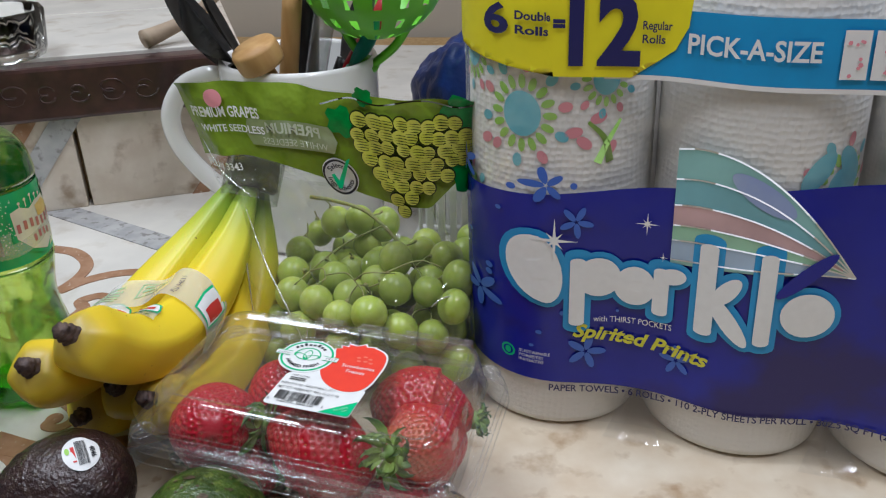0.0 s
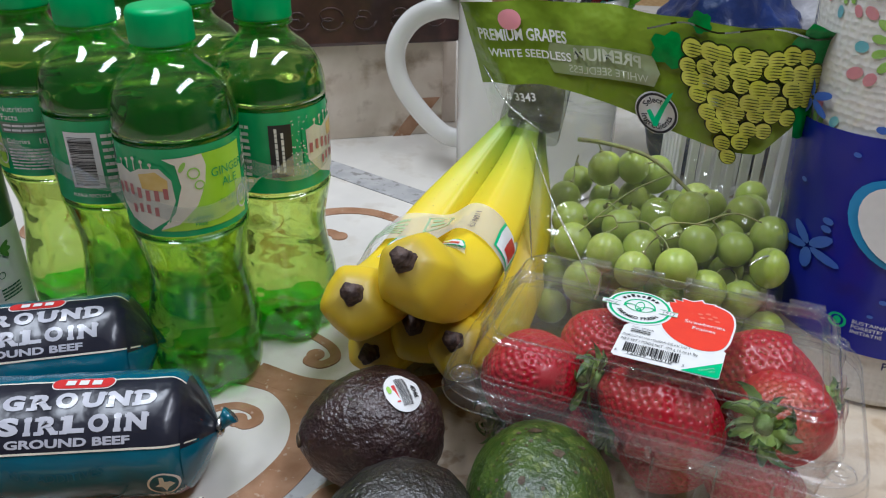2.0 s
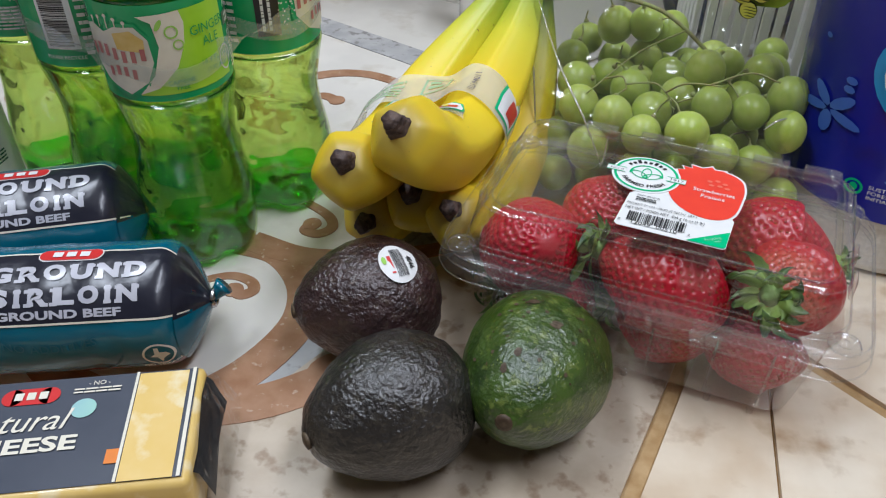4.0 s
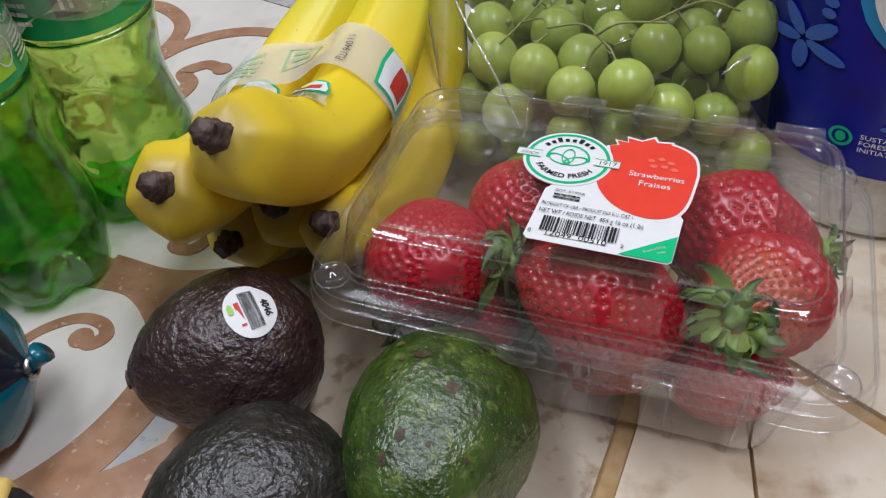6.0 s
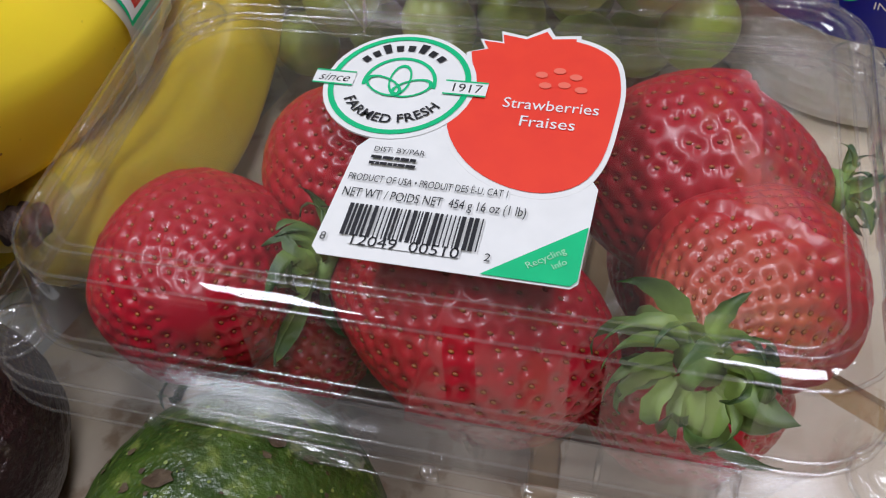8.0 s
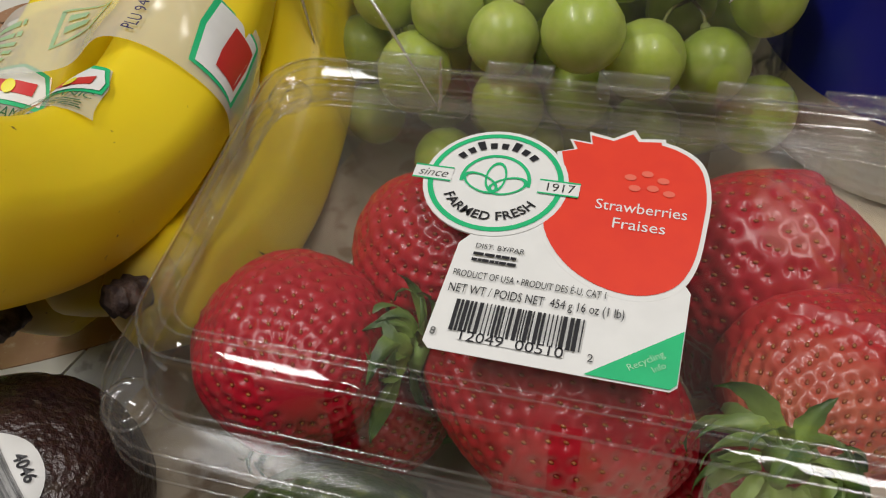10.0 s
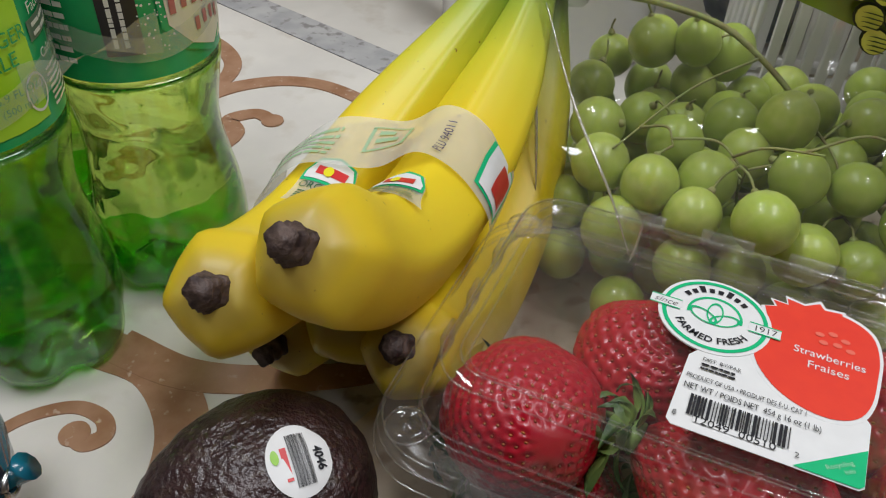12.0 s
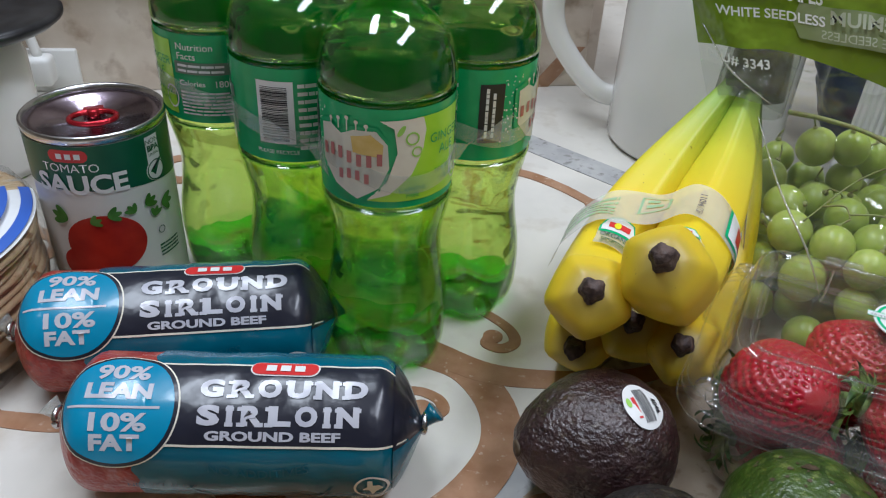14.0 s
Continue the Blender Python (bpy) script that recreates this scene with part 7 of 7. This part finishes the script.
    for u, z, s in ((0.066, 0.134, 0.014), (0.118, 0.147, 0.007), (0.128, 0.128, 0.003)):
        star(u, z, s, bm)
    part("sparkle_star", lay(bm, face(0.0056)), INK_WHITE, film, "white printed star", kind="stuff")
    part("lettering", lay(words("with THIRST POCKETS", 0.0055, 0.113, 0.0830, width=0.046), face(0.0036)), INK_WHITE, film)
    bm = words("Spirited Prints", 0.0125, 0.117, 0.0725, bold=0.0004, width=0.080, slant=0.35)
    for q in bm.verts:
        q.co.y -= 0.10 * (q.co.x - 0.100)
    part("lettering", lay(bm, face(0.0036), 0.008), mat("yellow_ink_script", (0.62, 0.60, 0.04), 0.35), film, "yellow script lettering")
    bm = words("SUSTAINABLE", 0.0030, 0.0500, 0.0565, "LEFT", width=0.0145)
    words("FORESTRY", 0.0030, 0.0500, 0.0535, "LEFT", width=0.0105, bm=bm)
    words("INITIATIVE", 0.0030, 0.0500, 0.0505, "LEFT", width=0.0105, bm=bm)
    part("small_print", lay(bm, face(0.0034)), INK_WHITE, film)
    bm = disc(0.0455, 0.0545, 0.0030, 0.0044, 20, inner=0.72)
    disc(0.0455, 0.0545, 0.0013, 0.0024, 12, bm)
    part("green_leaf_mark", lay(bm, face(0.0034)), INK_GREEN, film)
    fl = bmesh.new()
    for u, z, s in ((0.018, 0.167, 0.011), (0.060, 0.166, 0.011), (0.078, 0.145, 0.010), (0.030, 0.088, 0.013), (0.140, 0.062, 0.010), (-0.004, 0.110, 0.008), (0.004, 0.150, 0.007), (0.000, 0.074, 0.008), (0.086, 0.060, 0.012)):
        for k in range(5):
            a = 2 * math.pi * k / 5 + u * 30
            disc(u + 0.55 * s * math.cos(a), z + 0.55 * s * math.sin(a), 0.48 * s, 0.2 * s, 10, fl, turn=a)
    for k in range(18):
        disc(rnd.uniform(0.01, 0.11), rnd.uniform(0.055, 0.17), rnd.uniform(0.001, 0.0022), n=8, bm=fl)
    part("flower_print", lay(fl, face(0.0028)), INK_BLUE, film, "lighter blue printed flowers", kind="stuff")
    # a printed wing: curved bands with white veins between them
    def vein(v0, s):
        return (0.132 + 0.098 * s, v0 + (0.128 - v0) * s ** 1.6 + 0.010 * math.sin(math.pi * s) * (v0 - 0.11) / 0.08)
    levels = (0.192, 0.175, 0.160, 0.148, 0.139, 0.127)
    wing = part("wing_panel", lay(shape2([vein(0.192, i / 14) for i in range(15)] + [vein(0.124, i / 14) for i in range(14, -1, -1)]), face(0.0026), 0.008), INK_MINT, film, "pale aqua printed wing")
    for (hi2, lo2), col in zip(zip(levels, levels[1:]), ((0.22, 0.42, 0.40), (0.16, 0.36, 0.40), (0.50, 0.33, 0.33), (0.30, 0.52, 0.36), (0.34, 0.44, 0.56))):
        tint = mat("wing_ink", col, 0.3, second=tuple(x * 1.25 for x in col), amount=0.5, scale=30)
        part("wing_band", lay(shape2([vein(hi2, i / 14) for i in range(14)] + [vein(lo2, i / 14) for i in range(13, -1, -1)]), face(0.0030), 0.008), tint, wing)
    for v0 in levels:
        bm = ribbon([vein(v0, i / 8) for i in range(9)], 0.0009, 0, 0, 24)
        for q in bm.verts:
            q.co.z = 0
        part("wing_vein", lay(bm, face(0.0036)), INK_WHITE, wing)
    part("wing_oval", lay(disc(0.178, 0.172, 0.020, 0.0065, 24, turn=-0.55), face(0.0034), 0.008), mat("violet_blue_ink", (0.26, 0.33, 0.58), 0.3, second=(0.34, 0.42, 0.60), amount=0.5, scale=40), wing)
    part("insect_body", lay(disc(0.205, 0.128, 0.020, 0.0045, 20, turn=0.75), face(0.0040), 0.008), NAVY_FILM, wing, "dark printed dragonfly body")
    bm = words("PAPER TOWELS • 6 ROLLS • 110 2-PLY SHEETS PER ROLL • 302.5 SQ FT (28.1 m²)", 0.0066, 0.064, 0.0330, "LEFT", 0.0001, width=0.215)
    part("bottom_line", lay(bm, face(0.0030)), INK_NAVY, c)
    part("clear_wrap", lay(patch(-0.03, 3 * D, 0.008, 0.279, 90, 30), face(0.0012)), PACK_FILM, c, "clear outer film")
    bm = bmesh.new()
    rings(bm, [[lean((x, y, 0.280 + 0.002 * math.sin(9 * x + 14 * y))) for x in [3 * D * i / 24 for i in range(25)]] for y in [0.004 + 0.225 * j / 10 for j in range(11)]], closed=False)
    part("wrap_top", bm, PACK_FILM, c)
    for i in range(2):
        bm = bmesh.new()
        rings(bm, [[lean((D * (i + 1) + s * 0.018 * (1 - t), 0.004 + 0.035 * t - 0.004, 0.001 + 0.03 * t * abs(s))) for s in (-1, -0.5, 0, 0.5, 1)] for t in (0, 0.3, 0.6, 1)], closed=False)
        part("wrap_fold", bm, PACK_FILM, c)


towel_pack()

# ---- big mug with kitchen tools ----
def big_mug():
    c = thing("utensil_mug", "oversized white ceramic mug holding kitchen utensils", "mug", pose(-0.158, 0.800, 0))
    H, R = 0.172, 0.072
    bm = lathe([(R - 0.008, 0.0), (R - 0.003, 0.0015), (R, 0.006), (R, H - 0.004), (R - 0.001, H - 0.001), (R - 0.003, H), (R - 0.005, H - 0.001), (R - 0.006, H - 0.004), (R - 0.006, 0.012), (R - 0.014, 0.008)], 64)
    part("mug_body", bm, CERAMIC, c)
    pts = [(-R + 0.002, 0.004, 0.150), (-R - 0.020, 0.004, 0.150), (-R - 0.044, 0.004, 0.138), (-R - 0.059, 0.004, 0.112), (-R - 0.055, 0.004, 0.082), (-R - 0.036, 0.004, 0.054), (-R - 0.014, 0.004, 0.034), (-R + 0.003, 0.004, 0.030)]
    part("mug_handle", tube(pts, 0.0082, 16, 40, up=Vector((0, 1, 0)), shape=lambda a: 1 + 0.15 * math.cos(2 * a)), CERAMIC, c, "looped white handle")


big_mug()
MX, MY = -0.158, 0.800


def tool(name, label, foot, top, r, m, head=None, category="utensil"):
    c = thing(name, label, category, pose(0, 0, 0), "kitchen tools in the mug")
    A, B = Vector((MX + foot[0], MY + foot[1], 0.013)), Vector(top)
    part("handle", tube([A, (A + B) / 2 + Vector((0, 0, 0.002)), B], r, 10, 12), m, c)
    if head:
        d = (B - A).normalized()
        T = Matrix.Translation(B) @ d.to_track_quat("Z", "Y").to_matrix().to_4x4()
        for nm, bm, hm in head:
            part(nm, bm, hm, c, m=T)
    return c


def bowl(w, l, depth):
    bm = bmesh.new()
    loops = []
    for i in range(13):
        s = i / 12
        wd = w * math.sin(math.pi * min(1, 0.08 + 0.92 * s)) ** 0.6 if s < 0.98 else w * 0.1
        loops.append([(t * wd, depth * (t * t - 1) * math.sin(math.pi * s), l * s) for t in (-1, -0.6, -0.2, 0.2, 0.6, 1)])
    rings(bm, loops, False)
    back = bmesh.ops.solidify(bm, geom=bm.faces[:], thickness=0.002)
    bmesh.ops.recalc_face_normals(bm, faces=bm.faces)
    return bm


tool("ladle", "black plastic ladle standing in the mug", (0.03, 0.02), (-0.212, 0.782, 0.168), 0.0065, BLACK_PLASTIC, [("bowl", bowl(0.030, 0.075, 0.02), BLACK_PLASTIC)])
tool("spatula", "black plastic spatula standing in the mug", (0.03, -0.02), (-0.195, 0.762, 0.172), 0.007, BLACK_PLASTIC, [("blade", bowl(0.026, 0.09, 0.006), BLACK_PLASTIC)])
tool("wooden_spoon", "beech wooden spoon with a flat round end", (0.04, -0.01), (-0.174, 0.746, 0.172), 0.0075, BEECH, [("knob", lathe([(0.004, 0), (0.0195, 0.004), (0.0205, 0.008), (0.0205, 0.020), (0.019, 0.023)], 32), BEECH)])
tool("wooden_spoon", "flat beech wooden spoon handle", (-0.03, 0.0), (-0.150, 0.770, 0.235), 0.0085, BEECH)
tool("whisk", "whisk with a clear plastic handle", (-0.02, 0.02), (-0.118, 0.782, 0.250), 0.010, clear("clear_tool_plastic", (0.85, 0.85, 0.86), 0.1, haze=0.2))
tool("serving_spoon", "teal plastic serving spoon", (-0.03, 0.0), (-0.105, 0.780, 0.165), 0.006, TEAL_PLASTIC, [("bowl", bowl(0.022, 0.055, 0.008), TEAL_PLASTIC)])
tool("spoon", "red plastic handled spoon in the mug", (-0.04, 0.02), (-0.070, 0.800, 0.225), 0.008, RED_PLASTIC)

tool("turner", "wide black nylon turner standing in the mug", (0.035, 0.0), (-0.222, 0.800, 0.160), 0.007, BLACK_PLASTIC, [("blade", bowl(0.036, 0.095, 0.004), BLACK_PLASTIC)])
tool("potato_masher", "black plastic handled masher in the mug", (-0.01, 0.03), (-0.145, 0.800, 0.230), 0.011, BLACK_PLASTIC)
tool("turner", "black nylon slotted turner behind the strainer", (-0.02, -0.02), (-0.118, 0.812, 0.165), 0.007, BLACK_PLASTIC, [("blade", bowl(0.030, 0.08, 0.004), BLACK_PLASTIC)])


def strainer():
    c = thing("strainer", "lime green plastic slotted strainer", "utensil", pose(0, 0, 0), "kitchen tools in the mug")
    part("handle", tube([(MX + 0.0, MY + 0.03, 0.013), (-0.105, 0.800, 0.140), (-0.090, 0.790, 0.168)], lambda s: 0.006 + 0.003 * s, 10, 14), LIME_PLASTIC, c)
    for s in (-1, 1):
        part("fork", tube([(-0.090, 0.790, 0.164), (-0.086 + s * 0.018, 0.788, 0.182), (-0.084 + s * 0.030, 0.785, 0.202)], 0.004, 8, 10), LIME_PLASTIC, c)
    bm = bmesh.new()
    loops = []
    for i in range(8):
        rr = 0.062 * math.sin(math.pi / 2 * (i + 1) / 8)
        loops.append([(-0.084 + rr * math.cos(a), 0.785 + rr * math.sin(a), 0.190 + 0.055 * (1 - math.cos(math.pi / 2 * (i + 1) / 8))) for a in (2 * math.pi * k / 48 for k in range(48))])
    made = rings(bm, loops)
    holes = [f for k, f in enumerate(bm.faces) if (k // 48) % 2 == 1 and k % 3 == 1]
    bmesh.ops.delete(bm, geom=holes, context="FACES")
    bm.faces.new([q for q in made[0]][::-1])
    part("bowl", bm, LIME_PLASTIC, c, "slotted lime green bowl")


strainer()


def soft_bag(name, label, at, size, m, seed):
    bm = bmesh.new()
    bmesh.ops.create_icosphere(bm, subdivisions=5, radius=1)
    for q in bm.verts:
        p = q.co.copy()
        k = 1 + 0.16 * noise.noise(p * 1.6 + Vector((seed, 0, 0))) + 0.07 * noise.noise(p * 5) + 0.03 * noise.noise(p * 12)
        z = max(-0.86, p.z * k)
        q.co = Vector((p.x * k * size[0], p.y * k * size[1], (z + 0.86) * size[2]))
    tagged(part(name, bm, m, None, m=pose(*at)), label, "bag")


soft_bag("snack_bag", "crumpled blue and white plastic food bag", (0.005, 0.865, 0.0), (0.075, 0.070, 0.098), BLUE_FILM, 3)
soft_bag("bread_bag", "crumpled white plastic bag", (0.12, 0.93, 0.0), (0.12, 0.08, 0.16), mat("white_crumpled_film", (0.62, 0.60, 0.60), 0.3, second=(0.72, 0.70, 0.70), amount=0.5, scale=40, bump=0.7, bscale=60, dist=0.004), 8)


def basket():
    c = thing("plastic_basket", "white slatted plastic basket", "basket", pose(0.004, 0.735, 0, 0, 0, 6))
    W, DD, H = 0.092, 0.080, 0.130
    part("base", block(W, DD, 0.005, (0, 0, 0.0025), 0.002), WHITE_PLASTIC, c)
    for z in (0.012, H):
        lp = rounded(W + 0.004, DD + 0.004, 0.01, z)
        part("rim", tube(lp + lp[:1], 0.0045, 8, cap=(False, False)), WHITE_PLASTIC, c)
    for s in (-1, 1):
        for i in range(9):
            part("slat", block(0.0062, 0.003, H - 0.006, (-W / 2 + 0.007 + i * 0.0097, s * (DD / 2 + 0.001), H / 2 + 0.003), 0.001), WHITE_PLASTIC, c, smooth=False)
        for i in range(6):
            part("slat", block(0.003, 0.0065, H - 0.006, (s * (W / 2 + 0.001), -DD / 2 + 0.012 + i * 0.0112, H / 2 + 0.003), 0.001), WHITE_PLASTIC, c, smooth=False)


basket()

# ---- on the ledge ----
def ledge_things():
    c = thing("glass_dish", "heavy clear glass dish on the ledge", "dish", LEDGE @ pose(-0.120, 0.030, 0.1567))
    part("dish_body", lathe([(0.040, 0.0), (0.047, 0.002), (0.050, 0.010), (0.054, 0.045), (0.053, 0.047), (0.050, 0.045), (0.045, 0.012), (0.030, 0.009)], 48, mod=lambda a, z: 1 + 0.02 * math.cos(12 * a)), GLASS, c)
    c = thing("wooden_scoop", "small wooden scoop lying on the ledge", "utensil", LEDGE @ pose(0.066, 0.045, 0.166, 0, 0, 30))
    part("scoop", tube([(-0.05, 0, 0.0), (-0.03, 0, 0.004), (0, 0, 0.012), (0.05, 0.01, 0.03)], lambda s: 0.010 * (1 - 0.5 * s), 12, 16), mat("worn_wood", (0.30, 0.22, 0.15), 0.6, second=(0.38, 0.29, 0.2), amount=0.5, scale=60, bump=0.3), c)
    c = thing("glass_jar", "clear glass jar on the ledge", "jar", LEDGE @ pose(-0.235, 0.055, 0.1567))
    part("jar_body", lathe([(0.020, 0.0), (0.032, 0.002), (0.034, 0.008), (0.034, 0.09), (0.028, 0.10), (0.027, 0.115), (0.025, 0.115), (0.026, 0.10), (0.031, 0.09), (0.031, 0.008)], 40), GLASS, c)


ledge_things()

# ---- far end of the counter ----
def white_jar():
    c = thing("coffee_jar", "white ceramic jar with a flat black lid", "jar", pose(-0.672, 0.574, 0))
    part("jar_body", lathe([(0.030, 0.0), (0.038, 0.002), (0.041, 0.010), (0.041, 0.085), (0.036, 0.100), (0.030, 0.105)], 48), CERAMIC, c)
    part("jar_lid", lathe([(0.030, 0.105), (0.066, 0.108), (0.071, 0.112), (0.071, 0.115), (0.066, 0.117), (0.040, 0.116), (0.012, 0.116)], 48), BLACK_PLASTIC, c, "flat black lid")


white_jar()


def plug():
    c = thing("power_plug", "white power plug with its cord against the tiles", "plug", pose(-0.712, 0.690, 0, 0, 0, 20))
    part("plug_body", block(0.022, 0.020, 0.026, (0, 0, 0.028), 0.005, 3), WHITE_PLASTIC, c)
    part("cord", tube([(0, 0, 0.040), (-0.006, 0.002, 0.065), (-0.022, 0.004, 0.095), (-0.05, 0.0, 0.12), (-0.10, -0.02, 0.11), (-0.16, -0.03, 0.004)], 0.0042, 8, 30), WHITE_PLASTIC, c, "white cord")
    part("socket_plate", block(0.060, 0.006, 0.040, (-0.004, 0.020, 0.020), 0.002), WHITE_PLASTIC, c)


plug()
TORTILLA = mat("toasted_tortilla", (0.62, 0.46, 0.28), 0.8, second=(0.52, 0.34, 0.18), amount=0.5, scale=60, third=(0.30, 0.15, 0.06), tscale=110, tcut=(0.62, 0.7), bump=0.5, bscale=150, dist=0.002)


def tortillas():
    c = thing("tortilla_stack", "stack of flour tortillas in a printed clear bag", "tortillas", pose(-0.588, 0.392, 0))
    rnd = random.Random(3)
    for i in range(19):
        k = rnd.uniform(0.94, 1.0)
        bm = lathe([(0.06 * k, 0.0), (0.083 * k, 0.0003), (0.0855 * k, 0.0015), (0.083 * k, 0.0027), (0.06 * k, 0.003)], 56, mod=lambda a, z: 1 + 0.012 * math.sin(3 * a + i * 2) + 0.006 * math.sin(9 * a + i))
        part("tortilla", bm, TORTILLA, c, m=pose(rnd.uniform(-0.002, 0.002), rnd.uniform(-0.002, 0.002), 0.001 + i * 0.0034))
    part("bag_film", lathe([(0.0885, 0.001), (0.0895, 0.02), (0.0895, 0.058), (0.086, 0.067), (0.06, 0.069)], 56, (True, True), mod=lambda a, z: 1 + 0.010 * math.sin(17 * a + 80 * z)), BAG, c, "clear bag")
    for k, (m, r0, r1) in enumerate(((INK_WHITE, 0.040, 0.087), (INK_BLUE, 0.080, 0.0855), (INK_BLUE, 0.068, 0.074), (INK_GOLD, 0.058, 0.064), (INK_PINK, 0.045, 0.052))):
        bm = bmesh.new()
        z = 0.0705 + 0.0006 * k
        rings(bm, [[(r * math.cos(a), r * math.sin(a), z - 0.004 * max(0, (r - 0.075) / 0.012)) for a in (math.radians(-60 + 110 * j / 30) for j in range(31))] for r in (r0, (r0 + r1) / 2, r1)], closed=False)
        part("bag_stripe", bm, m, c)


tortillas()
CHEESE = mat("yellow_cheese_window", (0.74, 0.50, 0.13), 0.35, second=(0.78, 0.56, 0.20), amount=0.5, scale=50, third=(0.82, 0.68, 0.40), tscale=60, coat=0.4)
SLATE = mat("slate_grey_wrap", (0.065, 0.075, 0.10), 0.25, second=(0.085, 0.095, 0.12), amount=0.4, scale=30, bump=0.15, bscale=40, dist=0.002, coat=0.3)


def cheese():
    c = thing("cheese_pack", "wrapped block of natural cheese with a grey label", "cheese", pose(-0.266, 0.3385, 0, 0, 0, 17.5))
    Wd, Dp, Ht = 0.135, 0.062, 0.033
    part("block", block(Wd, Dp, Ht, (-Wd / 2, -Dp / 2, Ht / 2), 0.003), CHEESE, c)
    on = lambda lift: (lambda u, v: Vector((u, v, Ht + lift)))
    lab = part("label", lay(patch(-Wd + 0.003, -0.003, -Dp + 0.003, -0.002, 12, 6), on(0.0006)), SLATE, c, "slate grey printed label")
    part("window", lay(patch(-0.0275, -0.0065, -Dp + 0.003, -0.003, 4, 6), on(0.0010)), CHEESE, lab, "yellow cheese picture")
    bm = bar(-0.0050, -Dp + 0.003, -0.0035, -0.002)
    bar(-0.0290, -Dp + 0.003, -0.0278, -0.002, bm)
    part("pale_edge", lay(bm, on(0.0012)), INK_CREAM, lab)
    bm = bmesh.new()
    for cx in (-0.079, -0.064):
        disc(cx, -0.011, 0.0045, n=20, bm=bm)
    bar(-0.079, -0.0155, -0.064, -0.0065, bm)
    part("red_badge", lay(bm, on(0.0010)), INK_RED, lab, "red pill-shaped brand badge")
    bm = bmesh.new()
    for k in range(3):
        bar(-0.0780 + k * 0.0050, -0.0130, -0.0745 + k * 0.0050, -0.0090, bm)
    words("Natural", 0.0155, -0.076, -0.0255, slant=0.3, width=0.046, bm=bm)
    words("CHEESE", 0.0100, -0.072, -0.0380, bold=0.0003, width=0.050, bm=bm)
    words("- NO -", 0.0034, -0.044, -0.0065, bm=bm)
    lines_of_bars(-0.054, -0.034, -0.012, -0.0085, 2, bm, 5)
    part("lettering", lay(bm, on(0.0013)), INK_CREAM, lab)
    part("round_seal", lay(disc(-0.048, -0.0200, 0.0052, n=24), on(0.0011)), INK_MINT, lab)
    part("orange_mark", lay(bar(-0.034, -0.050, -0.0285, -0.043), on(0.0011)), mat("orange_print", (0.75, 0.22, 0.03), 0.35), lab)
    bm = bmesh.new()
    rings(bm, [[(0.0 + 0.006 * t, -0.004 - 0.050 * s, Ht * (0.9 - 0.45 * t) + 0.003 * math.sin(6 * s + 5 * t)) for s in (0, 0.25, 0.5, 0.75, 1)] for t in (0, 0.35, 0.7, 1)], closed=False)
    part("end_flap", bm, BLACK_PLASTIC, c, "dark folded end of the wrap")
    bm = bmesh.new()
    rings(bm, [[(0.001 + 0.011 * t, -0.002 - 0.054 * s, Ht * (0.95 - 0.6 * t) + 0.003 * math.sin(5 * s + 3 * t)) for s in (0, 0.25, 0.5, 0.75, 1)] for t in (0, 0.35, 0.7, 1)], closed=False)
    part("clear_flap", bm, BAG, c, "clear folded wrap")


cheese()
